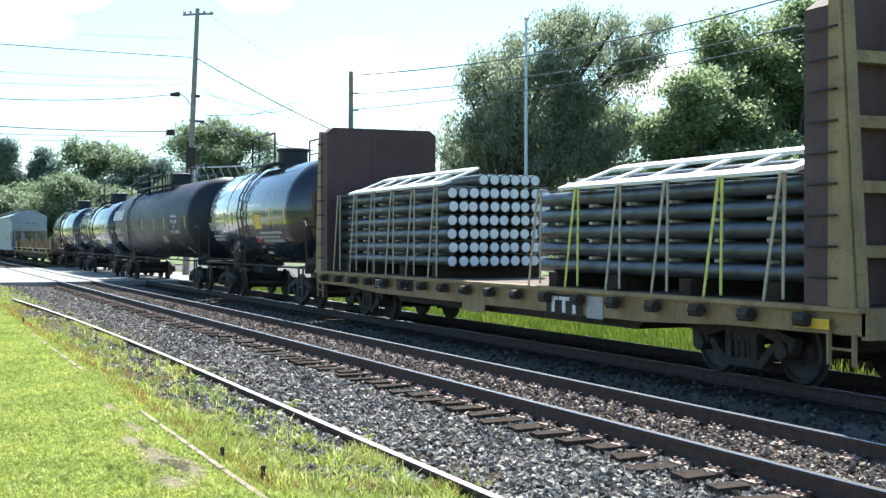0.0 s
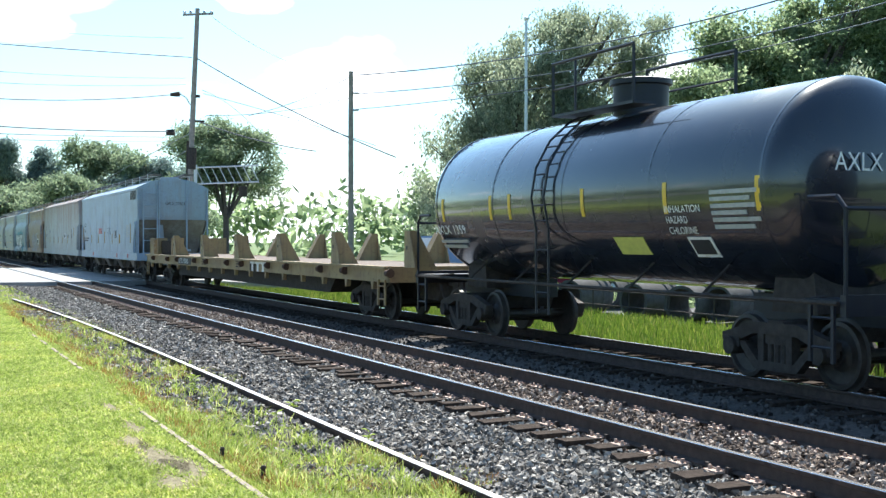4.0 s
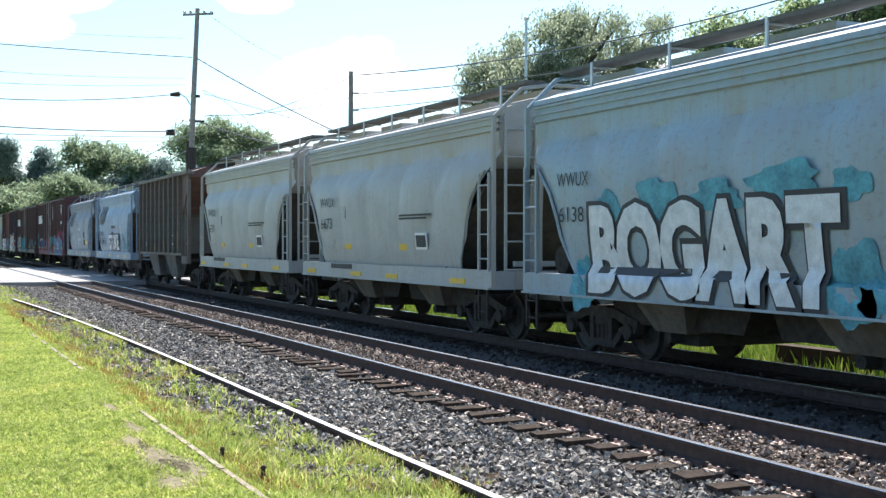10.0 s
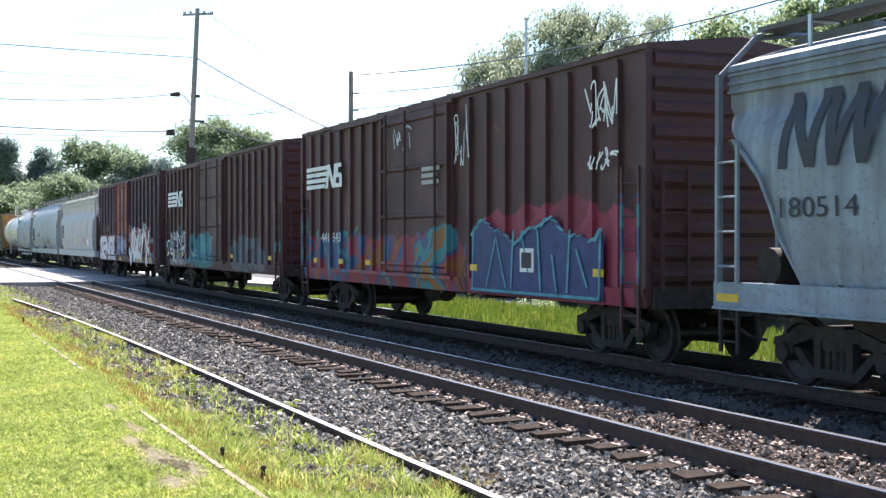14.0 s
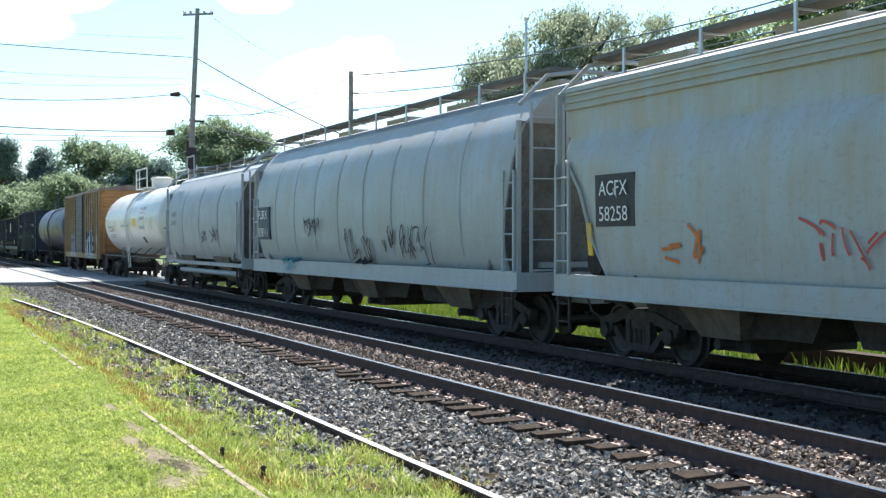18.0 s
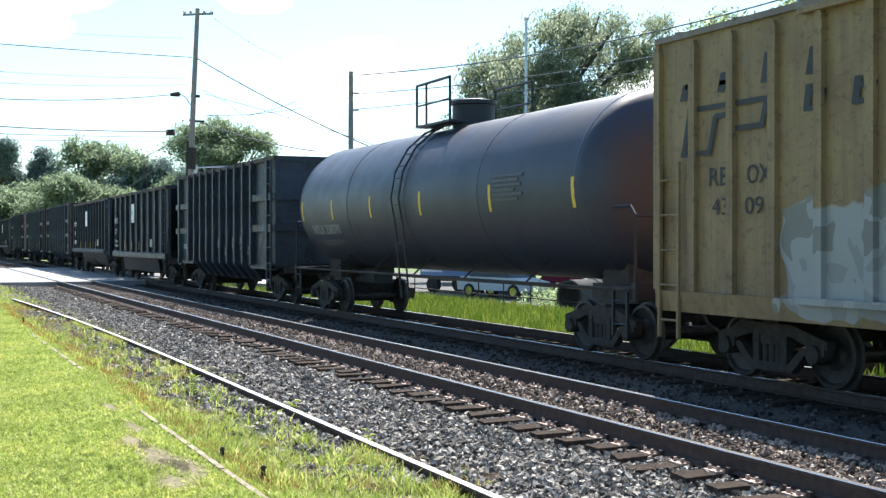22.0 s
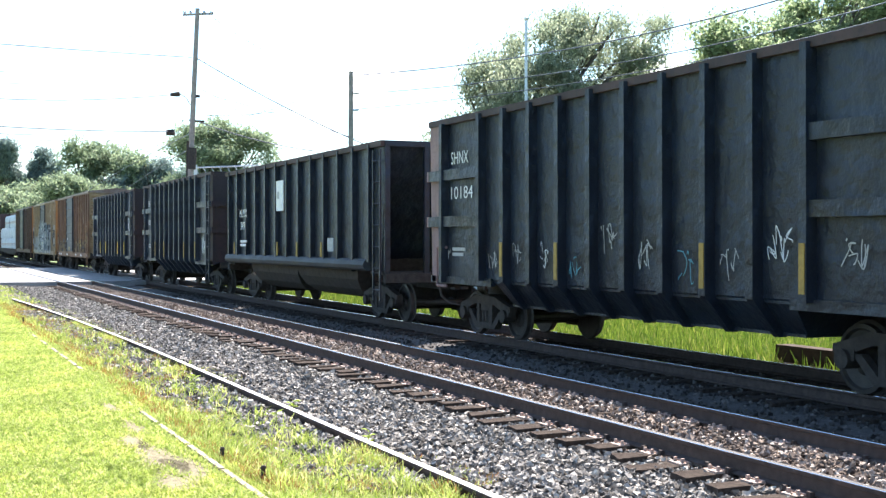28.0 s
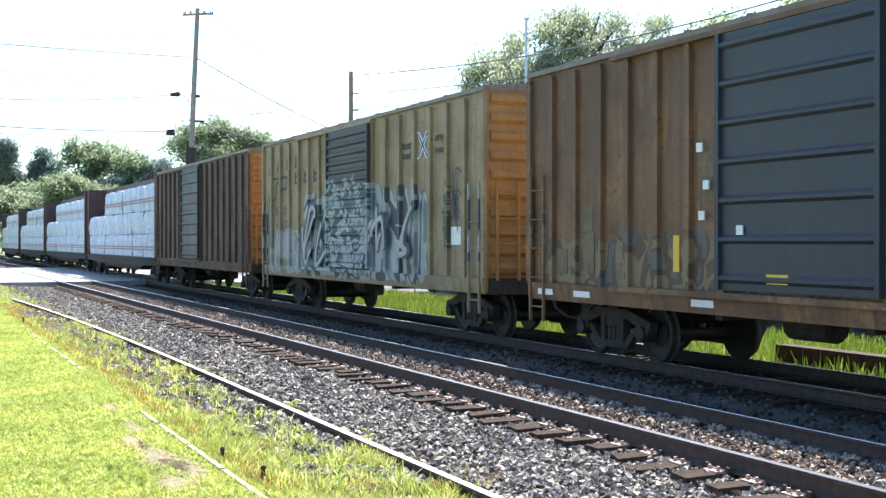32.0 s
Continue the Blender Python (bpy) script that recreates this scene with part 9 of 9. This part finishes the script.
edge = [(2.45 + 4.75 * i / 24, 2.0 + 0.16 * math.sin(2.6 * (2.45 + 4.75 * i / 24)) + 0.06 * math.sin(7.0 * (2.45 + 4.75 * i / 24))) for i in range(25)]
strokes(c, M_TEAL, flat_side(1.634), [(xa, za - 0.03, xb, zb + 0.03, 0.12) for (xa, za), (xb, zb) in zip(edge, edge[1:])], 0.004, "graffiti_outline", "teal outline of sprayed letters")
strokes(c, M_TEAL, flat_side(1.636), [(2.5, 0.92, 2.55, 2.0, 0.06), (3.1, 1.0, 3.5, 1.9, 0.06), (3.9, 1.0, 3.5, 1.9, 0.06), (4.1, 1.0, 4.2, 2.0, 0.06), (4.75, 1.3, 4.5, 2.0, 0.06), (5.2, 1.0, 5.1, 2.0, 0.06), (5.75, 1.0, 5.6, 1.6, 0.06), (6.1, 1.0, 6.2, 2.0, 0.06), (6.75, 1.1, 6.4, 1.7, 0.06), (7.1, 0.92, 7.15, 1.95, 0.06), (4.8, 0.92, 4.8, 0.97, 4.6)], 0.006, "graffiti_outline", "teal outline of sprayed letters")
panel(c, M_WHITE, 4.45, 4.95, 1.3, 1.7, flat_side(1.64))
panel(c, M_INK, 4.52, 4.88, 1.37, 1.63, flat_side(1.64), 0.014)
small_print(c, M_PALEMARK, 0.2, 1.1, 2.9, 3.3, flat_side(1.7), 3)
c, h = BOX_CARS[1]
scrawl(c, M_TEAL, -4.2, 0.0, 1.0, 2.1, flat_side(1.64), 46, 4, 0.09)
scrawl(c, M_SILVERSPRAY, -8.2, -4.3, 1.0, 2.2, flat_side(1.64), 47, 4, 0.06)
c, h = BOX_CARS[2]
sd = flat_side(1.63)
fitted("SENSE", M_MAROONSPRAY, c, -7.9, -2.65, 0.86, 2.16, flat_side(1.632), 0.12, 0.0, 0.004, "dark red outline of graffiti", "graffiti_outline")
fitted("SENSE", M_CHALK, c, -7.8, -2.75, 0.88, 2.08, flat_side(1.632), 0.075, 0.0, 0.016, "white bubble graffiti letters", "graffiti")
for i in range(3):
    panel(c, M_PATCH, -6.75 + i * 0.75, -6.52 + i * 0.75, 2.3, 2.58, flat_side(1.63), label="faded sprayed mark")
scrawl(c, M_REDMARK, 1.1, 6.8, 0.9, 2.4, flat_side(1.64), 51, 6, 0.07)
scrawl(c, M_SILVERSPRAY, -8.2, -7.7, 2.6, 3.6, flat_side(1.64), 52, 2, 0.04)
scrawl(c, M_SILVERSPRAY, 1.3, 6.6, 0.85, 2.3, flat_side(1.635), 53, 5, 0.3)
for x in (-8.2, -5.3, -3.4, -1.7, 1.2, 3.3, 6.0):
    panel(c, M_REFLECT, x, x + 0.45, 0.92, 1.05, flat_side(1.61), name="reflector")
for j in (3, 5):
    c, h = BOX_CARS[j]
    sd = flat_side(1.553)
    for xa, za, xb, zb in ((-6.95, 3.71, -6.87, 3.93), (-6.1, 3.75, -6.02, 4.0), (-5.2, 3.77, -5.12, 4.14), (-4.36, 3.77, -4.28, 4.09)):
        strokes(c, M_INK, sd, [(xa, za, xb, zb, 0.16)])
    for line in ((-6.78, 3.86, -6.77, 3.94, 0.26), (-5.92, 3.75, -5.86, 4.0, 0.12), (-5.99, 3.84, -5.98, 3.9, 0.3)):
        strokes(c, M_INK, sd, [line])
    for x in (-4.42, -3.6, -2.75):
        strokes(c, M_INK, sd, [(x, 3.36, x + 0.05, 3.66, 0.12), (x + 0.26, 3.36, x + 0.3, 3.58, 0.12), (x + 0.13, 3.34, x + 0.14, 3.4, 0.34), (x + 0.17, 3.52, x + 0.18, 3.58, 0.34)])
    strokes(c, M_INK, sd, [(-6.95, 2.97, -6.78, 3.62, 0.09), (-6.0, 3.54, -5.99, 3.61, 1.7), (-5.26, 3.24, -5.15, 3.6, 0.09), (-5.55, 3.22, -5.55, 3.29, 0.68), (-5.88, 3.24, -5.84, 3.46, 0.09), (-6.02, 3.41, -6.01, 3.48, 0.42), (-6.34, 2.97, -6.2, 3.46, 0.09), (-6.64, 2.95, -6.64, 3.02, 0.68)])
    fitted("RB", M_INK, c, -6.36, -5.94, 2.54, 2.78, sd)
    fitted("OX", M_INK, c, -5.56, -5.1, 2.54, 2.78, sd)
    fitted("43", M_INK, c, -6.3, -5.95, 2.16, 2.38, sd)
    fitted("091" if j == 3 else "177", M_INK, c, -5.6, -5.1, 2.16, 2.38, sd)
    for i, wd in enumerate(("next", "load")):
        fitted(wd, M_INK, c, 3.4, 3.95, 3.74 - i * 0.2, 3.9 - i * 0.2, sd, 0.02, 0.2)
    for i, wd in enumerate(("any", "road")):
        fitted(wd, M_INK, c, 5.2, 5.75, 3.76 - i * 0.2, 3.92 - i * 0.2, sd, 0.02, 0.2)
    strokes(c, M_WHITE, sd, [(4.35, 3.5, 4.85, 4.05, 0.17), (4.85, 3.5, 4.35, 4.05, 0.17)])
    strokes(c, M_BLUESPRAY, flat_side(1.56), [(4.35, 3.52, 4.85, 4.03, 0.07), (4.85, 3.52, 4.35, 4.03, 0.07)])
    panel(c, M_WHITE, 6.0, 6.45, 1.75, 2.1, sd)
c, h = BOX_CARS[3]
for lines, m in (((1.9, 1.0, 2.1, 2.2, 0.35), M_SILVERSPRAY), ((2.5, 1.0, 3.0, 2.2, 0.4), M_SILVERSPRAY), ((3.6, 1.0, 3.8, 2.2, 0.7), M_SILVERSPRAY), ((4.6, 0.95, 4.7, 2.3, 0.9), M_BLUEINK)):
    strokes(c, m, sd, [lines], 0.012, "graffiti", "sprayed letter stroke")
scrawl(c, M_INK, 6.2, 7.2, 2.5, 2.9, sd, 61, 3, 0.04)
c, h = BOX_CARS[4]
strokes(c, M_FADED, sd, [(4.25, 2.35, 5.75, 3.75, 0.24), (5.75, 2.35, 4.25, 3.75, 0.24)], 0.01, "marking", "faded yellow cross")
for x, z0, z1 in ((-3.1, 1.4, 1.9), (2.0, 1.4, 1.9), (3.5, 1.4, 1.9), (5.95, 1.4, 2.5), (-5.9, 1.4, 1.95)):
    panel(c, M_REFLECT, x, x + 0.14, z0, z1, sd, name="reflector")
for x in (-7.0, -5.8, -2.6, 1.6, 4.0, 6.6):
    panel(c, M_WHITE, x, x + 0.5, 0.95, 1.05, flat_side(1.605), name="reflector")
panel(c, M_WHITE, 6.9, 7.15, 1.4, 1.95, sd)
for x, z in ((-2.4, 2.1), (-2.3, 2.5), (-2.45, 3.0), (-1.5, 1.9)):
    panel(c, M_WHITE, x, x + 0.13, z, z + 0.12, flat_side(1.69 if x > -1.9 else 1.63))
panel(c, M_REFLECT, -0.9, -0.5, 1.3, 1.42, flat_side(1.69))
c, h = BOX_CARS[4]
for x0, x1, z0, z1 in ((-5.75, -5.25, 1.35, 1.95), (-5.7, -5.3, 1.98, 2.35), (-4.6, -4.25, 1.25, 1.5), (-3.75, -3.3, 1.5, 1.95), (-2.5, -2.15, 2.35, 3.1), (2.3, 2.8, 1.3, 1.7), (-6.6, -6.1, 1.3, 1.7)):
    panel(c, M_PATCH, x0, x1, z0, z1, flat_side(1.552), label="repainted tan patch")
c, h = BOX_CARS[5]
scrawl(c, M_INK, 5.5, 6.5, 1.8, 3.2, sd, 62, 4, 0.04)
scrawl(c, M_BLUEINK, -3.9, 4.9, 1.15, 2.7, flat_side(1.64), 63, 6, 0.2, 0.004, "graffiti_outline")
scrawl(c, M_PALEMARK, -3.8, 4.8, 1.15, 2.65, flat_side(1.64), 63, 6, 0.11, 0.012, "graffiti")

# gondolas and open hoppers
def gond_marks(c, h, w, words, seed, yellow=True):
    sd = flat_side(1.505)
    for wd, z in words:
        fitted(wd, M_WHITE, c, -h + 1.05, -h + 1.05 + 0.2 * len(wd), z, z + 0.24, sd)
    small_print(c, M_PALEMARK, -h + 1.1, -h + 1.7, 1.5, 1.7, sd, 2)
    rng = random.Random(seed)
    e = h - h * 0.36
    for i in range(12):
        x = -e + 2 * e * (i % 9) / 9 + 0.2 if i < 9 else rng.choice((-h + 0.8, e + 0.5, e + 1.3))
        z = rng.uniform(1.2, 1.6)
        scrawl(c, rng.choice((M_SILVERSPRAY, M_PALEMARK, M_TEAL, M_PALEMARK)), x, x + rng.uniform(0.25, 0.5), z, z + rng.uniform(0.2, 0.5), sd, seed * 7 + i, 3, 0.015)
    if yellow:
        for i in (1, 3, 7, 9):
            x = -e + 2 * e * i / 9
            panel(c, M_REFLECT if seed == 75 else M_OLDMARK, x - 0.05, x + 0.05, 1.2, 1.8, flat_side(1.662), name="reflector")


for k, (words, y) in enumerate((((), False), ((), False), ((("SHNX", 3.3), ("10037", 2.6)), True), ((("SHNX", 3.3), ("10184", 2.63)), True), ((("SHNX", 3.3), ("10039", 2.5)), True), ((), True))):
    c, h = GONDOLAS[k]
    gond_marks(c, h, 1.5, words, 70 + k, y)
c, h = GONDOLAS[4]
panel(c, M_WHITE, -0.3, 0.22, 2.95, 3.7, flat_side(1.505), label="white paper placard")
scrawl(c, M_SILVERSPRAY, 4.7, 5.8, 1.25, 2.1, flat_side(1.505), 91, 4, 0.05)
c, h = GONDOLAS[5]
fitted("RE", M_SILVERSPRAY, c, 4.6, 5.5, 2.3, 2.9, flat_side(1.505), 0.0)
for k, num in enumerate(("317", "310", "349")):
    c, h = CHUTES[k]
    sd = flat_side(1.64)
    x = -5.8 if k < 2 else -5.1
    fitted("MLMX", M_WHITE, c, x, x + 0.88, 2.68 if k < 2 else 2.55, 2.95 if k < 2 else 2.8, sd)
    fitted(num, M_WHITE, c, x + 0.1, x + 0.62, 2.16, 2.42, sd)
    if k == 0:
        fitted("LD LMT 210000", M_WHITE, c, x + 0.05, x + 1.05, 1.76, 1.86, sd)
        fitted("LT WT   53000", M_WHITE, c, x + 0.05, x + 1.05, 1.56, 1.66, sd)
    else:
        small_print(c, M_WHITE, x + 0.05, x + 0.8, 1.62, 1.85, sd, 2)
    panel(c, M_WHITE, -1.0, -0.3, 2.66, 3.5, sd, label="white placard")
    panel(c, M_PALEMARK, -0.9, -0.7, 3.0, 3.2, sd, 0.014)
    panel(c, M_PALEMARK, 3.6, 4.05, 1.57, 1.9, sd)
    for q in (-5.9 if k == 2 else -3.0, -1.0, 0.9, 3.0):
        panel(c, M_OLDMARK, q, q + 0.1, 1.42, 1.8, sd, name="reflector")


# ---- motion ----
def motions():
    for ob, x in MOVERS:
        p = ob.matrix_basis.translation
        walk(ob, [(t, pose(x + SPEED * t, p.y, p.z)) for t in (0, 8, 16, 24, 32)])
    # wheelsets roll while they pass near by
    start = dict((ob.name, x) for ob, x in MOVERS)
    for ob, car, off in SPINNERS:
        p = ob.matrix_basis.translation.copy()
        x0 = start[car.name] + off
        t0, t1 = max(0.0, (-45 - x0) / SPEED), min(32.0, (-4 - x0) / SPEED)
        if t1 - t0 < 0.2:
            continue
        n = int((t1 - t0) * SPEED / 0.42 / 1.35) + 1
        times = [t0 + (t1 - t0) * i / n for i in range(n + 1)]
        rows = [(t, pose(p.x, p.y, p.z, 0, math.degrees(SPEED * (t - t0) / 0.42) % 360, 0)) for t in times]
        if t0 > 0.1:
            rows.insert(0, (0, rows[0][1]))
        if t1 < 31.9:
            rows.append((32, rows[-1][1]))
        walk(ob, rows)


motions()
